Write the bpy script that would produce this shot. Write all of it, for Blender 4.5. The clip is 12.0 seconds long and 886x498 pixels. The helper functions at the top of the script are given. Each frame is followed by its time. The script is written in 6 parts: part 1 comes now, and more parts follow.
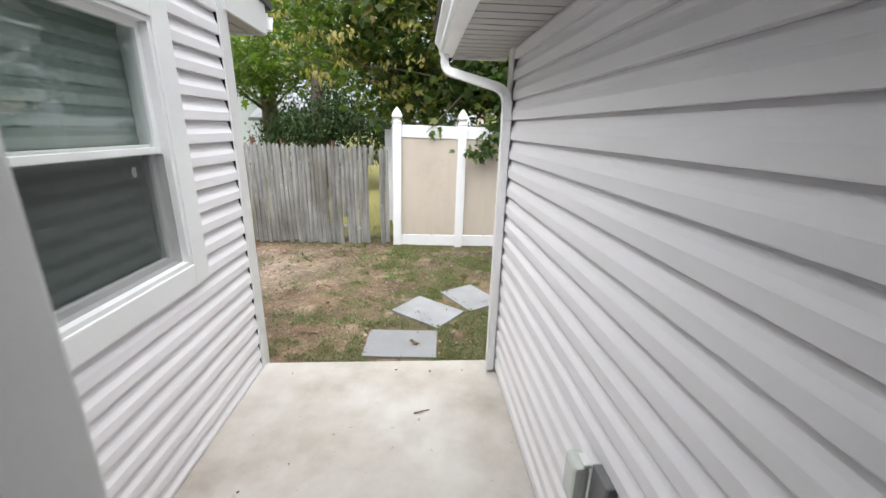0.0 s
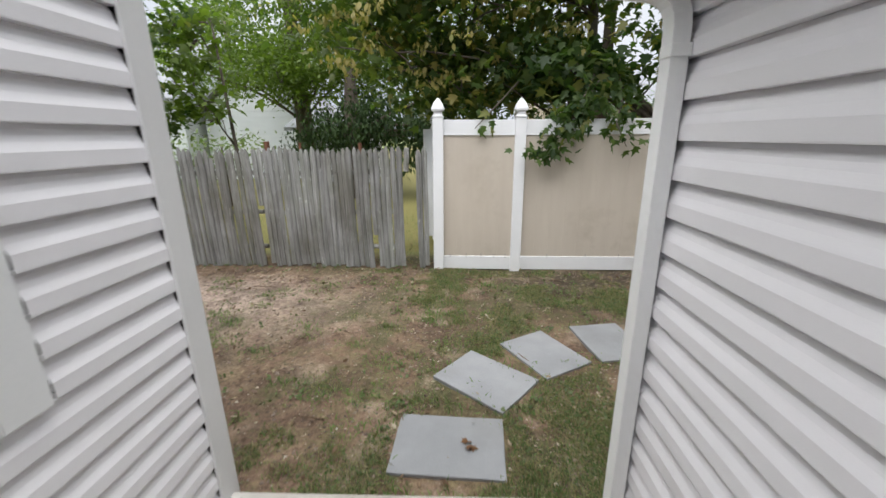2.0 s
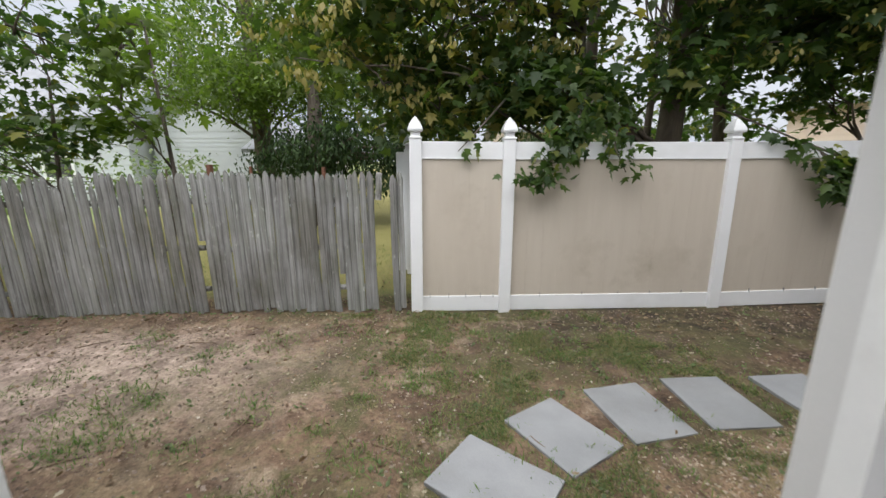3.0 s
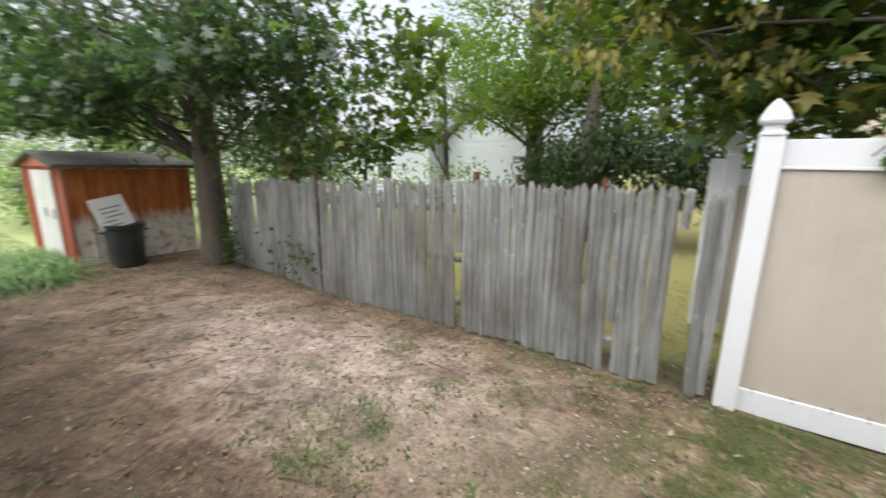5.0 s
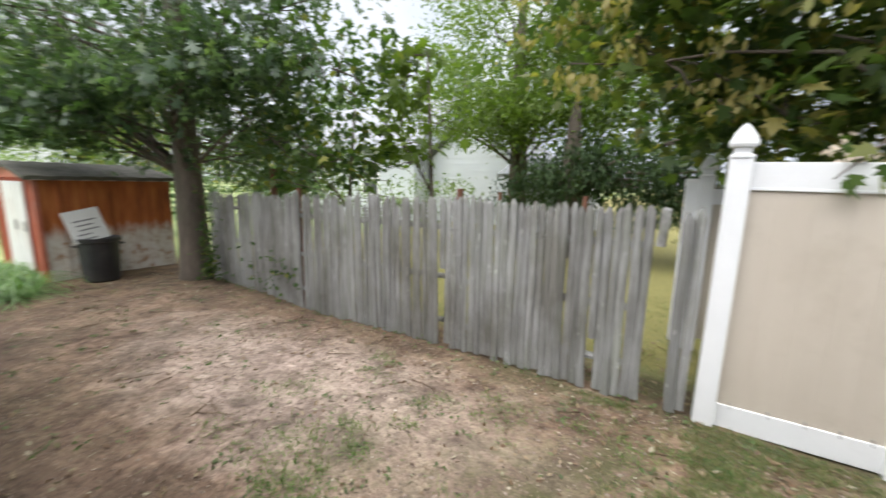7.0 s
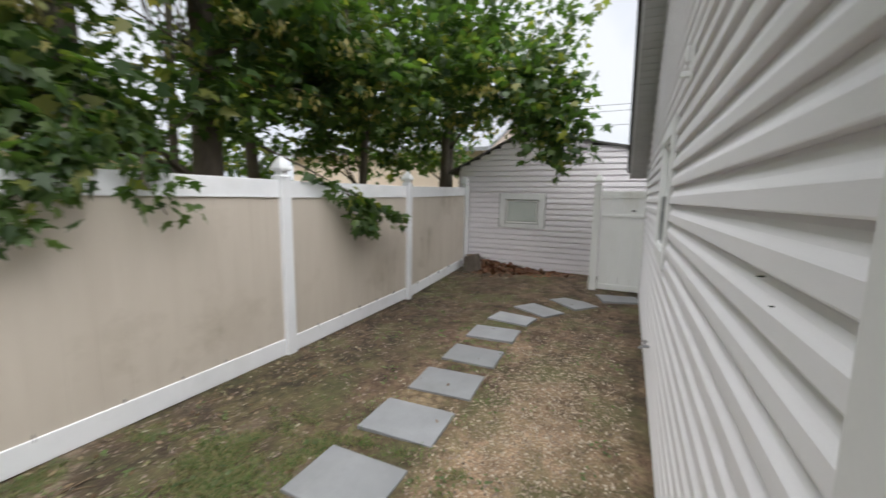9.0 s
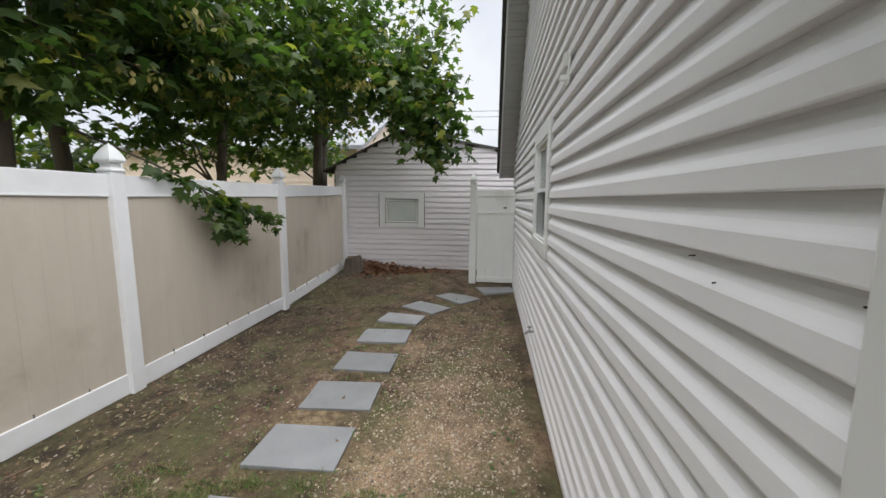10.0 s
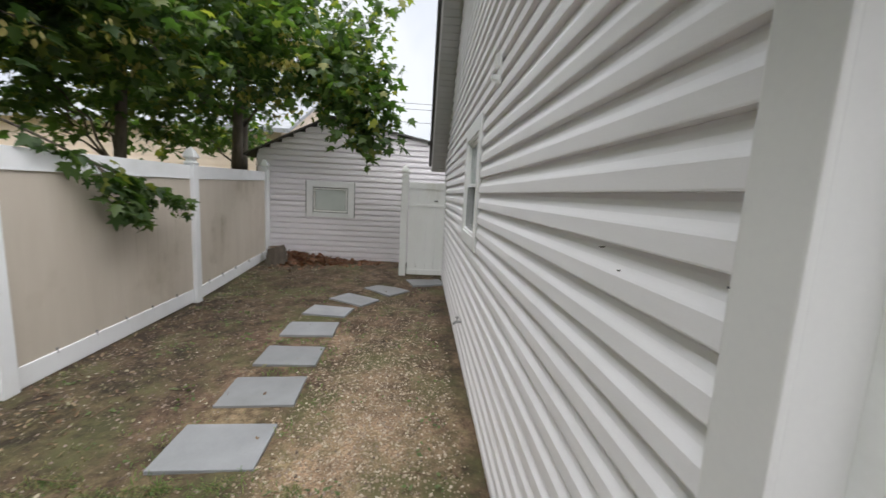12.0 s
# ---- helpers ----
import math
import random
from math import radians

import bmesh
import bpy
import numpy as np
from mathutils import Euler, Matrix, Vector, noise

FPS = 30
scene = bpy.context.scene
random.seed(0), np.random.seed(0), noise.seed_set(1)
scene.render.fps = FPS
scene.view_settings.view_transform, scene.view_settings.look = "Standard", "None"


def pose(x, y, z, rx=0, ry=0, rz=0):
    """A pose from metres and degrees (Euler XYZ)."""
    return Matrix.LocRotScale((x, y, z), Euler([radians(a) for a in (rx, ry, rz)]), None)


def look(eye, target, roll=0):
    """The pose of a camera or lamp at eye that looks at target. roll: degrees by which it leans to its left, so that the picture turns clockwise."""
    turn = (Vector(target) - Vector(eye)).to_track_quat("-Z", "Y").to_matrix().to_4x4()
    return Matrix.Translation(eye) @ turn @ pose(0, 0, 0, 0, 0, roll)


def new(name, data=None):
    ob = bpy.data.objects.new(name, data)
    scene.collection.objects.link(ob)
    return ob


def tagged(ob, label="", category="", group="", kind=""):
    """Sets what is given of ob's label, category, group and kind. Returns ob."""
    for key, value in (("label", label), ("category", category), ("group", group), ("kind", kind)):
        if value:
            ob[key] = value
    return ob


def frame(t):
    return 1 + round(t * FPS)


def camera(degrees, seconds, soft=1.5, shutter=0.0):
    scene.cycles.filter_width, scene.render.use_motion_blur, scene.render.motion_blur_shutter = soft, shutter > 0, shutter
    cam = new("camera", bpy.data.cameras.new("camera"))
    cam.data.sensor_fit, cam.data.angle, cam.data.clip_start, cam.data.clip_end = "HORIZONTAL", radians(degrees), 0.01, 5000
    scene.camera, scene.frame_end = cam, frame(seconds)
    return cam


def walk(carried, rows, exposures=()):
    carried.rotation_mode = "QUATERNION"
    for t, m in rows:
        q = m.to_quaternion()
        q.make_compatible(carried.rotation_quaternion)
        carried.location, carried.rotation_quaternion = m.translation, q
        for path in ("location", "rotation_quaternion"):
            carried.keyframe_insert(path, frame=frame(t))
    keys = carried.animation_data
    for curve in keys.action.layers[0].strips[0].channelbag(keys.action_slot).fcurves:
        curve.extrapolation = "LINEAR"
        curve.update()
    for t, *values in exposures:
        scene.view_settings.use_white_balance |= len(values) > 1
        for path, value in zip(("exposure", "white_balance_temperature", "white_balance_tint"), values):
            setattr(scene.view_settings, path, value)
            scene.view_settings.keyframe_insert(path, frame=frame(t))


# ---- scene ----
cam = camera(97.4, 12.0, 1.5, 0.35)
METRES, EYE, TILT, LEAN, TURN = 4.169, 1.68, 0.0, 0.0, -3.9
ROWS = [
    (0.0, 0.0, 0.0, 0.0, 0.42, -17.17, -1.37),
    (0.5, 0.0044, 0.0588, -0.0011, 4.27, -17.55, -1.41),
    (1.0, -0.0176, 0.1243, -0.007, 7.0, -18.05, -1.14),
    (1.5, -0.0318, 0.1947, -0.0137, 7.28, -16.98, -0.44),
    (2.0, -0.0412, 0.2927, -0.0353, 5.87, -16.11, 0.66),
    (2.5, -0.0716, 0.3833, -0.0352, 1.75, -14.36, 0.44),
    (2.7, -0.0793, 0.4111, -0.0345, 0.95, -13.6, 0.25),
    (4.3, -0.1479, 0.6378, -0.031, 11.26, -12.12, -0.38),
    (4.5, -0.1643, 0.6549, -0.0309, 18.25, -12.14, -0.39),
    (5.0, -0.1927, 0.6707, -0.0328, 37.76, -11.91, -0.48),
    (5.5, -0.2002, 0.6662, -0.0336, 51.51, -11.09, -0.76),
    (6.0, -0.2027, 0.6614, -0.0316, 56.07, -10.46, -1.1),
    (6.5, -0.202, 0.6657, -0.0312, 50.44, -10.14, -1.27),
    (6.7, -0.1991, 0.6682, -0.0317, 45.35, -9.98, -1.29),
    (8.3, -0.0885, 0.6847, -0.0244, -28.38, -8.8, -0.77),
    (8.5, -0.0695, 0.6865, -0.0244, -39.26, -8.34, -1.03),
    (9.0, -0.0244, 0.683, -0.0278, -61.27, -7.58, -0.99),
    (9.5, -0.0092, 0.7056, -0.0361, -74.94, -6.89, -0.21),
    (10.0, -0.0048, 0.7271, -0.0359, -79.72, -7.23, -0.48),
    (10.5, -0.002, 0.7375, -0.039, -80.84, -7.79, -1.49),
    (11.0, -0.003, 0.7356, -0.0382, -81.12, -7.95, -2.09),
    (11.5, -0.008, 0.7358, -0.0367, -83.09, -8.07, -2.5),
    (12.0, -0.0108, 0.7289, -0.0382, -89.77, -7.95, -3.02),
]
walk(cam, [(t, pose(0, 0, EYE, TILT, LEAN, TURN) @ pose(METRES * x, METRES * y, METRES * z, 90 + pitch, roll, yaw)) for t, x, y, z, yaw, pitch, roll in ROWS],
     [(0.0, 1.20), (1.0, 0.92), (1.6, 0.77), (2.5, 0.58), (4.5, 0.88), (6.0, 1.04), (6.7, 1.02), (8.5, 0.93), (9.2, 0.71), (10.0, 0.69), (12.0, 0.77)])
# ---- world and light ----
world = bpy.data.worlds.new("overcast_sky")
scene.world = world
world.use_nodes = True
wn, wl = world.node_tree.nodes, world.node_tree.links
wn.clear()
sky = wn.new("ShaderNodeTexSky")
sky.sky_type = "NISHITA"
sky.sun_disc = False
sky.sun_elevation, sky.sun_rotation = radians(74), radians(224)
sky.air_density, sky.dust_density = 1.0, 3.0
sky_scale = wn.new("ShaderNodeVectorMath")
sky_scale.operation = "SCALE"
sky_scale.inputs["Scale"].default_value = 0.12
cloud_map = wn.new("ShaderNodeTexCoord")
cloud = wn.new("ShaderNodeTexNoise")
cloud.inputs["Scale"].default_value = 2.2
cloud.inputs["Detail"].default_value = 5.0
cloud_ramp = wn.new("ShaderNodeValToRGB")
cloud_ramp.color_ramp.elements[0].position, cloud_ramp.color_ramp.elements[0].color = 0.35, (0.66, 0.72, 0.83, 1)
cloud_ramp.color_ramp.elements[1].position, cloud_ramp.color_ramp.elements[1].color = 0.62, (0.93, 0.95, 0.99, 1)
sky_mix = wn.new("ShaderNodeMix")
sky_mix.data_type = "RGBA"
sky_mix.inputs["Factor"].default_value = 0.86
backg, wout = wn.new("ShaderNodeBackground"), wn.new("ShaderNodeOutputWorld")
backg.inputs["Strength"].default_value = 0.68
wl.new(sky.outputs["Color"], sky_scale.inputs[0])
wl.new(cloud_map.outputs["Generated"], cloud.inputs["Vector"])
wl.new(cloud.outputs["Fac"], cloud_ramp.inputs["Fac"])
wl.new(sky_scale.outputs["Vector"], sky_mix.inputs["A"])
wl.new(cloud_ramp.outputs["Color"], sky_mix.inputs["B"])
wl.new(sky_mix.outputs["Result"], backg.inputs["Color"])
wl.new(backg.outputs["Background"], wout.inputs["Surface"])

sun_data = bpy.data.lights.new("sun", "SUN")
sun_data.energy, sun_data.angle, sun_data.color = 4.2, radians(95), (1.0, 0.985, 0.97)
sun_lamp = new("sun", sun_data)
sun_lamp.matrix_world = look((0, 0, 30), (6.0, 6.2, 0))


# ---- materials ----
def node(nt, kind, **inputs):
    n = nt.nodes.new(kind)
    for key, value in inputs.items():
        n.inputs[key.replace("_", " ")].default_value = value
    return n


def ramp(nt, fac, stops):
    r = nt.nodes.new("ShaderNodeValToRGB")
    els = r.color_ramp.elements
    while len(els) < len(stops):
        els.new(0.5)
    for e, (p, c) in zip(els, stops):
        e.position, e.color = p, (*c, 1) if len(c) == 3 else c
    nt.links.new(fac, r.inputs["Fac"])
    return r.outputs["Color"]


def mixed(nt, fac, a, b, blend="MIX"):
    m = nt.nodes.new("ShaderNodeMix")
    m.data_type, m.blend_type = "RGBA", blend
    for sock, v in ((m.inputs["Factor"], fac), (m.inputs["A"], a), (m.inputs["B"], b)):
        if isinstance(v, (int, float)):
            sock.default_value = v
        elif isinstance(v, tuple):
            sock.default_value = (*v, 1)
        else:
            nt.links.new(v, sock)
    return m.outputs["Result"]


def maths(nt, op, a, b=0.0, clamp=False):
    m = nt.nodes.new("ShaderNodeMath")
    m.operation, m.use_clamp = op, clamp
    for sock, v in zip(m.inputs, (a, b)):
        if isinstance(v, (int, float)):
            sock.default_value = v
        else:
            nt.links.new(v, sock)
    return m.outputs[0]


def coords(nt, scale=(1, 1, 1), jitter=False):
    """Object coordinates in metres, shifted by a random amount for repeated pieces."""
    tc = nt.nodes.new("ShaderNodeTexCoord")
    mp = nt.nodes.new("ShaderNodeMapping")
    mp.inputs["Scale"].default_value = scale
    nt.links.new(tc.outputs["Object"], mp.inputs["Vector"])
    if jitter:
        oi = nt.nodes.new("ShaderNodeObjectInfo")
        cx = nt.nodes.new("ShaderNodeCombineXYZ")
        for i, k in enumerate((37.0, 91.0, 53.0)):
            nt.links.new(maths(nt, "MULTIPLY", oi.outputs["Random"], k), cx.inputs[i])
        nt.links.new(cx.outputs[0], mp.inputs["Location"])
    return mp.outputs["Vector"]


def noise_tex(nt, vec, scale, detail=4.0, rough=0.55):
    n = node(nt, "ShaderNodeTexNoise", Scale=scale, Detail=detail, Roughness=rough)
    nt.links.new(vec, n.inputs["Vector"])
    return n.outputs["Fac"]


def shader(name):
    m = bpy.data.materials.new(name)
    m.use_nodes = True
    nt = m.node_tree
    return m, nt, nt.nodes["Principled BSDF"]


def bump(nt, bsdf, height, strength=0.3, dist=0.01):
    b = node(nt, "ShaderNodeBump", Strength=strength, Distance=dist)
    nt.links.new(height, b.inputs["Height"])
    nt.links.new(b.outputs["Normal"], bsdf.inputs["Normal"])


def plain(name, dark, light, scale=6.0, rough=0.5, metal=0.0, bump_strength=0.1, fine=60.0, dirt=None, dirt_amount=0.5, jitter=False, stretch=(1, 1, 1)):
    """A two-scale mottled material, with optional dirt in patches."""
    m, nt, b = shader(name)
    vec = coords(nt, stretch, jitter)
    big, small = noise_tex(nt, vec, scale), noise_tex(nt, vec, fine, 3.0)
    col = ramp(nt, big, [(0.3, dark), (0.7, light)])
    col = mixed(nt, 0.35, col, ramp(nt, small, [(0.25, dark), (0.75, light)]))
    if dirt:
        patch = ramp(nt, noise_tex(nt, vec, scale * 0.45, 6.0, 0.65), [(0.52, (0, 0, 0)), (0.75, (dirt_amount,) * 3)])
        col = mixed(nt, patch, col, dirt)
    if jitter:
        oi = nt.nodes.new("ShaderNodeObjectInfo")
        hsv = nt.nodes.new("ShaderNodeHueSaturation")
        nt.links.new(maths(nt, "ADD", maths(nt, "MULTIPLY", oi.outputs["Random"], 0.35), 0.82), hsv.inputs["Value"])
        nt.links.new(col, hsv.inputs["Color"])
        col = hsv.outputs["Color"]
    nt.links.new(col, b.inputs["Base Color"])
    b.inputs["Roughness"].default_value, b.inputs["Metallic"].default_value = rough, metal
    bump(nt, b, small, bump_strength, 0.004)
    return m


M_SIDING = plain("vinyl_siding", (0.755, 0.745, 0.772), (0.82, 0.81, 0.836), 1.2, 0.48, 0, 0.06, 140, (0.50, 0.46, 0.44), 0.25, stretch=(1, 1, 3))
M_GARAGE = plain("lavender_grey_siding", (0.79, 0.76, 0.795), (0.84, 0.81, 0.845), 1.2, 0.5, 0, 0.06, 140, (0.52, 0.47, 0.46), 0.25, stretch=(1, 1, 3))
M_TRIM = plain("white_trim", (0.74, 0.75, 0.76), (0.82, 0.83, 0.83), 3, 0.42, 0, 0.05, 90, (0.6, 0.58, 0.54), 0.25)
M_POST = plain("grey_corner_trim", (0.68, 0.68, 0.69), (0.74, 0.74, 0.74), 3, 0.45, 0, 0.04, 90)
M_GUTTER = plain("white_aluminium", (0.84, 0.85, 0.86), (0.89, 0.90, 0.90), 5, 0.35, 0, 0.04, 60, (0.5, 0.48, 0.44), 0.35)
# white boards given mid grey: the shade under the eaves is in the colour
M_SOFFIT = plain("shaded_soffit_vinyl", (0.41, 0.41, 0.405), (0.48, 0.475, 0.465), 3, 0.5, 0, 0.05, 80, (0.45, 0.42, 0.38), 0.2)
M_SHEATH = plain("dark_sheathing", (0.055, 0.052, 0.05), (0.09, 0.085, 0.08), 3, 0.8)
M_INNER = plain("room_plaster", (0.35, 0.34, 0.32), (0.42, 0.41, 0.39), 2, 0.8)
M_ROOF = plain("asphalt_shingle", (0.045, 0.045, 0.047), (0.10, 0.095, 0.09), 8, 0.9, 0, 0.4, 120)
M_CAULK = plain("dark_gap", (0.02, 0.02, 0.02), (0.05, 0.05, 0.05), 20, 0.7)
M_WPVC = plain("white_pvc_fence", (0.74, 0.755, 0.78), (0.82, 0.83, 0.85), 2.2, 0.4, 0, 0.05, 90, (0.50, 0.50, 0.47), 0.35)
M_GATE = plain("weathered_white_pvc", (0.80, 0.81, 0.79), (0.88, 0.89, 0.88), 3, 0.5, 0, 0.06, 60, (0.48, 0.46, 0.34), 0.55, stretch=(1, 1, 0.4))
M_STONE = plain("bluestone", (0.20, 0.208, 0.22), (0.31, 0.318, 0.333), 3.2, 0.6, 0, 0.25, 140, (0.20, 0.20, 0.195), 0.6, jitter=True)
M_BARK = plain("tree_bark", (0.055, 0.045, 0.036), (0.16, 0.13, 0.105), 9, 0.95, 0, 0.9, 45, (0.10, 0.12, 0.07), 0.5, stretch=(1, 1, 0.25))
M_RUSTPOST = plain("rusty_steel", (0.11, 0.05, 0.03), (0.24, 0.11, 0.07), 14, 0.8, 0.2, 0.3, 90)
M_BLACKP = plain("black_plastic", (0.016, 0.016, 0.018), (0.035, 0.034, 0.036), 6, 0.45, 0, 0.1, 80, (0.07, 0.065, 0.06), 0.5)
M_METAL = plain("galvanised_metal", (0.30, 0.31, 0.32), (0.45, 0.46, 0.47), 12, 0.4, 0.8, 0.1, 90)
M_GREYBOX = plain("grey_box_plastic", (0.13, 0.135, 0.14), (0.19, 0.195, 0.2), 8, 0.5)
M_PAPER = plain("painted_board", (0.66, 0.67, 0.66), (0.78, 0.78, 0.76), 5, 0.7, 0, 0.1, 60, (0.5, 0.48, 0.44), 0.4)
M_INK = plain("faded_print", (0.18, 0.18, 0.19), (0.30, 0.30, 0.31), 30, 0.8)
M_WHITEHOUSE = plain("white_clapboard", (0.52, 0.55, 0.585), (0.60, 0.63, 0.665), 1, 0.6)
M_BEIGEHOUSE = plain("beige_stucco", (0.62, 0.52, 0.44), (0.72, 0.62, 0.53), 1, 0.8, 0, 0.2, 50)
M_FARROOF = plain("pale_grey_roof", (0.20, 0.21, 0.23), (0.30, 0.31, 0.33), 3, 0.9)
M_BLUEPAD = plain("blue_pad", (0.03, 0.09, 0.24), (0.06, 0.16, 0.35), 6, 0.5)
M_TWIG = plain("dry_twig", (0.10, 0.065, 0.04), (0.20, 0.14, 0.09), 30, 0.9)
M_CABLE = plain("black_cable", (0.015, 0.015, 0.015), (0.03, 0.03, 0.03), 20, 0.6)
M_BRICKFOOT = plain("brick_footing", (0.22, 0.11, 0.08), (0.34, 0.19, 0.14), 14, 0.9, 0, 0.3, 60)


def world_coords(nt, scale=(1, 1, 1)):
    """Places in the world, so that stains run on across the boards."""
    g, mp = nt.nodes.new("ShaderNodeNewGeometry"), nt.nodes.new("ShaderNodeMapping")
    mp.inputs["Scale"].default_value = scale
    nt.links.new(g.outputs["Position"], mp.inputs["Vector"])
    return mp.outputs["Vector"]


def beige_vinyl():
    m, nt, b = shader("beige_pvc_board")
    vec = world_coords(nt)
    streak = noise_tex(nt, world_coords(nt, (6, 6, 0.8)), 1.0, 5.0, 0.6)
    blot = noise_tex(nt, vec, 1.1, 6.0, 0.62)
    col = ramp(nt, streak, [(0.3, (0.50, 0.445, 0.378)), (0.7, (0.55, 0.495, 0.425))])
    stain = maths(nt, "MULTIPLY", ramp(nt, blot, [(0.54, (0, 0, 0)), (0.70, (0.68, 0.68, 0.68))]), ramp(nt, streak, [(0.38, (0.2, 0.2, 0.2)), (0.65, (1, 1, 1))]))
    col = mixed(nt, stain, col, (0.27, 0.225, 0.16))
    nt.links.new(col, b.inputs["Base Color"])
    b.inputs["Roughness"].default_value = 0.5
    bump(nt, b, noise_tex(nt, vec, 40), 0.06)
    return m


M_BEIGE = beige_vinyl()


def picket_wood():
    """Silver-grey weathered cedar with long grain, green algae and pale flakes."""
    m, nt, b = shader("weathered_picket_wood")
    vec = coords(nt, (1, 1, 1), True)
    grain = noise_tex(nt, coords(nt, (55, 55, 1.6), True), 1.0, 6.0, 0.65)
    big = noise_tex(nt, vec, 2.2, 4.0)
    col = ramp(nt, grain, [(0.28, (0.105, 0.103, 0.100)), (0.46, (0.225, 0.224, 0.22)), (0.70, (0.36, 0.361, 0.36))])
    col = mixed(nt, ramp(nt, big, [(0.45, (0, 0, 0)), (0.7, (0.55, 0.55, 0.55))]), col, mixed(nt, grain, (0.13, 0.135, 0.11), (0.27, 0.285, 0.24)))
    flake = noise_tex(nt, coords(nt, (1, 1, 0.35), True), 26.0, 3.0)
    col = mixed(nt, ramp(nt, flake, [(0.66, (0, 0, 0)), (0.72, (0.55, 0.55, 0.55))]), col, (0.52, 0.53, 0.50))
    wide = noise_tex(nt, world_coords(nt, (1.6, 1.6, 1.1)), 1.0, 6.0, 0.62)
    col = mixed(nt, 1.0, col, ramp(nt, wide, [(0.36, (0.62, 0.60, 0.55)), (0.54, (1, 1, 1)), (0.68, (1.12, 1.13, 1.12))]), "MULTIPLY")
    oi = nt.nodes.new("ShaderNodeObjectInfo")
    hsv = nt.nodes.new("ShaderNodeHueSaturation")
    nt.links.new(maths(nt, "ADD", maths(nt, "MULTIPLY", oi.outputs["Random"], 0.30), 0.80), hsv.inputs["Value"])
    nt.links.new(col, hsv.inputs["Color"])
    nt.links.new(hsv.outputs["Color"], b.inputs["Base Color"])
    b.inputs["Roughness"].default_value = 0.9
    bump(nt, b, grain, 0.6, 0.006)
    return m


M_PICKET = picket_wood()


def concrete():
    m, nt, b = shader("pale_concrete")
    vec = coords(nt)
    big, mid, fine = noise_tex(nt, vec, 0.9, 6.0, 0.6), noise_tex(nt, vec, 4.5, 5.0), noise_tex(nt, vec, 160, 2.0)
    col = ramp(nt, big, [(0.33, (0.24, 0.205, 0.165)), (0.44, (0.42, 0.385, 0.34)), (0.60, (0.60, 0.585, 0.56))])
    col = mixed(nt, 0.35, col, ramp(nt, mid, [(0.3, (0.42, 0.385, 0.34)), (0.7, (0.67, 0.66, 0.635))]))
    spot = ramp(nt, noise_tex(nt, vec, 28.0, 2.0), [(0.70, (0, 0, 0)), (0.76, (0.6, 0.6, 0.6))])
    col = mixed(nt, spot, col, (0.33, 0.30, 0.26))
    nt.links.new(col, b.inputs["Base Color"])
    b.inputs["Roughness"].default_value = 0.8
    bump(nt, b, fine, 0.25, 0.002)
    return m


M_CONCRETE = concrete()


def shed_steel():
    """Corrugated steel with orange rust over white paint that survives low down."""
    m, nt, b = shader("rusted_shed_steel")
    vec = coords(nt)
    sep = nt.nodes.new("ShaderNodeSeparateXYZ")
    nt.links.new(vec, sep.inputs[0])
    streak = noise_tex(nt, coords(nt, (5, 5, 0.8)), 1.6, 5.0, 0.65)
    rust = ramp(nt, streak, [(0.25, (0.12, 0.034, 0.012)), (0.5, (0.36, 0.10, 0.022)), (0.72, (0.52, 0.19, 0.05))])
    level = maths(nt, "ADD", sep.outputs["Z"], maths(nt, "MULTIPLY", streak, -0.62))
    fac = maths(nt, "MULTIPLY", maths(nt, "SUBTRACT", level, 0.22), 4.5, True)
    paint = ramp(nt, noise_tex(nt, vec, 9.0, 5.0), [(0.30, (0.34, 0.19, 0.11)), (0.46, (0.56, 0.50, 0.44)), (0.62, (0.64, 0.61, 0.57))])
    nt.links.new(mixed(nt, fac, paint, rust), b.inputs["Base Color"])
    b.inputs["Roughness"].default_value = 0.75
    bump(nt, b, streak, 0.2)
    return m


M_SHED = shed_steel()
M_SHEDROOF = plain("mossy_shed_roof", (0.05, 0.05, 0.042), (0.15, 0.14, 0.12), 5, 0.9, 0, 0.4, 60, (0.09, 0.10, 0.05), 0.6)
M_SHEDWHITE = plain("chalky_shed_door", (0.58, 0.58, 0.57), (0.70, 0.69, 0.68), 5, 0.6, 0, 0.05, 60, (0.36, 0.18, 0.10), 0.35)
M_SHEDRED = plain("faded_red_steel", (0.38, 0.10, 0.06), (0.52, 0.17, 0.10), 5, 0.65, 0, 0.1, 60, (0.55, 0.40, 0.34), 0.5)


def glass(name, gloss_ior=1.6, tint=(0.86, 0.9, 0.88)):
    m = bpy.data.materials.new(name)
    m.use_nodes = True
    nt = m.node_tree
    nt.nodes.clear()
    out = nt.nodes.new("ShaderNodeOutputMaterial")
    mix = nt.nodes.new("ShaderNodeMixShader")
    clear = node(nt, "ShaderNodeBsdfTransparent", Color=(*tint, 1))
    gloss = node(nt, "ShaderNodeBsdfGlossy", Roughness=0.015)
    facing = node(nt, "ShaderNodeLayerWeight", Blend=0.5)
    fac = maths(nt, "ADD", maths(nt, "MULTIPLY", maths(nt, "POWER", facing.outputs["Facing"], 4.0), 0.5), (gloss_ior - 1) * 0.09)
    nt.links.new(fac, mix.inputs[0])
    nt.links.new(clear.outputs[0], mix.inputs[1])
    nt.links.new(gloss.outputs[0], mix.inputs[2])
    nt.links.new(mix.outputs[0], out.inputs["Surface"])
    return m


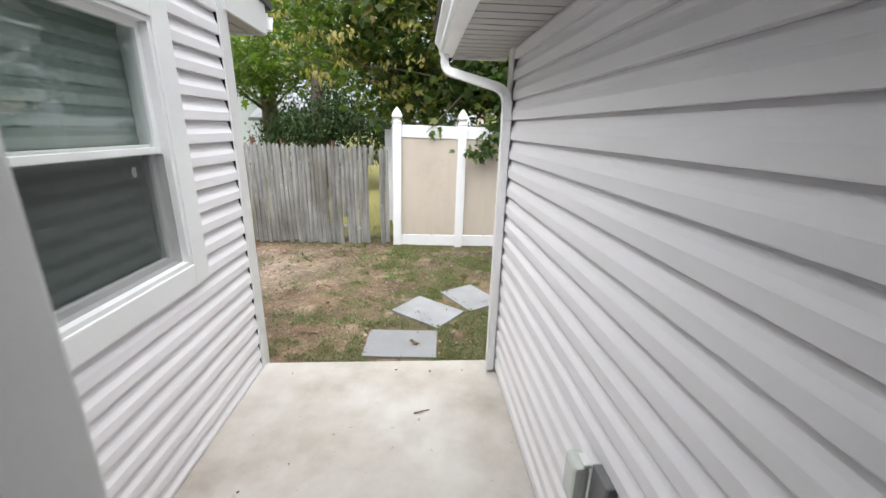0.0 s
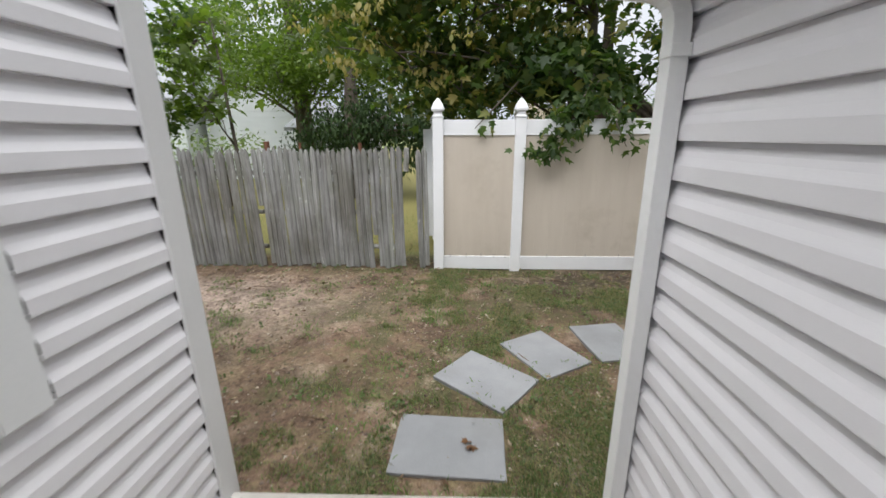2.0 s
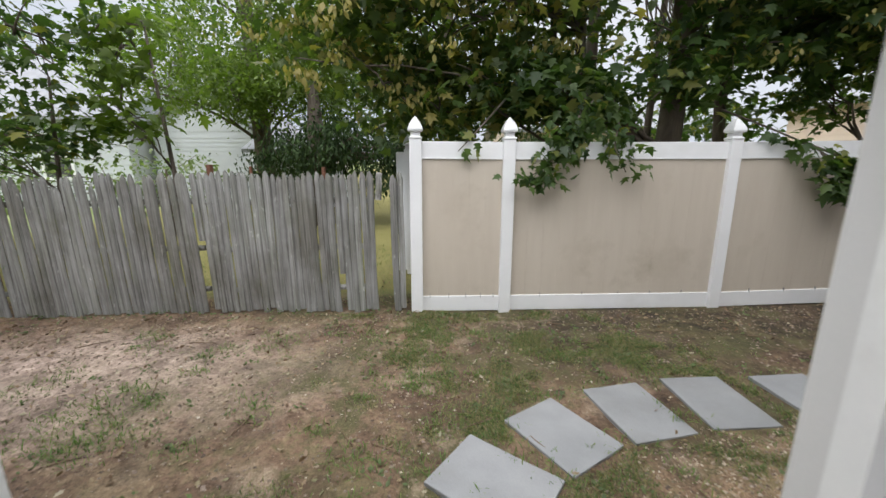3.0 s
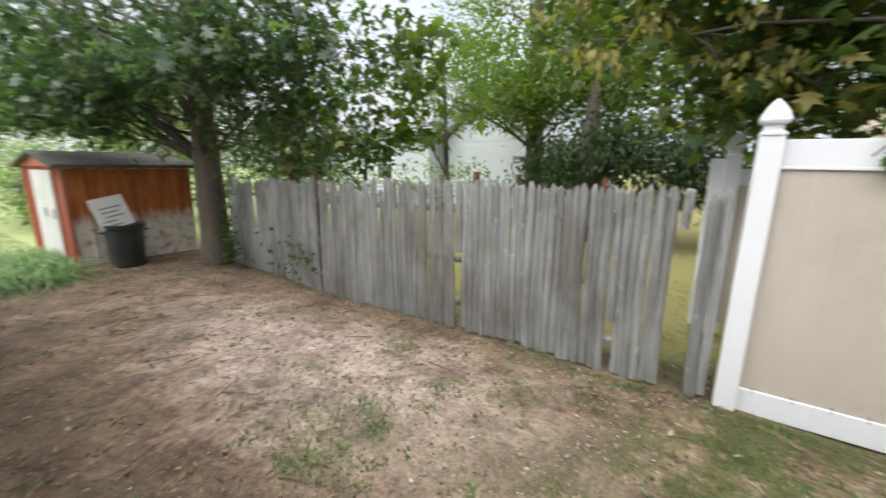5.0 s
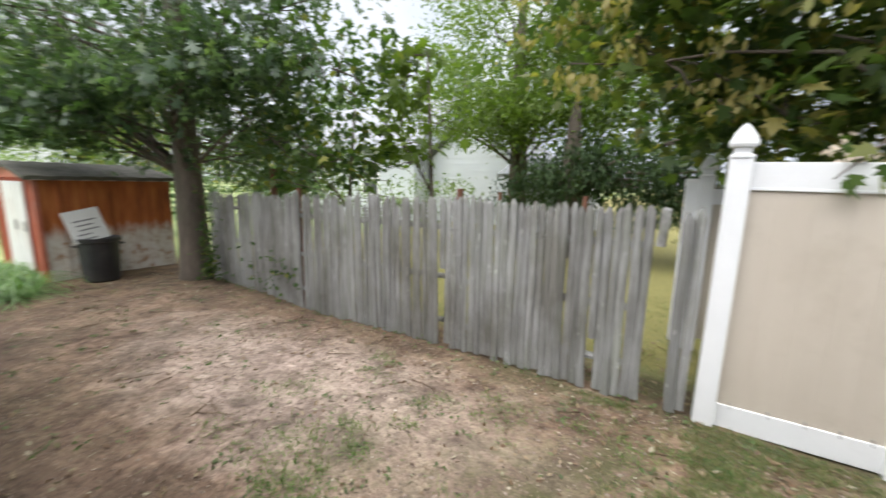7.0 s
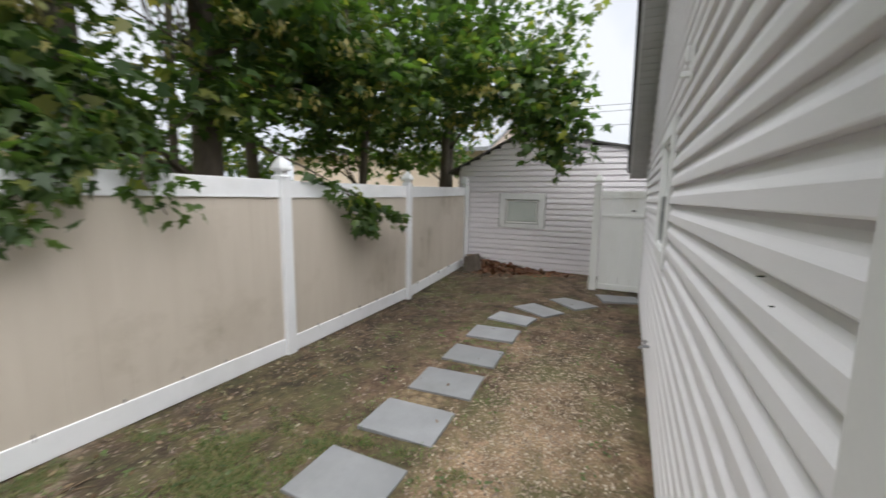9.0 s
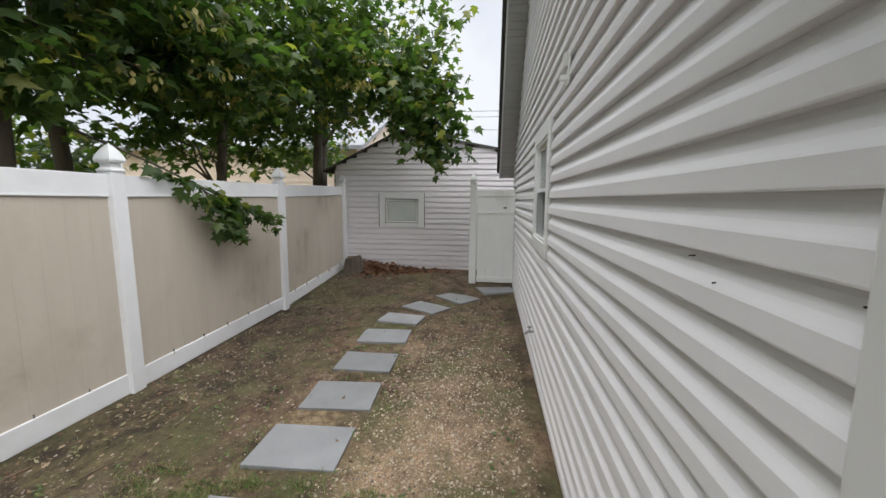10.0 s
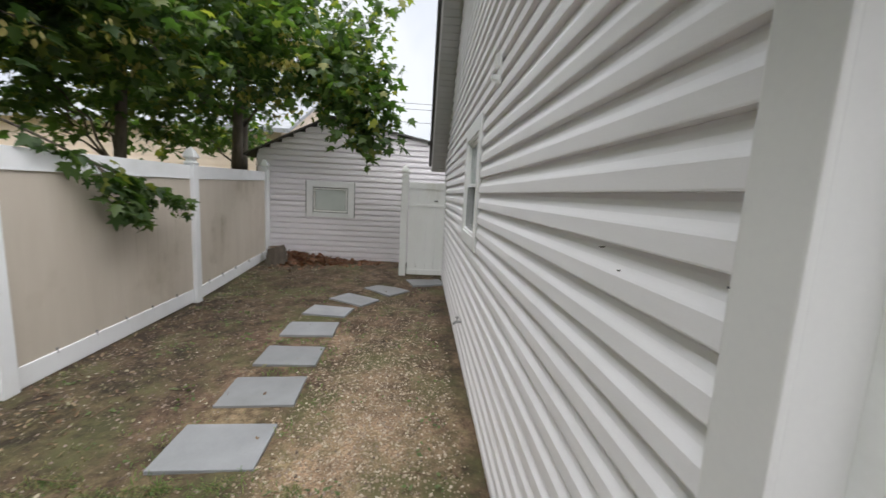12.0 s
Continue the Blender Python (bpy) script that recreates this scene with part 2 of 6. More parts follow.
M_GLASS = glass("window_glass", 1.6, (0.92, 0.95, 0.94))
M_FROST = plain("frosted_pane", (0.50, 0.55, 0.53), (0.62, 0.66, 0.63), 3, 0.25)
def mesh_screen():
    """Fine insect mesh: half open, half dark wire."""
    m = bpy.data.materials.new("fine_insect_mesh")
    m.use_nodes = True
    nt = m.node_tree
    nt.nodes.clear()
    out, mix = nt.nodes.new("ShaderNodeOutputMaterial"), nt.nodes.new("ShaderNodeMixShader")
    mix.inputs[0].default_value = 0.3
    nt.links.new(nt.nodes.new("ShaderNodeBsdfTransparent").outputs[0], mix.inputs[1])
    nt.links.new(node(nt, "ShaderNodeBsdfDiffuse", Color=(0.05, 0.054, 0.054, 1)).outputs[0], mix.inputs[2])
    nt.links.new(mix.outputs[0], out.inputs["Surface"])
    return m


M_MESH = mesh_screen()
M_SCREEN = plain("insect_screen", (0.05, 0.055, 0.055), (0.08, 0.085, 0.085), 60, 0.8)


def leaf_material(name, shades, through_light=0.35, rough=0.5):
    """Leaves: each one takes its own shade, some light passes through."""
    m = bpy.data.materials.new(name)
    m.use_nodes = True
    nt = m.node_tree
    nt.nodes.clear()
    out = nt.nodes.new("ShaderNodeOutputMaterial")
    geo = nt.nodes.new("ShaderNodeNewGeometry")
    n = len(shades)
    col = ramp(nt, geo.outputs["Random Per Island"], [(i / max(1, n - 1), c) for i, c in enumerate(shades)])
    b = node(nt, "ShaderNodeBsdfPrincipled", Roughness=rough)
    tr = nt.nodes.new("ShaderNodeBsdfTranslucent")
    mix = nt.nodes.new("ShaderNodeMixShader")
    mix.inputs[0].default_value = through_light
    nt.links.new(col, b.inputs["Base Color"])
    nt.links.new(mixed(nt, 1.0, col, (1.5, 1.7, 0.7), "MULTIPLY"), tr.inputs["Color"])
    nt.links.new(b.outputs[0], mix.inputs[1])
    nt.links.new(tr.outputs[0], mix.inputs[2])
    nt.links.new(mix.outputs[0], out.inputs["Surface"])
    return m


M_MAPLE = leaf_material("maple_leaves", [(0.026, 0.053, 0.020), (0.043, 0.084, 0.024), (0.060, 0.107, 0.029), (0.081, 0.125, 0.034), (0.045, 0.085, 0.028), (0.064, 0.107, 0.031), (0.213, 0.213, 0.056)], 0.5)
M_MAPLE_Y = leaf_material("yellowing_maple_leaves", [(0.039, 0.071, 0.021), (0.062, 0.101, 0.026), (0.085, 0.121, 0.031), (0.056, 0.098, 0.026), (0.134, 0.158, 0.043), (0.268, 0.222, 0.074)], 0.5)
M_OAK = leaf_material("oak_leaves", [(0.042, 0.076, 0.040), (0.066, 0.112, 0.062), (0.10, 0.150, 0.096), (0.056, 0.104, 0.040), (0.15, 0.21, 0.10)], 0.45, 0.36)
M_BRIGHT = leaf_material("bright_green_leaves", [(0.067, 0.112, 0.020), (0.101, 0.153, 0.028), (0.134, 0.189, 0.041), (0.085, 0.132, 0.025)], 0.5)
M_DARKLEAF = leaf_material("dark_evergreen_leaves", [(0.016, 0.034, 0.013), (0.030, 0.060, 0.020), (0.048, 0.085, 0.026), (0.027, 0.052, 0.016)], 0.2, 0.85)
M_DEAD = leaf_material("dead_brown_leaf", [(0.10, 0.05, 0.022), (0.16, 0.08, 0.035)], 0.1, 0.8)
M_PLUM = leaf_material("purple_leaves", [(0.06, 0.025, 0.03), (0.10, 0.04, 0.045), (0.13, 0.06, 0.05)])
M_BLIND = plain("pale_blind", (0.27, 0.31, 0.30), (0.31, 0.35, 0.34), 6, 0.7)
M_SHEER = plain("grey_sheer", (0.20, 0.235, 0.228), (0.23, 0.265, 0.258), 6, 0.8)
M_HEDGE = leaf_material("hedge_leaves", [(0.10, 0.16, 0.06), (0.16, 0.22, 0.09), (0.22, 0.27, 0.14)])
M_SEED = leaf_material("maple_keys", [(0.26, 0.23, 0.08), (0.36, 0.30, 0.11), (0.24, 0.25, 0.08)], 0.4)
M_GRASS = leaf_material("grass_blades", [(0.043, 0.085, 0.017), (0.068, 0.128, 0.025), (0.102, 0.153, 0.043), (0.187, 0.178, 0.076), (0.20, 0.17, 0.08), (0.27, 0.23, 0.13)], 0.3)
M_TUFT = leaf_material("green_tuft_blades", [(0.05, 0.105, 0.02), (0.085, 0.16, 0.03), (0.12, 0.19, 0.045), (0.17, 0.20, 0.07)], 0.3)
M_STRAP = leaf_material("lily_blades", [(0.08, 0.17, 0.05), (0.13, 0.24, 0.08), (0.19, 0.30, 0.12), (0.26, 0.36, 0.19)], 0.35)
M_LITTER = leaf_material("fallen_leaf", [(0.08, 0.042, 0.02), (0.13, 0.075, 0.04), (0.20, 0.13, 0.075), (0.28, 0.21, 0.13), (0.13, 0.14, 0.055), (0.40, 0.35, 0.26)], 0.05)
M_PILE = leaf_material("rust_brown_leaf", [(0.10, 0.036, 0.018), (0.17, 0.065, 0.03), (0.23, 0.10, 0.05), (0.09, 0.05, 0.028), (0.27, 0.16, 0.09)], 0.05)
M_CLOD = leaf_material("soil_crumbs", [(0.10, 0.075, 0.058), (0.15, 0.115, 0.09), (0.22, 0.17, 0.138), (0.30, 0.24, 0.20), (0.12, 0.12, 0.06)], 0.0, 0.95)
M_CHIP = leaf_material("pale_chips", [(0.30, 0.25, 0.19), (0.42, 0.37, 0.29), (0.56, 0.52, 0.45), (0.30, 0.27, 0.17)], 0.0, 0.8)
M_WEED = leaf_material("dull_green_weeds", [(0.06, 0.085, 0.035), (0.09, 0.125, 0.05), (0.13, 0.165, 0.075), (0.075, 0.13, 0.03)], 0.25, 0.7)
M_PEBBLE = leaf_material("pebbles", [(0.20, 0.15, 0.105), (0.29, 0.225, 0.16), (0.40, 0.325, 0.24), (0.54, 0.47, 0.38)], 0.0)


def soil():
    """Bare trodden soil, thin grass, sandy gravel and lawn, each where it lies."""
    m, nt, b = shader("yard_soil")
    vec = coords(nt)
    sep = nt.nodes.new("ShaderNodeSeparateXYZ")
    nt.links.new(vec, sep.inputs[0])
    X, Y = sep.outputs["X"], sep.outputs["Y"]
    big, mid, fine, grit = noise_tex(nt, vec, 0.55, 5.0, 0.6), noise_tex(nt, vec, 2.3, 6.0, 0.65), noise_tex(nt, vec, 14.0, 5.0, 0.7), noise_tex(nt, vec, 75.0, 3.0)
    dirt = ramp(nt, mid, [(0.32, (0.095, 0.060, 0.040)), (0.5, (0.21, 0.145, 0.104)), (0.66, (0.36, 0.268, 0.203))])
    dirt = mixed(nt, 0.5, dirt, ramp(nt, fine, [(0.34, (0.06, 0.042, 0.03)), (0.5, (0.19, 0.14, 0.108)), (0.66, (0.36, 0.285, 0.23))]))
    pale = maths(nt, "MULTIPLY", ramp(nt, grit, [(0.58, (0, 0, 0)), (0.70, (1, 1, 1))]), ramp(nt, mid, [(0.4, (0.1, 0.1, 0.1)), (0.7, (0.8, 0.8, 0.8))]))
    dirt = mixed(nt, pale, dirt, (0.42, 0.35, 0.27))
    # dry trodden middle of the yard
    px = maths(nt, "MULTIPLY", maths(nt, "ADD", X, 3.15), 0.34)
    py = maths(nt, "MULTIPLY", maths(nt, "SUBTRACT", Y, 4.78), 0.90)
    dry = maths(nt, "SUBTRACT", 1.1, maths(nt, "ADD", maths(nt, "MULTIPLY", px, px), maths(nt, "MULTIPLY", py, py)))
    dry = maths(nt, "MULTIPLY", maths(nt, "ADD", dry, maths(nt, "MULTIPLY", maths(nt, "SUBTRACT", mid, 0.58), 2.0)), 1.2, True)
    dryc = ramp(nt, fine, [(0.32, (0.225, 0.182, 0.162)), (0.5, (0.36, 0.302, 0.274)), (0.68, (0.48, 0.412, 0.378))])
    dirt = mixed(nt, maths(nt, "MULTIPLY", dry, 0.86), dirt, dryc)
    # damp strip along the back of the houses
    damp = maths(nt, "MULTIPLY", maths(nt, "SUBTRACT", 4.45, maths(nt, "ADD", Y, maths(nt, "MULTIPLY", mid, 1.1))), 1.7, True)
    damp = maths(nt, "MULTIPLY", damp, maths(nt, "MULTIPLY", maths(nt, "SUBTRACT", -0.9, X), 1.2, True))
    dirt = mixed(nt, maths(nt, "MULTIPLY", damp, 0.52), dirt, (0.075, 0.052, 0.04))
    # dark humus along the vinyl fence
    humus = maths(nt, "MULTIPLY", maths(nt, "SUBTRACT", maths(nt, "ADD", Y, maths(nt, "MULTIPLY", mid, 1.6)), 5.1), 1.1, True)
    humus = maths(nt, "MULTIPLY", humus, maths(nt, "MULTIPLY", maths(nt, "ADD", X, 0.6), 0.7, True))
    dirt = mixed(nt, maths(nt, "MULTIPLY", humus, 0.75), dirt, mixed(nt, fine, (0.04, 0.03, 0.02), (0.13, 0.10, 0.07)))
    edge = maths(nt, "MULTIPLY", maths(nt, "SUBTRACT", 3.15, maths(nt, "ADD", Y, maths(nt, "MULTIPLY", mid, 0.5))), 3.0, True)
    edge = maths(nt, "MULTIPLY", edge, maths(nt, "MULTIPLY", maths(nt, "SUBTRACT", X, 0.7), 1.2, True))
    far = maths(nt, "MULTIPLY", maths(nt, "ADD", maths(nt, "MULTIPLY", maths(nt, "SUBTRACT", X, 4.2), 0.5, True), edge), 0.6, True)
    dirt = mixed(nt, far, dirt, mixed(nt, fine, (0.055, 0.04, 0.028), (0.17, 0.125, 0.088)))
    # sandy gravel beside the stepping stones
    dx = maths(nt, "MULTIPLY", maths(nt, "SUBTRACT", X, 2.3), 0.45)
    dy = maths(nt, "MULTIPLY", maths(nt, "SUBTRACT", Y, 3.35), 1.15)
    sand = maths(nt, "SUBTRACT", 0.95, maths(nt, "ADD", maths(nt, "MULTIPLY", dx, dx), maths(nt, "MULTIPLY", dy, dy)))
    sand = maths(nt, "MULTIPLY", maths(nt, "ADD", sand, maths(nt, "SUBTRACT", mid, 0.75)), 1.8, True)
    sandc = ramp(nt, grit, [(0.3, (0.17, 0.115, 0.075)), (0.5, (0.34, 0.255, 0.175)), (0.72, (0.52, 0.43, 0.33))])
    dirt = mixed(nt, maths(nt, "MULTIPLY", sand, 0.78), dirt, sandc)
    # thin grass and moss
    greenc = ramp(nt, fine, [(0.3, (0.05, 0.06, 0.022)), (0.55, (0.095, 0.105, 0.04)), (0.75, (0.17, 0.155, 0.07))])
    zone = maths(nt, "MULTIPLY", maths(nt, "ADD", X, 2.6), 0.55, True)
    patch = maths(nt, "MULTIPLY", maths(nt, "SUBTRACT", maths(nt, "ADD", maths(nt, "ADD", big, maths(nt, "MULTIPLY", fine, 0.8)), maths(nt, "MULTIPLY", mid, 0.9)), 1.28), 6.0, True)
    patch = maths(nt, "MULTIPLY", patch, maths(nt, "ADD", maths(nt, "MULTIPLY", maths(nt, "MULTIPLY", zone, maths(nt, "SUBTRACT", 1.0, maths(nt, "MULTIPLY", maths(nt, "SUBTRACT", X, 1.6), 0.35, True))), 0.48), 0.12))
    col = mixed(nt, patch, dirt, greenc)
    # clods, crumbs and dark damp spots at three sizes
    for size, low, high, dark in ((1.3, 0.40, 0.54, 0.66), (3.4, 0.36, 0.52, 0.66), (8.0, 0.34, 0.54, 0.80), (26.0, 0.36, 0.54, 0.66), (60.0, 0.38, 0.54, 0.70)):
        col = mixed(nt, 1.0, col, ramp(nt, noise_tex(nt, vec, size, 5.0, 0.68), [(low, (dark, dark * 0.99, dark * 0.98)), (high, (1, 1, 1))]), "MULTIPLY")
    col = mixed(nt, 1.0, col, (1.58, 1.48, 1.41), "MULTIPLY")
    # the strip beside the gable house is darker, clotted with humus and moss
    east = maths(nt, "MULTIPLY", maths(nt, "SUBTRACT", X, 0.4), 0.8, True)
    east = maths(nt, "MULTIPLY", east, maths(nt, "SUBTRACT", 1.0, maths(nt, "MULTIPLY", sand, 0.6)))
    clot = ramp(nt, noise_tex(nt, vec, 4.6, 7.0, 0.72), [(0.40, (0.30, 0.28, 0.24)), (0.58, (0.86, 0.83, 0.78))])
    col = mixed(nt, east, col, mixed(nt, 1.0, col, clot, "MULTIPLY"))
    # darker soil before the patio and along the pickets; the oak's shade painted in
    front = maths(nt, "MULTIPLY", maths(nt, "MULTIPLY", maths(nt, "ADD", X, 2.7), 0.6, True), maths(nt, "MULTIPLY", maths(nt, "SUBTRACT", 2.2, X), 0.9, True))
    foot = maths(nt, "MULTIPLY", maths(nt, "SUBTRACT", maths(nt, "ADD", Y, maths(nt, "MULTIPLY", mid, 1.0)), 6.15), 1.8, True)
    # shade under the oak, put into the soil's colour at the shed end
    shed_end = maths(nt, "MULTIPLY", maths(nt, "SUBTRACT", -5.6, maths(nt, "ADD", X, maths(nt, "MULTIPLY", mid, 1.4))), 0.8, True)
    darkened = maths(nt, "MAXIMUM", maths(nt, "MAXIMUM", maths(nt, "MULTIPLY", front, 0.40), maths(nt, "MULTIPLY", foot, 0.75)), maths(nt, "MULTIPLY", shed_end, 0.8))
    col = mixed(nt, darkened, col, mixed(nt, 1.0, col, (0.52, 0.47, 0.37), "MULTIPLY"))
    # thin moss, mostly in front of the patio
    tuft = maths(nt, "MULTIPLY", maths(nt, "SUBTRACT", maths(nt, "ADD", noise_tex(nt, vec, 1.9, 6.0, 0.66), maths(nt, "MULTIPLY", fine, 0.35)), 0.69), 10.0, True)
    tuft = maths(nt, "MULTIPLY", tuft, maths(nt, "ADD", maths(nt, "MULTIPLY", front, 0.72), 0.16))
    col = mixed(nt, tuft, col, ramp(nt, grit, [(0.3, (0.035, 0.037, 0.016)), (0.52, (0.080, 0.078, 0.032)), (0.72, (0.15, 0.130, 0.062))]))
    bare = maths(nt, "MULTIPLY", maths(nt, "SUBTRACT", 0.585, maths(nt, "ADD", noise_tex(nt, vec, 2.2, 5.0, 0.62), maths(nt, "MULTIPLY", fine, 0.3))), 9.0, True)
    bare = maths(nt, "MULTIPLY", bare, maths(nt, "MULTIPLY", front, 0.6))
    col = mixed(nt, bare, col, ramp(nt, grit, [(0.3, (0.22, 0.162, 0.112)), (0.5, (0.39, 0.305, 0.222)), (0.72, (0.53, 0.445, 0.345))]))
    chip = ramp(nt, noise_tex(nt, vec, 48.0, 1.0), [(0.74, (0, 0, 0)), (0.78, (0.7, 0.7, 0.7))])
    col = mixed(nt, chip, col, (0.47, 0.40, 0.31))
    # lawns beyond the shed and behind the fence
    lawn_a = maths(nt, "MULTIPLY", maths(nt, "SUBTRACT", -8.6, maths(nt, "ADD", X, maths(nt, "MULTIPLY", mid, 0.8))), 1.3, True)
    lawn_b = maths(nt, "MULTIPLY", maths(nt, "SUBTRACT", Y, 6.45), 2.5, True)
    lawn = maths(nt, "MAXIMUM", lawn_a, lawn_b)
    lawnc = mixed(nt, big, ramp(nt, fine, [(0.3, (0.12, 0.19, 0.05)), (0.7, (0.23, 0.31, 0.10))]), ramp(nt, fine, [(0.3, (0.19, 0.22, 0.08)), (0.7, (0.36, 0.36, 0.18))]))
    shady = mixed(nt, fine, (0.11, 0.105, 0.035), (0.30, 0.27, 0.09))
    lawnc = mixed(nt, maths(nt, "MULTIPLY", maths(nt, "ADD", lawn_b, 0.0), maths(nt, "SUBTRACT", 1.0, lawn_a)), lawnc, shady)
    col = mixed(nt, lawn, col, lawnc)
    nt.links.new(col, b.inputs["Base Color"])
    b.inputs["Roughness"].default_value = 0.95
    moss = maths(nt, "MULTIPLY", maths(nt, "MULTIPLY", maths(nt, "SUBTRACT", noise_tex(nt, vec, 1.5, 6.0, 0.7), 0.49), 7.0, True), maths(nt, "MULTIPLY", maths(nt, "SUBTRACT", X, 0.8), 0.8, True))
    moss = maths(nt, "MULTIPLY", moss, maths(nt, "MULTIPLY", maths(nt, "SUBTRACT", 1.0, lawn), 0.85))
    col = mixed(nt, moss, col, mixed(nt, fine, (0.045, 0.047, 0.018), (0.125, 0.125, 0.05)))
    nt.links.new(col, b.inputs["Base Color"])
    bump(nt, b, maths(nt, "ADD", fine, maths(nt, "MULTIPLY", grit, 0.5)), 0.65, 0.02)
    return m


M_SOIL = soil()


# ---- building helpers ----
def mesh_object(name, verts, faces, material, parent=None, label="", smooth=False):
    me = bpy.data.meshes.new(name)
    me.from_pydata([tuple(v) for v in verts], [], faces)
    if smooth:
        me.shade_smooth()
    me.materials.append(material)
    me.update()
    ob = new(name, me)
    if parent:
        ob.parent = parent
    return tagged(ob, label)


def part(name, bm, material, parent=None, label="", smooth=False):
    bmesh.ops.recalc_face_normals(bm, faces=bm.faces)
    me = bpy.data.meshes.new(name)
    bm.to_mesh(me)
    bm.free()
    if smooth:
        me.shade_smooth()
    me.materials.append(material)
    ob = new(name, me)
    if parent:
        ob.parent = parent
    return tagged(ob, label)


def root(name, label="", category="", group="", kind="", at=(0, 0, 0)):
    ob = new(name)
    ob.location = at
    return tagged(ob, label, category, group, kind)


def add_box(bm, lo, hi, m=None, bevel=0.0):
    """A box between two corners, bevelled, moved by m."""
    c = [(a + b) / 2 for a, b in zip(lo, hi)]
    s = [max(1e-4, abs(b - a)) for a, b in zip(lo, hi)]
    made = bmesh.ops.create_cube(bm, size=1.0, matrix=Matrix.Translation(c) @ Matrix.Diagonal((*s, 1)))
    vs = made["verts"]
    if bevel:
        es = list({e for v in vs for e in v.link_edges})
        r = bmesh.ops.bevel(bm, geom=es, offset=bevel, segments=2, profile=0.6, affect="EDGES", clamp_overlap=True)
        vs = list({v for f in r["faces"] for v in f.verts} | {v for v in vs if v.is_valid})
        seen, stack = set(vs), list(vs)
        while stack:
            for e in stack.pop().link_edges:
                for v in e.verts:
                    if v not in seen:
                        seen.add(v)
                        stack.append(v)
        vs = list(seen)
    if m:
        bmesh.ops.transform(bm, matrix=m, verts=vs)
    return bm


def box(name, lo, hi, material, parent=None, label="", bevel=0.004, m=None):
    return part(name, add_box(bmesh.new(), lo, hi, m, bevel), material, parent, label)


def sweep(points, profile, closed=True):
    """Verts and faces of a profile of (across, up) swept along points."""
    verts, faces, k = [], [], len(profile)
    pts = [Vector(p) for p in points]
    for i, p in enumerate(pts):
        d = (pts[min(i + 1, len(pts) - 1)] - pts[max(i - 1, 0)]).normalized()
        side = d.cross(Vector((0, 0, 1)))
        if side.length < 0.05:
            side = Vector((1, 0, 0)) if not verts else side_old
        side.normalize()
        side_old = side
        up = side.cross(d).normalized()
        for a, b in profile:
            verts.append(p + side * a + up * b)
    for i in range(len(pts) - 1):
        for j in range(k if closed else k - 1):
            a, b = i * k + j, i * k + (j + 1) % k
            faces.append((a, b, b + k, a + k))
    if closed:
        faces.append(tuple(range(k - 1, -1, -1)))
        faces.append(tuple(range((len(pts) - 1) * k, len(pts) * k)))
    return verts, faces


def tube(points, radii, sides=8):
    """Verts and faces of a tapered round tube along points."""
    verts, faces = [], []
    pts = [Vector(p) for p in points]
    ref = Vector((0.31, 0.95, 0.05))
    for i, p in enumerate(pts):
        d = (pts[min(i + 1, len(pts) - 1)] - pts[max(i - 1, 0)]).normalized()
        a = d.cross(ref)
        if a.length < 0.1:
            a = d.cross(Vector((1, 0, 0)))
        a.normalize()
        b = d.cross(a)
        for j in range(sides):
            w = 2 * math.pi * j / sides
            verts.append(p + (a * math.cos(w) + b * math.sin(w)) * radii[i])
    for i in range(len(pts) - 1):
        for j in range(sides):
            q, r = i * sides + j, i * sides + (j + 1) % sides
            faces.append((q, r, r + sides, q + sides))
    faces.append(tuple(range(sides - 1, -1, -1)))
    faces.append(tuple(range((len(pts) - 1) * sides, len(pts) * sides)))
    return verts, faces


class Join:
    """Gathers several sweeps and tubes into one mesh."""

    def __init__(self):
        self.verts, self.faces = [], []

    def add(self, vf):
        n = len(self.verts)
        self.verts += list(vf[0])
        self.faces += [tuple(i + n for i in f) for f in vf[1]]
        return self

    def made(self, name, material, parent=None, label="", smooth=False):
        return mesh_object(name, self.verts, self.faces, material, parent, label, smooth)


class Plane:
    """A wall's frame: u along it, d outwards (to the right of its run), z up."""

    def __init__(self, p0, p1):
        self.p0 = Vector((*p0, 0))
        run = Vector((*p1, 0)) - self.p0
        self.length = run.length
        self.t = run.normalized()
        self.n = Vector((self.t.y, -self.t.x, 0))

    def at(self, u, d, z):
        return self.p0 + self.t * u + self.n * d + Vector((0, 0, z))

    def matrix(self):
        m = Matrix.Identity(4)
        m.col[0], m.col[1], m.col[2] = (*self.t, 0), (*self.n, 0), (0, 0, 1, 0)
        m.translation = self.p0
        return m


LAP = 0.1143
PROFILE = [(-0.011, 0.0), (0.0212, 0.0), (0.0222, 0.004), (0.0208, 0.046), (0.0180, 0.052), (0.0085, 0.070), (0.0030, 0.086), (0.0005, 0.100), (-0.0095, 0.1150), (-0.0105, 0.1195)]


FLAT = [(-0.011, 0.0), (0.022, 0.0), (0.024, 0.003), (0.020, 0.080), (-0.003, 0.087), (-0.0095, 0.115), (-0.0105, 0.1195)]


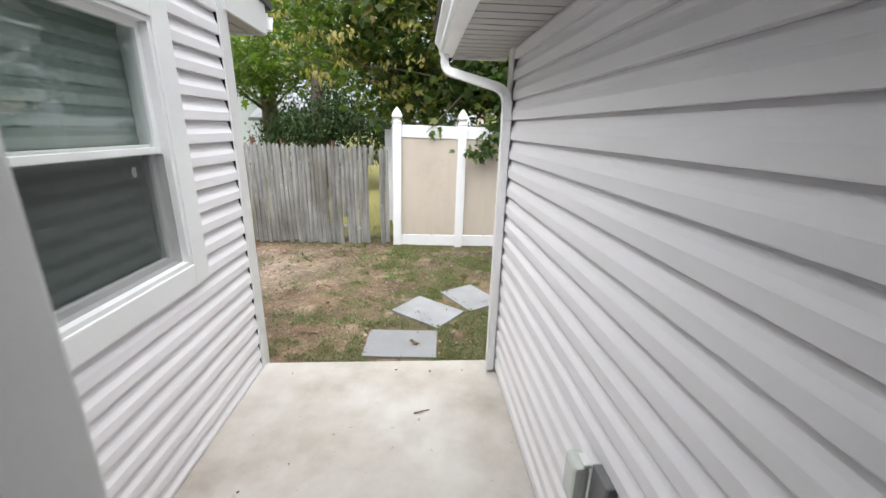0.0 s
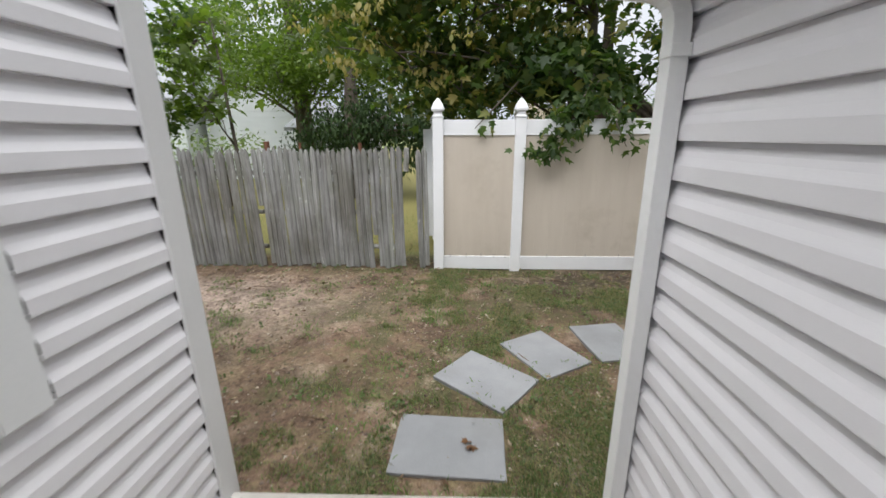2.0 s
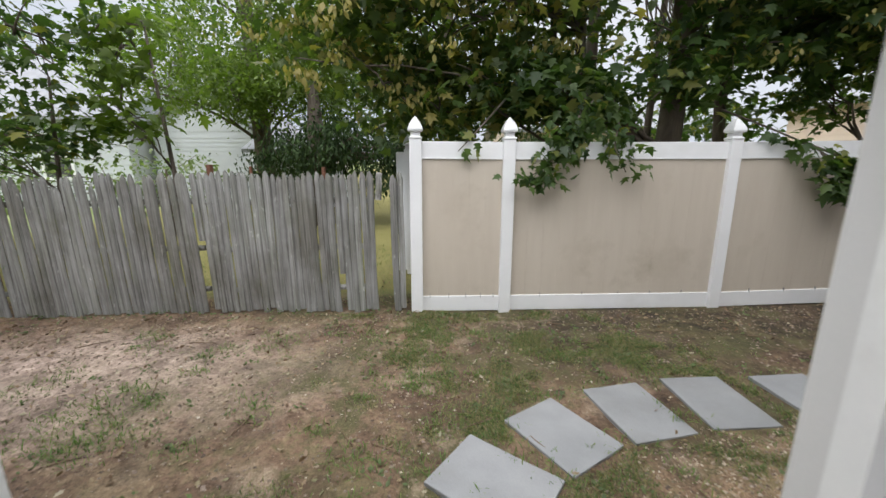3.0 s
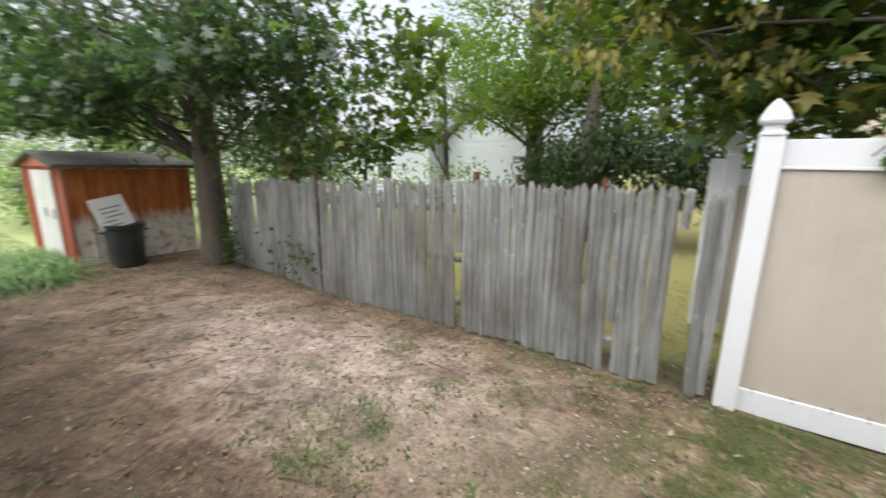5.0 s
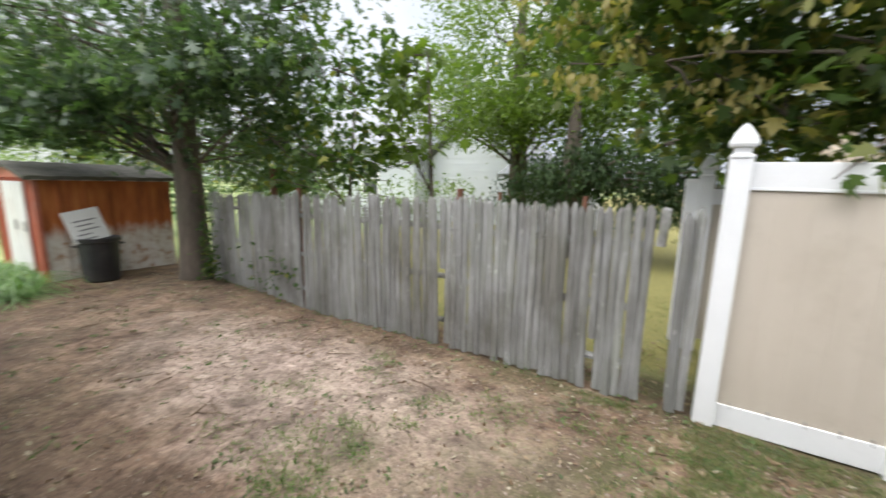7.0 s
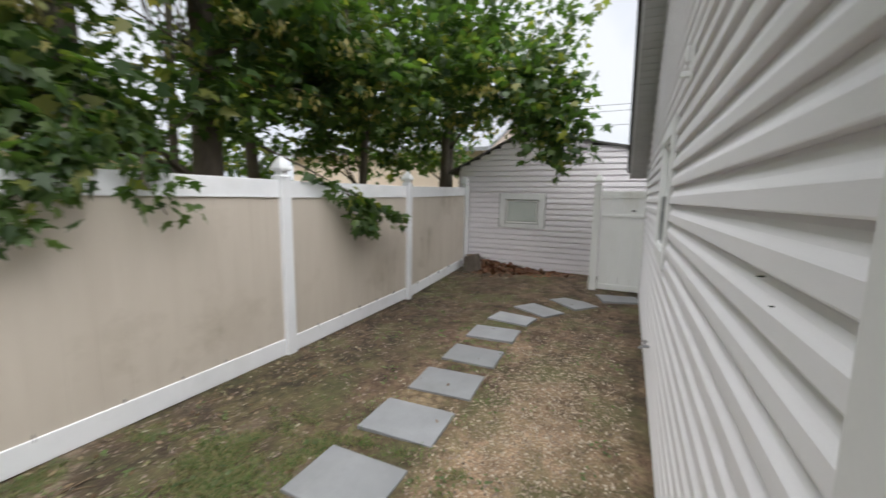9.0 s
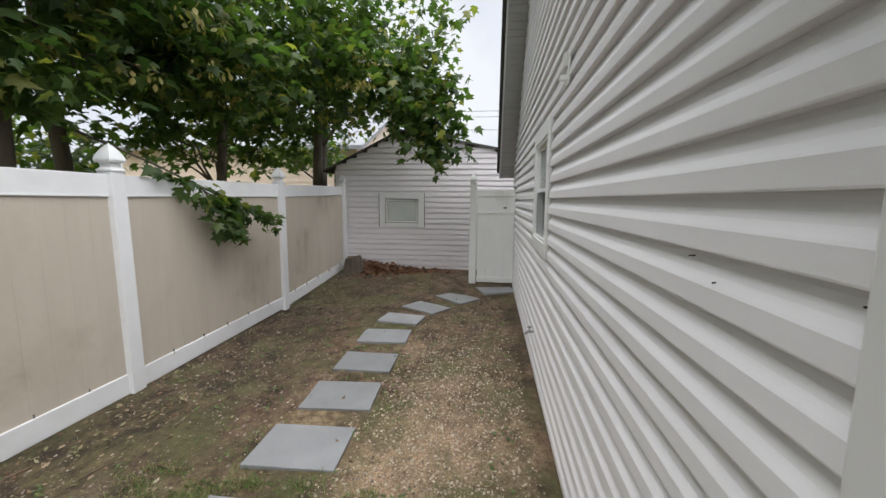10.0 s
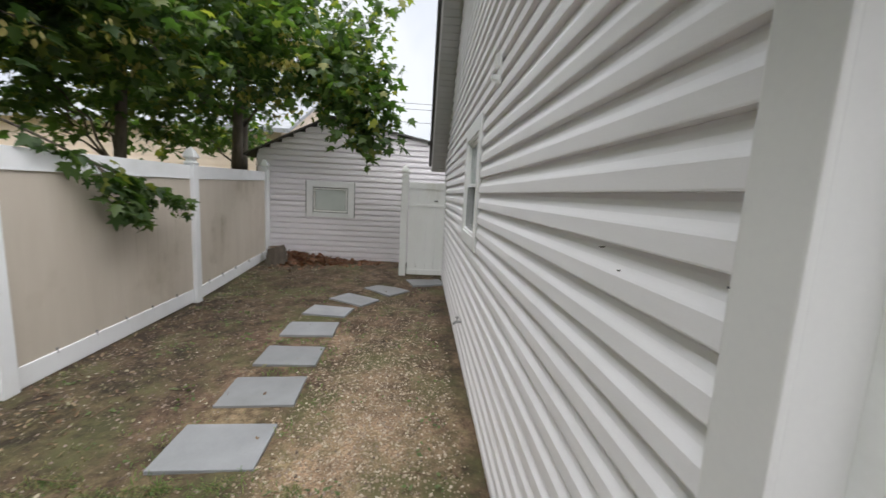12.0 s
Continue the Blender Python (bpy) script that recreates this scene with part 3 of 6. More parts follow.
def clip_profile(lo, hi, shape=PROFILE):
    """The lap's profile between two heights of the course."""
    out = []
    for (d0, z0), (d1, z1) in zip(shape, shape[1:]):
        if z1 < lo - 1e-6 or z0 > hi + 1e-6:
            continue
        for d, z, dd, zz in ((d0, z0, d1, z1), (d1, z1, d0, z0)):
            zc = min(max(z, lo), hi)
            w = 0 if abs(zz - z) < 1e-9 else (zc - z) / (zz - z)
            q = (d + (dd - d) * w, zc)
            if not out or (abs(out[-1][0] - q[0]) + abs(out[-1][1] - q[1])) > 1e-6:
                out.append(q)
    return out


def siding(wall, pl, u0, u1, z0, z1, phase, holes=(), ends=None, material=None, depth=1.0, shape=PROFILE, lap=LAP):
    """Lap siding in single planks, cut round holes (u0, u1, z0, z1); ends(z) narrows a course under a gable."""
    k = math.floor((z0 - phase) / lap)
    while True:
        zb = phase + k * lap
        k += 1
        if zb >= z1:
            break
        a, b = u0, u1
        if ends:
            ea, eb = ends(zb + lap * 0.5)
            a, b = max(a, ea), min(b, eb)
        if b - a < 0.03:
            continue
        cuts = sorted({zb, zb + lap, *[min(max(h, zb), zb + lap) for q in holes for h in q[2:]]})
        for lo, hi in zip(cuts, cuts[1:]):
            if hi - lo < 0.004 or hi < z0 or lo > z1:
                continue
            lo2, hi2 = max(lo, z0), min(hi, z1)
            spans, mid = [(a, b)], (lo + hi) / 2
            for h in holes:
                if h[2] < mid < h[3]:
                    spans = [s for x0, x1 in spans for s in ((x0, min(x1, h[0] - 0.014)), (max(x0, h[1] + 0.014), x1)) if s[1] - s[0] > 0.02]
            prof = clip_profile(lo2 - zb, hi2 - zb + (0.004 if hi2 > zb + lap - 1e-6 else 0.0), [(d, z * lap / LAP) for d, z in shape])
            for x0, x1 in spans:
                n = max(1, int((x1 - x0) / 0.9))
                verts, faces, m = [], [], len(prof)
                for i in range(n + 1):
                    u = x0 + (x1 - x0) * i / n
                    w = 0.0012 * noise.noise((u * 1.3, zb * 9.1, pl.p0.x))
                    verts += [pl.at(u, d * depth + (w if d > 0.002 else 0), zb + z + w) for d, z in prof]
                for i in range(n):
                    for j in range(m - 1):
                        q = i * m + j
                        faces.append((q, q + m, q + m + 1, q + 1))
                mesh_object("siding_plank", verts, faces, material or M_SIDING, wall)


def slab_with_holes(name, pl, u0, u1, z0, z1, thick, holes, material, kind="structure", gable=None):
    """The wall's body behind its cladding, with openings right through it. gable: (u, z) of the ridge."""
    bm = bmesh.new()
    us = sorted({u0, u1, *[h for q in holes for h in q[:2]]})
    zs = sorted({z0, z1, *[h for q in holes for h in q[2:]]})
    for ua, ub in zip(us, us[1:]):
        for za, zb in zip(zs, zs[1:]):
            um, zm = (ua + ub) / 2, (za + zb) / 2
            if any(h[0] < um < h[1] and h[2] < zm < h[3] for h in holes):
                continue
            add_box(bm, (ua, -thick, za), (ub, -0.014, zb), pl.matrix())
    if gable:
        tri = [(u0, z1), (u1, z1), gable]
        f = [bm.verts.new(pl.at(u, -0.014, z)) for u, z in tri]
        r = [bm.verts.new(pl.at(u, -thick, z)) for u, z in tri]
        bm.faces.new(f)
        bm.faces.new(r[::-1])
        for i in range(3):
            bm.faces.new((f[i], f[(i + 1) % 3], r[(i + 1) % 3], r[i]))
    return tagged(part(name, bm, material), "", "", "", kind)


# ---- ground ----
def smooth(a, b, x):
    t = min(1.0, max(0.0, (x - a) / (b - a)))
    return t * t * (3 - 2 * t)


def ground_z(x, y):
    """The height of the yard."""
    z = -0.115 + 0.15 * smooth(5.8, 8.6, x) - 0.035 * smooth(5.2, 6.0, y) * smooth(-0.6, 0.6, x) * (1 - smooth(5.5, 7.5, x)) + 0.025 * smooth(-1.0, -4.0, x)
    near = 1 - smooth(9, 14, abs(x)) * 1.0
    z += near * (0.020 * noise.noise((x * 0.8, y * 0.8, 3.0)) + 0.010 * noise.noise((x * 3.1, y * 3.1, 9.0)) + 0.005 * noise.noise((x * 9.0, y * 9.0, 5.0)))
    return z


def graded(stops):
    """Steps along one axis: (from, to, step) stretches."""
    out = []
    for a, b, s in stops:
        n = max(1, round((b - a) / s))
        out += [a + (b - a) * i / n for i in range(n)]
    return out + [stops[-1][1]]


def build_ground():
    xs = graded([(-400, -60, 85), (-60, -16, 6), (-16, -9, 0.7), (-9, -4, 0.14), (-4, 5, 0.075), (5, 9, 0.14), (9, 20, 1.0), (20, 60, 8), (60, 400, 85)])
    ys = graded([(-400, -40, 90), (-40, -6, 6), (-6, 2.4, 1.2), (2.4, 6.6, 0.075), (6.6, 10, 0.4), (10, 30, 3), (30, 400, 90)])
    verts = [(x, y, ground_z(x, y) if y > 2.2 else -0.2) for y in ys for x in xs]
    n = len(xs)
    faces = [(j * n + i, j * n + i + 1, (j + 1) * n + i + 1, (j + 1) * n + i) for j in range(len(ys) - 1) for i in range(n - 1)]
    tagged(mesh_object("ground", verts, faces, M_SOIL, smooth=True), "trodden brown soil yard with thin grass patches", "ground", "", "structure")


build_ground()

# concrete patio between the two houses
bm = bmesh.new()
add_box(bm, (-1.19, 0.3, -0.30), (0.60, 2.605, -0.022), None, 0.012)
tagged(part("patio", bm, M_CONCRETE), "pale stained concrete patio slab between houses", "patio", "", "structure")

# ---- houses ----
WL = Plane((-1.200, 0.42), (-1.140, 2.605))
BL = Plane((-1.140, 2.6185), (-7.15, 2.63))
WR = Plane((0.586, 2.530), (0.586, -0.30))
BR = Plane((7.75, 2.497), (0.581, 2.578))

WIN_L = (0.60, 1.51, 1.0, 2.10)
WIN_B = (0.745, 1.355, 1.06, 2.05)
WIN_R = (3.72, 4.47, 1.20, 2.03)
CAS = 0.12


def grown(h, g=CAS):
    return (h[0] - g, h[1] + g, h[2] - g, h[3] + g)


def double_hung(name, pl, hole, label, screen=True, blinds=True, out=0.033):
    """A double-hung window: casing boards, frame, two sashes with panes, sill and sash lock."""
    u0, u1, z0, z1 = hole
    M = pl.matrix()
    w = root(name, label, "window", "", "structure")
    c = CAS
    for nm, lo, hi in (("casing", (u0 - c, -0.01, z0 - c), (u0 - 0.002, 0.034, z1 + c)), ("casing", (u1 + 0.002, -0.01, z0 - c), (u1 + c, 0.034, z1 + c)),
                       ("casing", (u0 - 0.002, -0.01, z1 + 0.002), (u1 + 0.002, 0.034, z1 + c)), ("casing", (u0 - 0.002, -0.01, z0 - c), (u1 + 0.002, 0.034, z0 - 0.004))):
        box(nm, lo, hi, M_TRIM, w, "", 0.006, M)
    for lo, hi in (((u0, -0.13, z0), (u0 + 0.022, 0.024, z1)), ((u1 - 0.022, -0.13, z0), (u1, 0.024, z1)), ((u0 + 0.022, -0.13, z1 - 0.022), (u1 - 0.022, 0.024, z1))):
        box("window_frame", lo, hi, M_TRIM, w, "", 0.003, M)
    bm = bmesh.new()
    add_box(bm, (u0 + 0.022, -0.13, z0 - 0.02), (u1 - 0.022, 0.026, z0 + 0.018), M, 0.004)
    part("window_sill", bm, M_TRIM, w)
    mid = z0 + (z1 - z0) * 0.51
    a, b = u0 + 0.022, u1 - 0.022
    for nm, lo, hi, d in (("upper_sash", mid - 0.02, z1 - 0.022, -0.045 + out), ("lower_sash", z0 + 0.018, mid + 0.02, -0.078 + out)):
        bm, s = bmesh.new(), 0.030
        add_box(bm, (a, d - 0.03, lo), (a + s, d, hi), M, 0.003)
        add_box(bm, (b - s, d - 0.03, lo), (b, d, hi), M, 0.003)
        add_box(bm, (a + s, d - 0.03, hi - s), (b - s, d, hi), M, 0.003)
        add_box(bm, (a + s, d - 0.03, lo), (b - s, d, lo + s), M, 0.003)
        sash = part(nm, bm, M_TRIM, w)
        bm = bmesh.new()
        add_box(bm, (a + s, d - 0.017, lo + s), (b - s, d - 0.013, hi - s), M)
        part("pane", bm, M_GLASS, sash).visible_shadow = False
    if screen:
        bm = bmesh.new()
        add_box(bm, (a + 0.012, -0.034 + out, z0 + 0.022), (b - 0.012, -0.0335 + out, mid - 0.022), M)
        part("insect_screen", bm, M_MESH, w, "dark fine insect screen").visible_shadow = False
    blind = root("blind", "pale banded blind")
    blind.parent = w
    k = 0
    if blinds:
        box("sheer", (u0 + 0.03, -0.104, z0 + 0.03), (u1 - 0.03, -0.101, z1 - 0.03), M_SHEER, blind, "", 0, M)
    while blinds and z0 + 0.05 + 0.076 * k < z1 - 0.05:
        zz = z0 + 0.05 + 0.076 * k
        box("band", (u0 + 0.032, -0.100, zz), (u1 - 0.032, -0.097, zz + 0.040), M_BLIND, blind, "", 0, M)
        k += 1
    bm = bmesh.new()
    add_box(bm, (u0 + 0.3, -0.08, z0 + 0.018), (u0 + 0.33, -0.06, z0 + 0.034), M, 0.002)
    part("latch", bm, M_BLACKP, w, "black screen latch")
    return w


def corner_post(name, x, y, sx, sy, z0, z1, wide=0.088, proud=0.026, back=None):
    """An outside corner trim: two flat faces that lap over the siding's ends. sx, sy: the way out of the corner."""
    bm = bmesh.new()
    add_box(bm, (min(x + sx * proud, x - sx * (back or wide)), min(y + sy * proud * 0.5, y + sy * proud), z0), (max(x + sx * proud, x - sx * (back or wide)), max(y + sy * proud * 0.5, y + sy * proud), z1), None, 0.004)
    add_box(bm, (min(x + sx * proud * 0.5, x + sx * proud), min(y - sy * wide, y + sy * proud * 0.6), z0), (max(x + sx * proud * 0.5, x + sx * proud), max(y - sy * wide, y + sy * proud * 0.6), z1), None, 0.003)
    add_box(bm, (min(x - sx * 0.02, x + sx * proud * 0.7), min(y - sy * 0.02, y + sy * proud * 0.7), z0), (max(x - sx * 0.02, x + sx * proud * 0.7), max(y - sy * 0.02, y + sy * proud * 0.7), z1))
    return tagged(part(name, bm, M_POST), "", "", "", "structure")


SOF_L, SOF_R = 2.31, 2.15
# passage side of the house with the patio window
wall_1 = slab_with_holes("wall_1", WL, 0, WL.length, -0.2, 2.55, 0.14, [WIN_L], M_SHEATH, gable=(0.0, 2.95))
tagged(wall_1, "pale grey vinyl lap-sided house wall beside the patio", "wall")
siding(wall_1, WL, 0, WL.length - 0.070, -0.017, 2.55, 0.0731, [grown(WIN_L)], None, None, 0.92, PROFILE, 0.1157)
double_hung("window_1", WL, WIN_L, "white double-hung window in grey siding over the patio")
# back of that house
wall_2 = slab_with_holes("wall_2", BL, 0.14, BL.length, -0.2, 2.5, 0.14, [WIN_B], M_SHEATH)
tagged(wall_2, "pale grey vinyl-sided back wall under a deep soffit", "wall")
siding(wall_2, BL, 0.05, BL.length - 0.05, -0.08, SOF_L, 0.0785 - LAP, [grown(WIN_B)])
double_hung("window_2", BL, WIN_B, "white double-hung window in the shaded back wall", screen=False, out=0.05)
corner_post("corner_trim_1", -1.140, 2.6185, 1, 1, -0.1, 2.46)
corner_post("corner_trim_2", -7.15, 2.63, -1, 1, -0.1, SOF_L)
# passage side of the gabled house
wall_3 = slab_with_holes("wall_3", WR, 0.03, WR.length, -0.2, 2.3, 0.14, [], M_SHEATH)
tagged(wall_3, "pale grey vinyl lap-sided wall of the gabled house", "wall")
siding(wall_3, WR, 0.0, WR.length, -0.017, SOF_R, 1.055 - 10 * LAP)
# gable end towards the yard
RIDGE_U, RIDGE_Z, EAVE_Z = 3.58, 5.60, 2.20
wall_4 = slab_with_holes("wall_4", BR, 0, BR.length - 0.14, -0.2, EAVE_Z, 0.14, [WIN_R], M_SHEATH, gable=(RIDGE_U, RIDGE_Z))
tagged(wall_4, "pale grey vinyl lap-sided gable wall facing the yard", "wall")
slope = (RIDGE_Z - EAVE_Z) / RIDGE_U


def gable_ends(z):
    s = max(0.0, (z - EAVE_Z) / slope)
    return s, BR.length - s


siding(wall_4, BR, 0.05, BR.length - 0.05, -0.06, RIDGE_Z - 0.05, 1.547 - 14 * LAP, [grown(WIN_R)], gable_ends)
double_hung("window_3", BR, WIN_R, "white narrow double-hung window in the gable wall", out=0.045)
corner_post("corner_trim_3", 0.581, 2.582, -1, 1, -0.08, 2.2, 0.082, back=0.072)
corner_post("corner_trim_4", 7.75, 2.497, 1, 1, -0.08, 2.2)

for nx, nz in ((0.666, 1.414), (0.969, 1.378), (1.064, 1.417)):
    un = (7.75 - nx) * BR.length / 7.169
    mesh_object("nail", *tube([BR.at(un, 0.008, nz), BR.at(un, 0.0205, nz - 0.001)], [0.0019, 0.0017], 6), M_CAULK, wall_4, "small dark nail head")

# brick footing strip under the gable wall
bm = bmesh.new()
add_box(bm, (0.05, -0.12, -0.3), (BR.length - 0.05, 0.006, -0.055), BR.matrix(), 0.004)
tagged(part("footing", bm, M_BRICKFOOT), "", "", "", "structure")

# plain walls that close both houses, and the lobby that the camera leaves
for nm, lo, hi in (("wall_5", (-7.15, -4.0, -0.2), (-7.01, 2.46, 2.5)), ("wall_6", (-7.01, -4.14, -0.2), (-1.2, -4.0, 2.5)), ("wall_7", (-1.34, -4.0, -0.2), (-1.2, 0.40, 2.55)),
                   ("wall_8", (0.586, -4.0, -0.2), (0.726, -0.30, 2.4)), ("wall_9", (0.64, -4.14, -0.2), (7.75, -4.0, 2.5)), ("wall_10", (7.61, -4.0, -0.2), (7.75, 2.29, 2.5)),
                   ("wall_11", (-1.2, -1.75, -0.2), (0.586, -1.6, 2.5)), ("wall_12", (-1.2, 0.26, 0.0), (-0.50, 0.40, 2.5)), ("wall_13", (-0.50, 0.26, 2.2), (0.56, 0.40, 2.5))):
    tagged(box(nm, lo, hi, M_INNER, bevel=0), "", "", "", "structure")
tagged(box("floor", (-1.2, -1.6, -0.2), (0.58, 0.29, 0.006), M_CONCRETE, bevel=0), "", "", "", "structure")
tagged(box("ceiling", (-7.15, -4.0, 2.5), (0.64, 0.42, 2.56), M_INNER, bevel=0), "", "", "", "structure")
tagged(box("ceiling", (-7.15, 0.42, 2.5), (-1.35, 2.45, 2.56), M_INNER, bevel=0), "", "", "", "structure")
tagged(box("ceiling", (0.74, -4.0, 2.42), (7.6, 2.40, 2.48), M_INNER, bevel=0), "", "", "", "structure")
door_1 = root("door_1", "grey-painted door frame opening onto the patio", "door frame", "", "structure")
box("jamb", (-0.50, 0.24, 0.0), (-0.398, 0.415, 2.2), M_TRIM, door_1, "", 0.006)
box("head", (-0.398, 0.24, 2.10), (0.56, 0.415, 2.2), M_POST, door_1, "", 0.006)


def ribbed(name, u0, u1, across, step, place, material, label=""):
    """Soffit boards: a sheet with a narrow groove every step; place(u, v, drop) puts it in the world."""
    verts, faces = [], []
    n = max(1, round((u1 - u0) / step))
    for i in range(n):
        a, b = u0 + (u1 - u0) * i / n, u0 + (u1 - u0) * (i + 1) / n
        for u, drop in ((a, 0), (b - 0.015, 0), (b - 0.014, 0.014), (b - 0.001, 0.014)):
            verts += [place(u, 0, drop), place(u, across, drop)]
    for k in range(0, len(verts) - 2, 2):
        faces.append((k, k + 1, k + 3, k + 2))
    return tagged(mesh_object(name, verts, faces, material), label, "soffit", "", "structure")


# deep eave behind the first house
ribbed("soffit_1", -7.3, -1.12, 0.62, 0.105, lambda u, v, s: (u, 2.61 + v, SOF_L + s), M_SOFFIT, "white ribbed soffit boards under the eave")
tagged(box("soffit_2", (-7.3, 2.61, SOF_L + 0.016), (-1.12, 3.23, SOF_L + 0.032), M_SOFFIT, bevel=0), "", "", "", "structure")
tagged(box("fascia_1", (-7.3, 3.23, SOF_L - 0.015), (-1.12, 3.25, SOF_L + 0.17), M_TRIM, bevel=0.003), "", "", "", "structure")
tagged(box("eave_end", (-1.12, 2.60, SOF_L - 0.01), (-1.10, 3.245, SOF_L + 0.19), M_TRIM, bevel=0.003), "", "", "", "structure")

GUTTER = [(0.0, 0.0), (0.075, 0.0), (0.09, 0.02), (0.092, 0.045), (0.108, 0.07), (0.118, 0.085), (0.118, 0.105), (0.112, 0.105), (0.108, 0.088), (0.085, 0.05), (0.072, 0.012), (0.01, 0.01), (0.01, 0.105), (0.0, 0.105)]
g1 = root("gutter", "weathered white aluminium gutter along the deep eave", "gutter")
vf = sweep([(-1.09, 3.252, SOF_L + 0.03), (-7.33, 3.252, SOF_L + 0.03)], GUTTER)
mesh_object("trough", *vf, M_GUTTER, g1)


def downspout(label, path, width, depth):
    """A ribbed rectangular pipe with bent elbows."""
    r = root("downspout", label, "downspout")
    prof = [(-width / 2, -depth / 2), (-width / 4, -depth / 2), (-width / 4 + 0.005, -depth / 2 + 0.005), (0, -depth / 2 + 0.005), (0.005, -depth / 2), (width / 4, -depth / 2), (width / 4 + 0.005, -depth / 2 + 0.005),
            (width / 2, -depth / 2), (width / 2, depth / 2), (-width / 2, depth / 2)]
    verts, faces = [], []
    pts = [Vector(p) for p in path]
    k = len(prof)
    for i, p in enumerate(pts):
        d = (pts[min(i + 1, len(pts) - 1)] - pts[max(i - 1, 0)]).normalized()
        side = Vector((0, 1, 0))
        out = d.cross(side).normalized()
        for a, b in prof:
            verts.append(p + side * a + out * -b)
    for i in range(len(pts) - 1):
        for j in range(k):
            a, b = i * k + j, i * k + (j + 1) % k
            faces.append((a, b, b + k, a + k))
    mesh_object("pipe", verts, faces, M_GUTTER, r)
    return r


def bend(points, n=5):
    """Rounds the corners of a path."""
    pts = [Vector(p) for p in points]
    out = [pts[0]]
    for a, b, c in zip(pts, pts[1:], pts[2:]):
        r = min(0.09, (b - a).length * 0.45, (c - b).length * 0.45)
        p, q = b + (a - b).normalized() * r, b + (c - b).normalized() * r
        for i in range(n + 1):
            t = i / n
            out.append(p * (1 - t) ** 2 + b * 2 * t * (1 - t) + q * t * t)
    return out + [pts[-1]]


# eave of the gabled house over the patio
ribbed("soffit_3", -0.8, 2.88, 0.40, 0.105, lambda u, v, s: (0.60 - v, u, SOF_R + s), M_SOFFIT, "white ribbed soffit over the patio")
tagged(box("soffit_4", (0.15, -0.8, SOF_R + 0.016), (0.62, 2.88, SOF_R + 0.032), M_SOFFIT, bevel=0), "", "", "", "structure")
tagged(box("eave_end", (0.232, 2.88, SOF_R - 0.02), (0.60, 2.895, SOF_R + 0.30), M_TRIM, bevel=0.003), "", "", "", "structure")
g2 = root("gutter", "white aluminium gutter above the concrete patio", "gutter")
vf = sweep([(0.228, -0.8, SOF_R - 0.008), (0.228, 2.90, SOF_R - 0.008)], [(-a, b) for a, b in GUTTER])
mesh_object("trough", *vf, M_GUTTER, g2)
ds = downspout("white ribbed downspout strapped to the house corner", bend([(0.170, 2.80, SOF_R + 0.02), (0.172, 2.80, SOF_R - 0.10), (0.534, 2.485, SOF_R - 0.24), (0.534, 2.475, SOF_R - 0.45)]) + [(0.533, 2.470, 1.0), (0.532, 2.468, 0.0)], 0.062, 0.05)
box("joint_collar", (0.505, 2.438, 1.74), (0.563, 2.506, 1.775), M_GUTTER, ds, "", 0.003)
downspout("weathered grey downspout at the far house corner", bend([(-7.24, 3.31, SOF_L + 0.03), (-7.24, 3.31, SOF_L - 0.08), (-7.20, 2.70, SOF_L - 0.25), (-7.19, 2.69, SOF_L - 0.5)]) + [(-7.19, 2.69, 0.2)] + bend([(-7.19, 2.69, 0.15), (-7.19, 2.69, -0.02), (-7.15, 2.95, -0.06)]), 0.075, 0.055)

# roofs
def roof_slab(name, quad, thick, material, label=""):
    a, b, c, d = [Vector(q) for q in quad]
    n = (b - a).cross(d - a).normalized()
    if n.z < 0:
        n = -n
    vs = [*[q for q in (a, b, c, d)], *[q + n * thick for q in (a, b, c, d)]]
    return tagged(mesh_object(name, vs, [(3, 2, 1, 0), (4, 5, 6, 7), (0, 1, 5, 4), (1, 2, 6, 5), (2, 3, 7, 6), (3, 0, 4, 7)], material), label, "roof", "", "structure")


roof_slab("roof_1", [(-7.4, 3.33, SOF_L + 0.17), (-1.08, 3.33, SOF_L + 0.17), (-1.08, -0.8, 3.1), (-7.4, -0.8, 3.1)], 0.05, M_ROOF, "dark asphalt shingle roof")
roof_slab("roof_2", [(-7.4, -4.9, SOF_L + 0.17), (-1.08, -4.9, SOF_L + 0.17), (-1.08, -0.8, 3.1), (-7.4, -0.8, 3.1)], 0.05, M_ROOF, "dark asphalt shingle roof")
RX = 7.75 - RIDGE_U
RO = 0.275
rk = 2.86
roof_slab("roof_3", [(0.13, -4.3, EAVE_Z + 0.06), (0.13, rk + 0.04, EAVE_Z + 0.06), (RX, rk + 0.04, RIDGE_Z + 0.16), (RX, -4.3, RIDGE_Z + 0.16)], 0.05, M_ROOF, "dark asphalt shingle roof of the gable")
roof_slab("roof_4", [(8.1, -4.3, EAVE_Z - 0.14), (8.1, rk - 0.02, EAVE_Z - 0.14), (RX, rk + 0.04, RIDGE_Z + 0.16), (RX, -4.3, RIDGE_Z + 0.16)], 0.05, M_ROOF, "dark asphalt shingle roof of the gable")


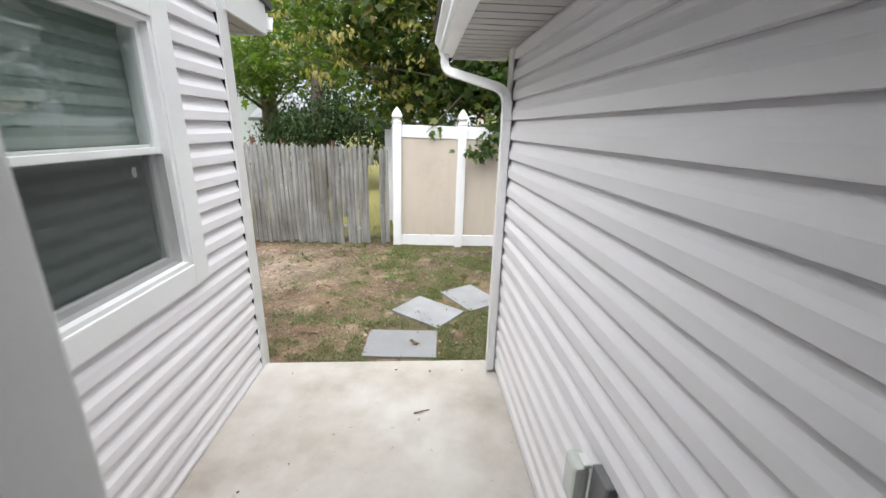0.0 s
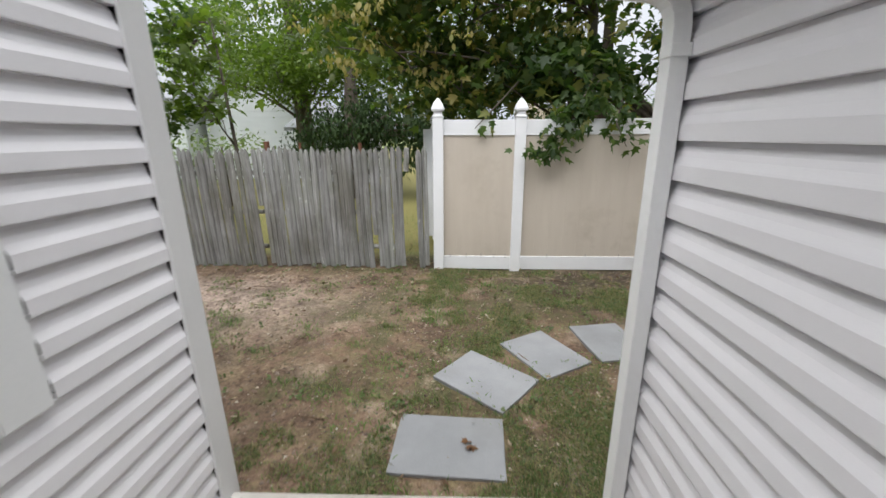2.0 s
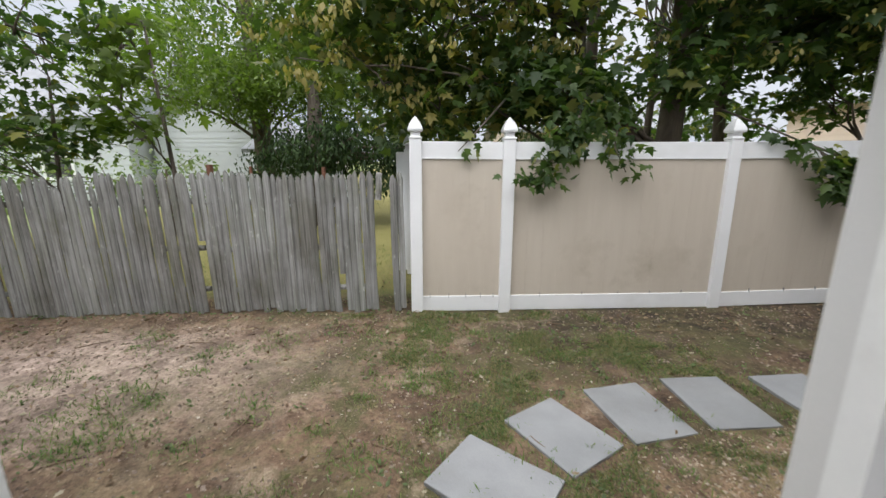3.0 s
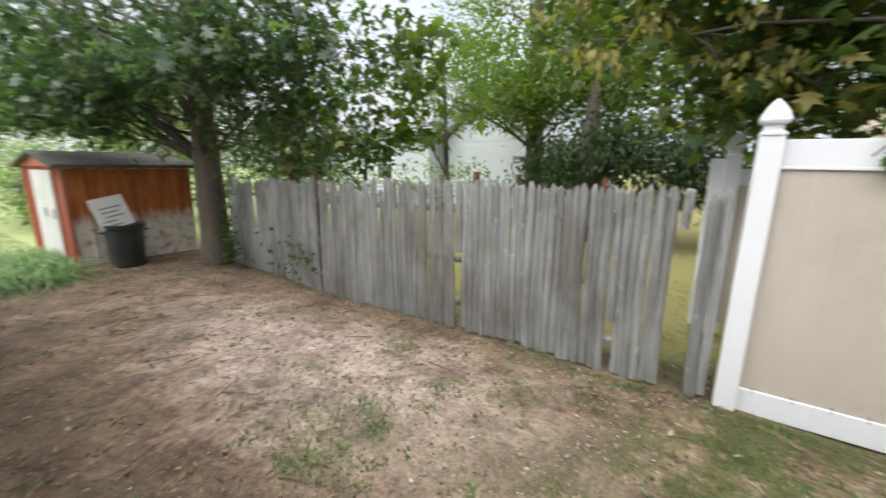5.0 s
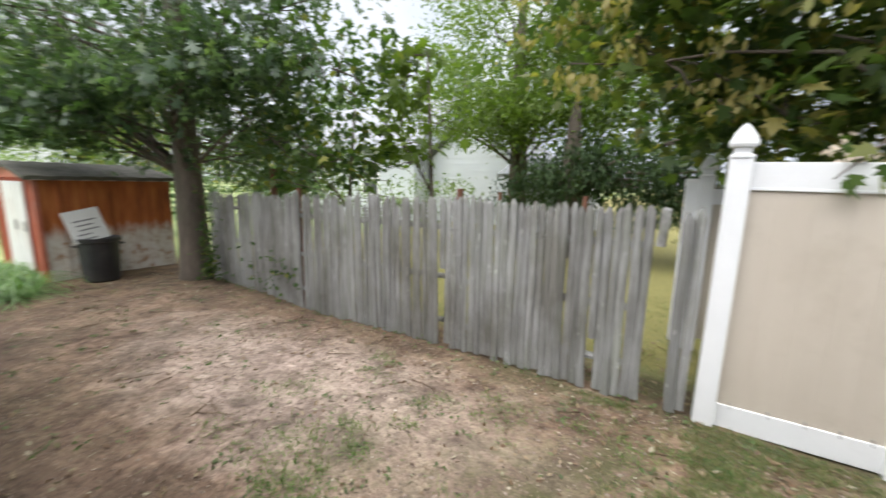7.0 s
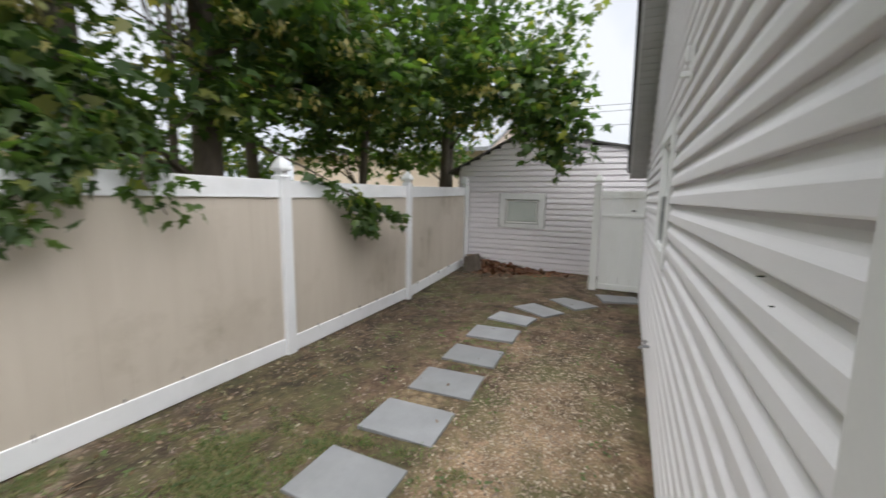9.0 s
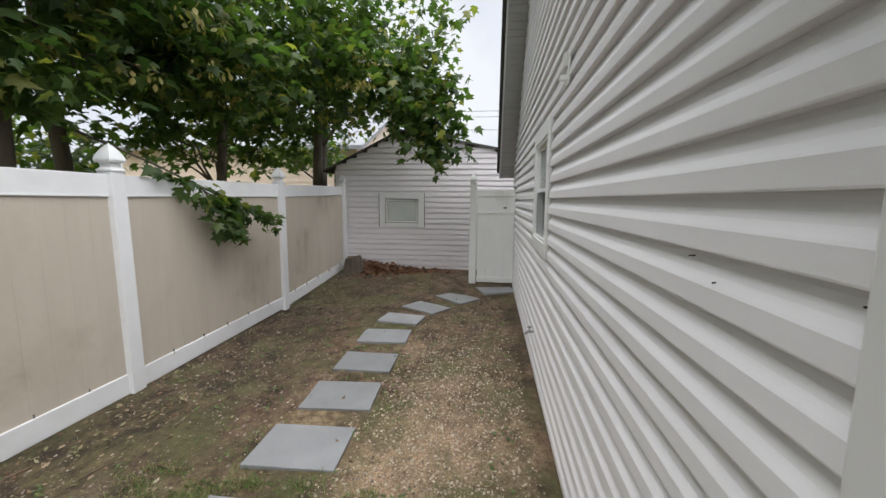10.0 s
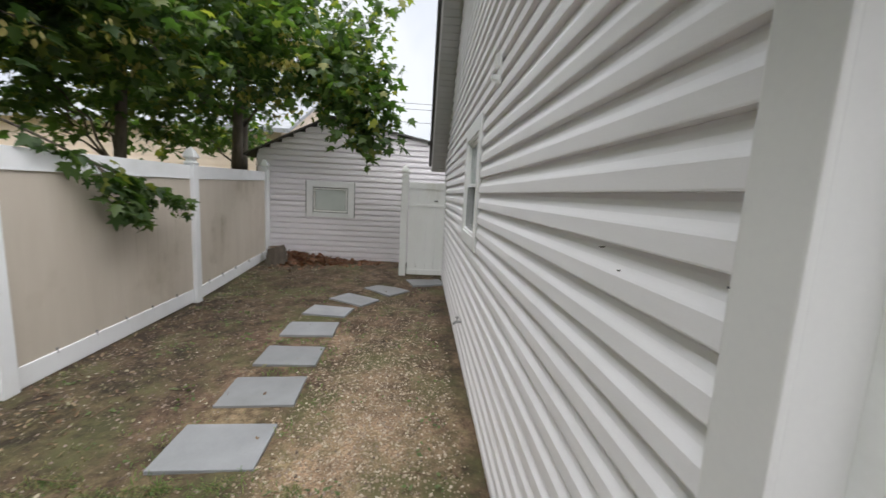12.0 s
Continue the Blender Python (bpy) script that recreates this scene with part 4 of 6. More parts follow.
def rake(name, x0, z0, x1, z1):
    """Soffit and fascia under a sloping gable edge."""
    a, b = Vector((x0, 0, z0)), Vector((x1, 0, z1))
    L = (b - a).length
    t = (b - a) / L
    yw = lambda x: 2.578 - 0.0113 * (x - 0.581)
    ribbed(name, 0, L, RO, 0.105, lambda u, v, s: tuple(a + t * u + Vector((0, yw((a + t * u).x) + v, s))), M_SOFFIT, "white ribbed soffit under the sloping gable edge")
    n = Vector((-t.z, 0, t.x))
    if n.z < 0:
        n = -n
    vs = []
    for u in (0, L):
        p = a + t * u
        y = yw(p.x) + RO
        for dy, h in ((0, -0.02), (0.022, -0.02), (0.022, 0.15), (0, 0.15)):
            vs.append(p + n * h + Vector((0, y + dy, 0)))
    tagged(mesh_object("rake_fascia", vs, [(0, 1, 5, 4), (1, 2, 6, 5), (2, 3, 7, 6), (3, 0, 4, 7), (3, 2, 1, 0), (4, 5, 6, 7)], M_POST), "", "", "", "structure")


rake("soffit_5", 8.05, EAVE_Z - 0.24, RX, RIDGE_Z + 0.0)
rake("soffit_6", 0.63, EAVE_Z + 0.09, RX, RIDGE_Z + 0.0)

# ---- stepping stones ----
def stepping_stone(cx, cy, w, d, rot):
    bm = bmesh.new()
    add_box(bm, (-w / 2, -d / 2, -0.045), (w / 2, d / 2, 0.0), None, 0.006)
    bmesh.ops.subdivide_edges(bm, edges=[e for e in bm.edges if e.calc_length() > 0.2], cuts=5, use_grid_fill=True)
    for v in bm.verts:
        k = noise.noise((v.co.x * 5 + cx * 3, v.co.y * 5 + cy, 1.0))
        v.co.x += 0.004 * k
        v.co.y += 0.004 * noise.noise((v.co.y * 6, cx, v.co.x * 6))
        v.co.z += 0.002 * noise.noise((v.co.x * 8 + cx, v.co.y * 8, 4))
    ob = part("stepping_stone", bm, M_STONE)
    ob.matrix_basis = pose(cx, cy, ground_z(cx, cy) + 0.020, noise.noise((cx, cy, 0)) * 1.2, noise.noise((cy, cx, 2)) * 1.2, rot)
    return tagged(ob, "blue-grey square flagstone laid in thin grass", "stepping stone", "stepping stones in the yard")


for s in ((-0.135, 2.997, 0.61, 0.44, -3.5), (0.107, 3.604, 0.587, 0.45, -39.5), (0.59, 3.97, 0.56, 0.44, -60), (1.17, 4.165, 0.44, 0.58, 9), (1.765, 4.217, 0.45, 0.58, 0),
          (2.475, 4.21, 0.45, 0.59, 2), (3.17, 4.195, 0.455, 0.575, 3), (3.85, 4.195, 0.44, 0.56, 1), (4.60, 4.205, 0.45, 0.575, 2), (5.28, 4.15, 0.40, 0.56, -9),
          (5.90, 3.91, 0.42, 0.62, -33), (6.48, 3.48, 0.44, 0.62, -43), (6.98, 2.82, 0.62, 0.45, -72)):
    stepping_stone(*s)

# ---- white and beige vinyl fence ----
FY = 6.075
fence = root("vinyl_fence", "white vinyl privacy fence with beige tongue-and-groove panels", "fence")
POSTS = [(-0.325, FY), (0.655, FY), (3.10, FY - 0.01), (5.66, FY - 0.01), (8.32, FY + 0.03)]


def fence_post(x, y, zb, zt, parent, lean=0.0, material=None):
    h = 0.0635
    bm = bmesh.new()
    add_box(bm, (-h, -h, zb), (h, h, zt), None, 0.006)
    p = part("post", bm, material or M_WPVC, parent)
    p.matrix_basis = pose(x, y, 0, 0, lean, 0)
    # gothic cap: collar, neck and pointed head
    rings = [(0.070, 0.0), (0.071, 0.012), (0.060, 0.022), (0.050, 0.030), (0.050, 0.066), (0.074, 0.074), (0.079, 0.090), (0.076, 0.106), (0.062, 0.140), (0.040, 0.178), (0.018, 0.206), (0.002, 0.222)]
    verts, faces = [], []
    for r, z in rings:
        for sx, sy in ((-0.94, -0.94), (-0.3, -1.0), (0.3, -1.0), (0.94, -0.94), (1, -0.3), (1, 0.3), (0.94, 0.94), (0.3, 1), (-0.3, 1), (-0.94, 0.94), (-1, 0.3), (-1, -0.3)):
            verts.append((sx * r, sy * r, z))
    k = 12
    for i in range(len(rings) - 1):
        for j in range(k):
            a, b = i * k + j, i * k + (j + 1) % k
            faces.append((a, b, b + k, a + k))
    faces.append(tuple(range((len(rings) - 1) * k, len(rings) * k)))
    cap = mesh_object("cap", verts, faces, material or M_WPVC, p)
    cap.location = (0, 0, zt)
    return p


RT = [1.725, 1.715, 1.71, 1.73, 1.79]
RB = [-0.125, -0.135, -0.15, -0.12, 0.02]
for (x, y), zt, lean in zip(POSTS, RT, (0.4, 0.2, -0.6, 0.1, 0)):
    fence_post(x, y, ground_z(x, y) - 0.05, zt + 0.025, fence, lean)
for i in range(4):
    (xa, ya), (xb, yb) = POSTS[i], POSTS[i + 1]
    a, b = xa + 0.055, xb - 0.055
    run = math.hypot(b - a, yb - ya)
    yaw = math.degrees(math.atan2(yb - ya, xb - xa))
    for top, h0, h1 in ((True, RT[i], RT[i + 1]), (False, RB[i] + 0.175, RB[i + 1] + 0.175)):
        tilt = math.degrees(math.atan2(h1 - h0, run))
        bm = bmesh.new()
        add_box(bm, (0, -0.024, -0.178), (run, 0.024, 0), None, 0.007)
        if top:
            add_box(bm, (0, -0.027, -0.178), (run, 0.027, -0.160), None, 0.004)
        r = part("rail", bm, M_WPVC, fence)
        r.matrix_basis = pose(a, ya, h0, 0, -tilt, yaw)
    n = round(run / 0.178)
    for j in range(n):
        u0, u1 = run * j / n, run * (j + 1) / n - (0.0014 if i == 0 or (i == 2 and j > 5) else 0.0005)
        zt = RT[i] + (RT[i + 1] - RT[i]) * (u0 / run) - 0.15
        zb = RB[i] + (RB[i + 1] - RB[i]) * (u0 / run) + 0.14
        bm = bmesh.new()
        add_box(bm, (0, -0.011, zb), (u1 - u0, 0.011, zt), None, 0.001)
        add_box(bm, (u1 - u0 - 0.002, -0.0085, zb), (u1 - u0 + 0.008, 0.0085, zt))
        brd = part("board", bm, M_BEIGE, fence)
        brd.matrix_basis = pose(a + u0 * math.cos(radians(yaw)), ya + u0 * math.sin(radians(yaw)), 0, 0, 0, yaw)

    for j in range(5):
        u = run * (j + 0.5 + 0.3 * math.sin(7.0 * j + i)) / 5
        zz = RB[i] + 0.175 + (RB[i + 1] - RB[i]) * u / run
        box("locking_tab", (a + u, ya - 0.0265, zz - 0.02), (a + u + 0.005, ya - 0.010, zz + 0.028), M_GREYBOX, fence, "dark slit in the bottom rail", 0)

# scratch on the lower patio pane
bm = bmesh.new()
for a, b in (((1.325, 1.452), (1.350, 1.492)), ((1.330, 1.448), (1.338, 1.470)), ((1.322, 1.462), (1.345, 1.476))):
    add_box(bm, (a[0], -0.0435, a[1]), (b[0], -0.0430, b[1]), WL.matrix())
part("scratch", bm, M_PAPER, bpy.data.objects["window_1"], "pale scratched mark on the glass")

# neighbours' white fence behind the stockade's end
back_fence = root("vinyl_fence", "white vinyl fence end behind maple leaves", "fence")
fence_post(-0.43, 7.5, -0.1, 1.66, back_fence)
box("panel", (-0.61, 7.49, -0.05), (-0.495, 7.53, 1.645), M_WPVC, back_fence, "", 0.004)
box("rail", (-0.37, 7.48, 1.40), (1.5, 7.52, 1.55), M_WPVC, back_fence, "", 0.006)
box("panel", (-0.37, 7.49, 0.02), (1.5, 7.51, 1.40), M_BEIGE, back_fence, "beige vinyl panel", 0.004)

# gate beside the gable wall
gate = root("gate", "weathered white vinyl gate with algae stains, closed", "gate")
GX = 7.42
fence_post(GX, 3.27, -0.12, 1.80, gate, 0, M_GATE)
for z0, z1 in ((1.60, 1.72), (1.275, 1.325), (0.00, 0.10)):
    box("rail", (GX - 0.03, 2.52, z0), (GX + 0.03, 3.195, z1), M_GATE, gate, "", 0.006)
for j in range(4):
    y0 = 2.53 + 0.165 * j
    box("board", (GX - 0.012, y0, 0.08), (GX + 0.012, y0 + 0.162, 1.62), M_GATE, gate, "", 0.003)
box("stile", (GX - 0.03, 2.50, 0.0), (GX + 0.03, 2.53, 1.72), M_GATE, gate, "", 0.004)
bm = bmesh.new()
add_box(bm, (GX - 0.05, 2.66, 1.38), (GX - 0.03, 2.72, 1.40), None, 0.003)
part("latch", bm, M_BLACKP, gate, "small dark latch")

# ---- stockade fence ----
stockade = root("stockade_fence", "silver-grey weathered wooden stockade picket fence, leaning and gapped", "fence")


def picket_mesh(seed, w, h):
    """A split half-round picket with a hewn point and an uneven face."""
    rng = random.Random(seed)
    verts, faces = [], []
    prof = [(-0.5, 0.0), (-0.46, 0.20), (-0.28, 0.34), (0.05 + rng.uniform(-0.12, 0.12), 0.38), (0.30, 0.33), (0.47, 0.18), (0.5, 0.0)]
    levels = [0, 0.12, 0.35, 0.6, 0.82, 0.945, 0.968, 0.988, 1.0]
    for i, l in enumerate(levels):
        nar = 1.0 if l < 0.95 else (0.84 if l < 0.975 else (0.52 if l < 0.99 else 0.16))
        dx, dy = rng.uniform(-0.004, 0.004), rng.uniform(-0.003, 0.003)
        zz = h * l + (rng.uniform(-0.015, 0.012) if i == 0 else 0)
        for a, b in prof:
            verts.append((a * w * nar + dx + rng.uniform(-0.002, 0.002), -b * w * (nar * 0.6 + 0.4) * 0.8 + dy, zz))
    k = len(prof)
    for i in range(len(levels) - 1):
        for j in range(k):
            a, b = i * k + j, i * k + (j + 1) % k
            faces.append((a, b, b + k, a + k))
    faces.append(tuple(range((len(levels) - 1) * k, len(levels) * k)))
    me = bpy.data.meshes.new("picket")
    me.from_pydata(verts, [], faces)
    me.materials.append(M_PICKET)
    return me


picks = [picket_mesh(i, w, 1.5) for i, w in enumerate((0.068, 0.064, 0.072, 0.066, 0.070, 0.063, 0.074, 0.065))]
rng = random.Random(11)


def fence_y(x):
    return 6.065 + 0.012 * math.sin(x * 2.1) + 0.20 * smooth(-4.4, -7.0, x)


x = -0.475
missing = [(-0.79, -0.60), (-4.02, -3.985), (-4.72, -4.68), (-5.35, -5.29), (-5.98, -5.92)]
while x > -7.15:
    if any(a < x < b for a, b in missing):
        x -= 0.02
        continue
    if x > -0.64:
        lean = -0.7
    elif x > -2.54:
        lean = 0.35 * noise.noise((x * 2.0, 1, 1)) - 0.5
    elif x > -4.0:
        lean = -0.8 + 0.6 * noise.noise((x * 2.0, 4, 1))
    else:
        lean = 0.8 * noise.noise((x * 2.0, 2, 1))
    p = new("picket", rng.choice(picks))
    p.parent = stockade
    top = 1.415 + 0.012 * math.sin(x * 5) - 0.08 * smooth(-3.5, -7.0, x) + rng.uniform(-0.028, 0.022)
    if -6.5 < x < -2.6 and rng.random() < 0.2:
        top -= rng.uniform(0.03, 0.12)
    zb = ground_z(x, fence_y(x)) + (rng.uniform(0.01, 0.055) if x > -2.6 else rng.uniform(0.0, 0.03))
    if -1.16 < x < -1.11:
        zb += 0.42
    elif -2.61 < x < -2.535:
        zb += 0.80
    p.matrix_basis = pose(x, fence_y(x) + rng.uniform(-0.008, 0.008), zb, rng.uniform(-1, 1), lean + rng.uniform(-0.35, 0.35), rng.uniform(-6, 6)) @ Matrix.Diagonal((rng.uniform(0.92, 1.05), 1, (top - zb) / 1.5, 1))
    x -= 0.0655 + rng.uniform(-0.004, 0.005)
stub = new("picket", picks[3])
stub.parent = stockade
stub.matrix_basis = pose(-0.715, fence_y(-0.7), 1.13, 0, 4.0, 3) @ Matrix.Diagonal((1, 1, 0.19, 1))
for xa, xb in ((-0.45, -2.55), (-2.58, -4.9), (-4.86, -7.15)):
    for z in (0.16, 0.62, 1.12):
        if z < 1 and xa > -0.5:
            xa = -0.77
        verts, faces = tube([(xa, fence_y(xa) + 0.035, z + 0.01), ((xa + xb) / 2, fence_y((xa + xb) / 2) + 0.035, z), (xb, fence_y(xb) + 0.035, z - 0.015)], [0.030, 0.033, 0.028], 7)
        mesh_object("rail", verts, faces, M_PICKET, stockade)
for px, hgt, r in ((-2.48, 1.50, 0.034), (-1.30, 1.47, 0.022), (-2.06, 1.48, 0.016), (-4.9, 1.45, 0.04), (-5.5, 1.70, 0.045)):
    verts, faces = tube([(px, fence_y(px) + 0.12, -0.2), (px + 0.01, fence_y(px) + 0.12, hgt)], [r, r * 0.95], 8)
    mesh_object("fence_post", verts, faces, M_RUSTPOST, stockade, "rusty post behind the pickets")


# ---- garage ----
garage = root("garage", "grey lap-sided garage with low gable and small window", "garage")
GXW = 8.5
GA = Plane((GXW, 2.2), (GXW, 6.35))
GA.n = Vector((-1, 0, 0))
peak_u, peak_z, left_z, right_z = 2.66, 2.93, 2.20, 2.45
bm = bmesh.new()
outline = [(0, -0.25), (4.15, -0.25), (4.15, left_z), (peak_u, peak_z), (0, right_z)]
hole = (2.30, 3.02, 1.03, 1.53)
f = [bm.verts.new(GA.at(u, -0.014, z)) for u, z in outline]
r = [bm.verts.new(GA.at(u, -2.8, z)) for u, z in outline]
bm.faces.new(f)
bm.faces.new(r[::-1])
for i in range(5):
    bm.faces.new((f[i], f[(i + 1) % 5], r[(i + 1) % 5], r[i]))
gwall = part("wall", bm, M_SHEATH, garage)


def garage_ends(z):
    a, b = 0.0, 4.15
    if z > right_z:
        a = (z - right_z) / (peak_z - right_z) * peak_u
    if z > left_z:
        b = 4.15 - (z - left_z) / (peak_z - left_z) * (4.15 - peak_u)
    return a, b


siding(gwall, GA, 0.0, 4.12, 0.0, peak_z - 0.03, 0.0, [(2.16, 3.14, 0.93, 1.67)], garage_ends, M_GARAGE, 1.0, FLAT)
gw = root("window", "small white peeling wooden window")
gw.parent = garage
for lo, hi in (((2.16, -0.02, 0.93), (2.29, 0.03, 1.67)), ((3.01, -0.02, 0.93), (3.14, 0.03, 1.67)), ((2.29, -0.02, 1.54), (3.01, 0.03, 1.67)), ((2.29, -0.02, 0.93), (3.01, 0.035, 1.02))):
    box("casing", lo, hi, M_TRIM, gw, "", 0.006, GA.matrix())
for lo, hi in (((2.303, -0.004, 1.033), (2.335, 0.012, 1.527)), ((2.965, -0.004, 1.033), (2.997, 0.012, 1.527)), ((2.335, -0.004, 1.495), (2.965, 0.012, 1.527)), ((2.335, -0.004, 1.033), (2.965, 0.012, 1.07))):
    box("sash", lo, hi, M_GATE, gw, "", 0.003, GA.matrix())
box("pane", (2.343, -0.003, 1.076), (2.957, 0.001, 1.488), M_FROST, gw, "pale frosted pane", 0, GA.matrix())
for nm, ua, za, ub, zb in (("roof", 4.38, left_z - 0.10, peak_u, peak_z + 0.02), ("roof", -0.3, right_z - 0.06, peak_u, peak_z + 0.02)):
    vs = []
    for d in (0.07, -2.9):
        for u, z in ((ua, za), (ub, zb), (ub, zb + 0.04), (ua, za + 0.04)):
            vs.append(GA.at(u, d, z))
    mesh_object(nm, vs, [(0, 1, 2, 3), (7, 6, 5, 4), (0, 4, 5, 1), (1, 5, 6, 2), (2, 6, 7, 3), (3, 7, 4, 0)], M_ROOF, garage, "dark shingle roof")

# ---- shed ----
shed = root("garden_shed", "rusted orange steel garden shed with chalky white door", "shed")
SX, SY0, SY1, SD = -8.85, 4.62, 6.42, 2.5
SH = 1.52


def corrugated(a, b, z0, z1, out, step=0.30, deep=0.018):
    """A steel sheet with folded ribs from a to b."""
    A, B = Vector((*a, 0)), Vector((*b, 0))
    L = (B - A).length
    t = (B - A) / L
    o = Vector((*out, 0))
    line = []
    n = max(1, round(L / step))
    for i in range(n):
        s = L * i / n
        w = L / n
        line += [(s, 0), (s + w * 0.80, 0), (s + w * 0.84, deep), (s + w * 0.94, deep), (s + w * 0.98, 0)]
    line.append((L, 0))
    verts, faces = [], []
    for s, d in line:
        p = A + t * s + o * d
        verts += [(p.x, p.y, z0), (p.x, p.y, z1)]
    for k in range(0, len(verts) - 2, 2):
        faces.append((k, k + 2, k + 3, k + 1))
    return verts, faces


for nm, a, b, o, mt in (("wall", (SX, SY0), (SX, SY1), (1, 0), M_SHED), ("wall", (SX - SD, SY0), (SX - SD, SY1), (-1, 0), M_SHED), ("wall", (SX - SD, SY1), (SX, SY1), (0, 1), M_SHED),
                        ("wall", (SX - SD, SY0), (SX, SY0), (0, -1), M_SHEDRED)):
    vf = corrugated(a, b, -0.12, SH, o, 0.30 if mt is M_SHED else 0.12)
    mesh_object("wall", *vf, mt, shed)
for i, (xa, xb) in enumerate(((SX - 1.62, SX - 0.9), (SX - 0.88, SX - 0.42))):
    d = box("door", (xa, SY0 - 0.045, -0.05), (xb, SY0 - 0.02, SH - 0.08), M_SHEDWHITE, shed, "chalky white sliding door", 0.004)
    box("handle", (xb - 0.12, SY0 - 0.06, 0.66), (xb - 0.09, SY0 - 0.04, 0.82), M_BLACKP, d, "dark handle", 0.003)
ridge = (SX - SD / 2, SH + 0.24)
for nm, x0 in (("roof", SX + 0.10), ("roof", SX - SD - 0.10)):
    n = 14
    verts, faces = [], []
    for i in range(n + 1):
        y = SY0 - 0.12 + (SY1 - SY0 + 0.24) * i / n
        h = 0.012 * (i % 2)
        verts += [(x0, y, SH + 0.01 + h), (ridge[0], y, ridge[1] + h), (x0, y, SH - 0.05 + h), (ridge[0], y, ridge[1] - 0.04 + h)]
    for i in range(n):
        k = 4 * i
        faces += [(k, k + 4, k + 5, k + 1), (k + 2, k + 3, k + 7, k + 6), (k, k + 2, k + 6, k + 4)]
    faces += [(0, 1, 3, 2), (4 * n, 4 * n + 2, 4 * n + 3, 4 * n + 1)]
    mesh_object("roof", verts, faces, M_SHEDROOF, shed, "mossy dark roof sheet")
verts = [(SX, SY0, SH - 0.02), (SX - SD, SY0, SH - 0.02), (ridge[0], SY0, ridge[1] - 0.03), (SX, SY0 - 0.02, SH - 0.02), (SX - SD, SY0 - 0.02, SH - 0.02), (ridge[0], SY0 - 0.02, ridge[1] - 0.03)]
mesh_object("gable_panel", verts, [(0, 1, 2), (5, 4, 3), (0, 3, 4, 1), (1, 4, 5, 2), (2, 5, 3, 0)], M_SHEDRED, shed)
box("trim", (SX - 0.03, SY0 - 0.03, -0.12), (SX + 0.035, SY0 + 0.03, SH), M_SHEDRED, shed, "faded red corner trim", 0.004)
box("trim", (SX + 0.0, SY0 - 0.05, SH - 0.05), (SX + 0.05, SY1 + 0.05, SH + 0.015), M_SHEDWHITE, shed, "pale eave trim", 0.004)

# ---- rubbish bin and board ----
can = root("trash_can", "black plastic trash can standing against the shed", "trash can", at=(-8.38, 5.15, ground_z(-8.38, 5.15)))
rings = [(0.195, 0.0), (0.205, 0.02), (0.232, 0.50), (0.236, 0.52), (0.258, 0.525), (0.262, 0.57), (0.245, 0.575), (0.226, 0.55), (0.19, 0.06), (0.0, 0.05)]
verts, faces, k = [], [], 20
for rr, z in rings:
    for j in range(k):
        w = 2 * math.pi * j / k
        f2 = 1.0 + (0.012 if j % 2 and 0.01 < z < 0.5 else 0)
        verts.append((rr * f2 * math.cos(w), rr * f2 * math.sin(w), z))
for i in range(len(rings) - 1):
    for j in range(k):
        a, b = i * k + j, i * k + (j + 1) % k
        faces.append((a, b, b + k, a + k))
faces.append(tuple(range(k - 1, -1, -1)))
verts = [(x * 1.12, y * 1.12, z * 1.2) for x, y, z in verts]
mesh_object("bin_body", verts, faces, M_BLACKP, can)
for s in (-1, 1):
    verts, faces = tube([(0.05, s * 0.265, 0.56), (0.06, s * 0.31, 0.57), (-0.06, s * 0.31, 0.57), (-0.05, s * 0.265, 0.56)], [0.012] * 4, 6)
    mesh_object("handle", verts, faces, M_BLACKP, can)
board = root("sign_board", "white printed board propped upright in the trash can", "board", at=(-8.28, 5.13, 0.45))
board.rotation_euler = Euler((radians(11), radians(-14), radians(4)))
box("panel", (-0.006, -0.26, 0.13), (0.006, 0.20, 0.62), M_PAPER, board, "", 0.002)
for i in range(5):
    z = 0.44 - 0.07 * i
    a = -0.18 + 0.02 * (i % 3)
    box("print_bar", (0.0065, a, z), (0.0085, a + (0.30, 0.22, 0.26, 0.17, 0.2)[i], z + 0.022), M_INK, board, "", 0)

# ---- small fittings ----
box_ob = root("outlet_box", "grey weatherproof outlet box with clear plastic cover", "outlet box")
pm = WR.matrix()
uu = 2.53 - 0.93
box("back_box", (uu + 0.02, 0.012, 0.58), (uu + 0.11, 0.050, 0.715), M_GREYBOX, box_ob, "", 0.005, pm)
box("cover", (uu - 0.065, 0.051, 0.54), (uu + 0.022, 0.100, 0.695), M_FROST, box_ob, "clear bubble cover", 0.016, pm)
box("hinge", (uu - 0.03, 0.050, 0.696), (uu + 0.02, 0.075, 0.708), M_TRIM, box_ob, "white hinge", 0.002, pm)

fx = root("light_fitting", "small white wall fitting high on the gable", "wall fitting")
pm = BR.matrix()
uf = 7.75 - 2.61
box("plate", (uf - 0.05, 0.014, 2.19), (uf + 0.05, 0.026, 2.39), M_TRIM, fx, "", 0.004, pm)
box("hook", (uf - 0.02, 0.026, 2.22), (uf + 0.02, 0.07, 2.25), M_TRIM, fx, "", 0.004, pm)
box("cover", (uf - 0.035, 0.026, 2.29), (uf + 0.035, 0.05, 2.37), M_POST, fx, "", 0.006, pm)

tap = root("spigot", "short galvanised garden tap low on the siding", "spigot")
us = 7.75 - 3.78
a, b, c = BR.at(us, 0.01, 0.31), BR.at(us, 0.07, 0.31), BR.at(us, 0.10, 0.285)
mesh_object("pipe", *tube([a, b, c], [0.013, 0.014, 0.012], 8), M_METAL, tap)
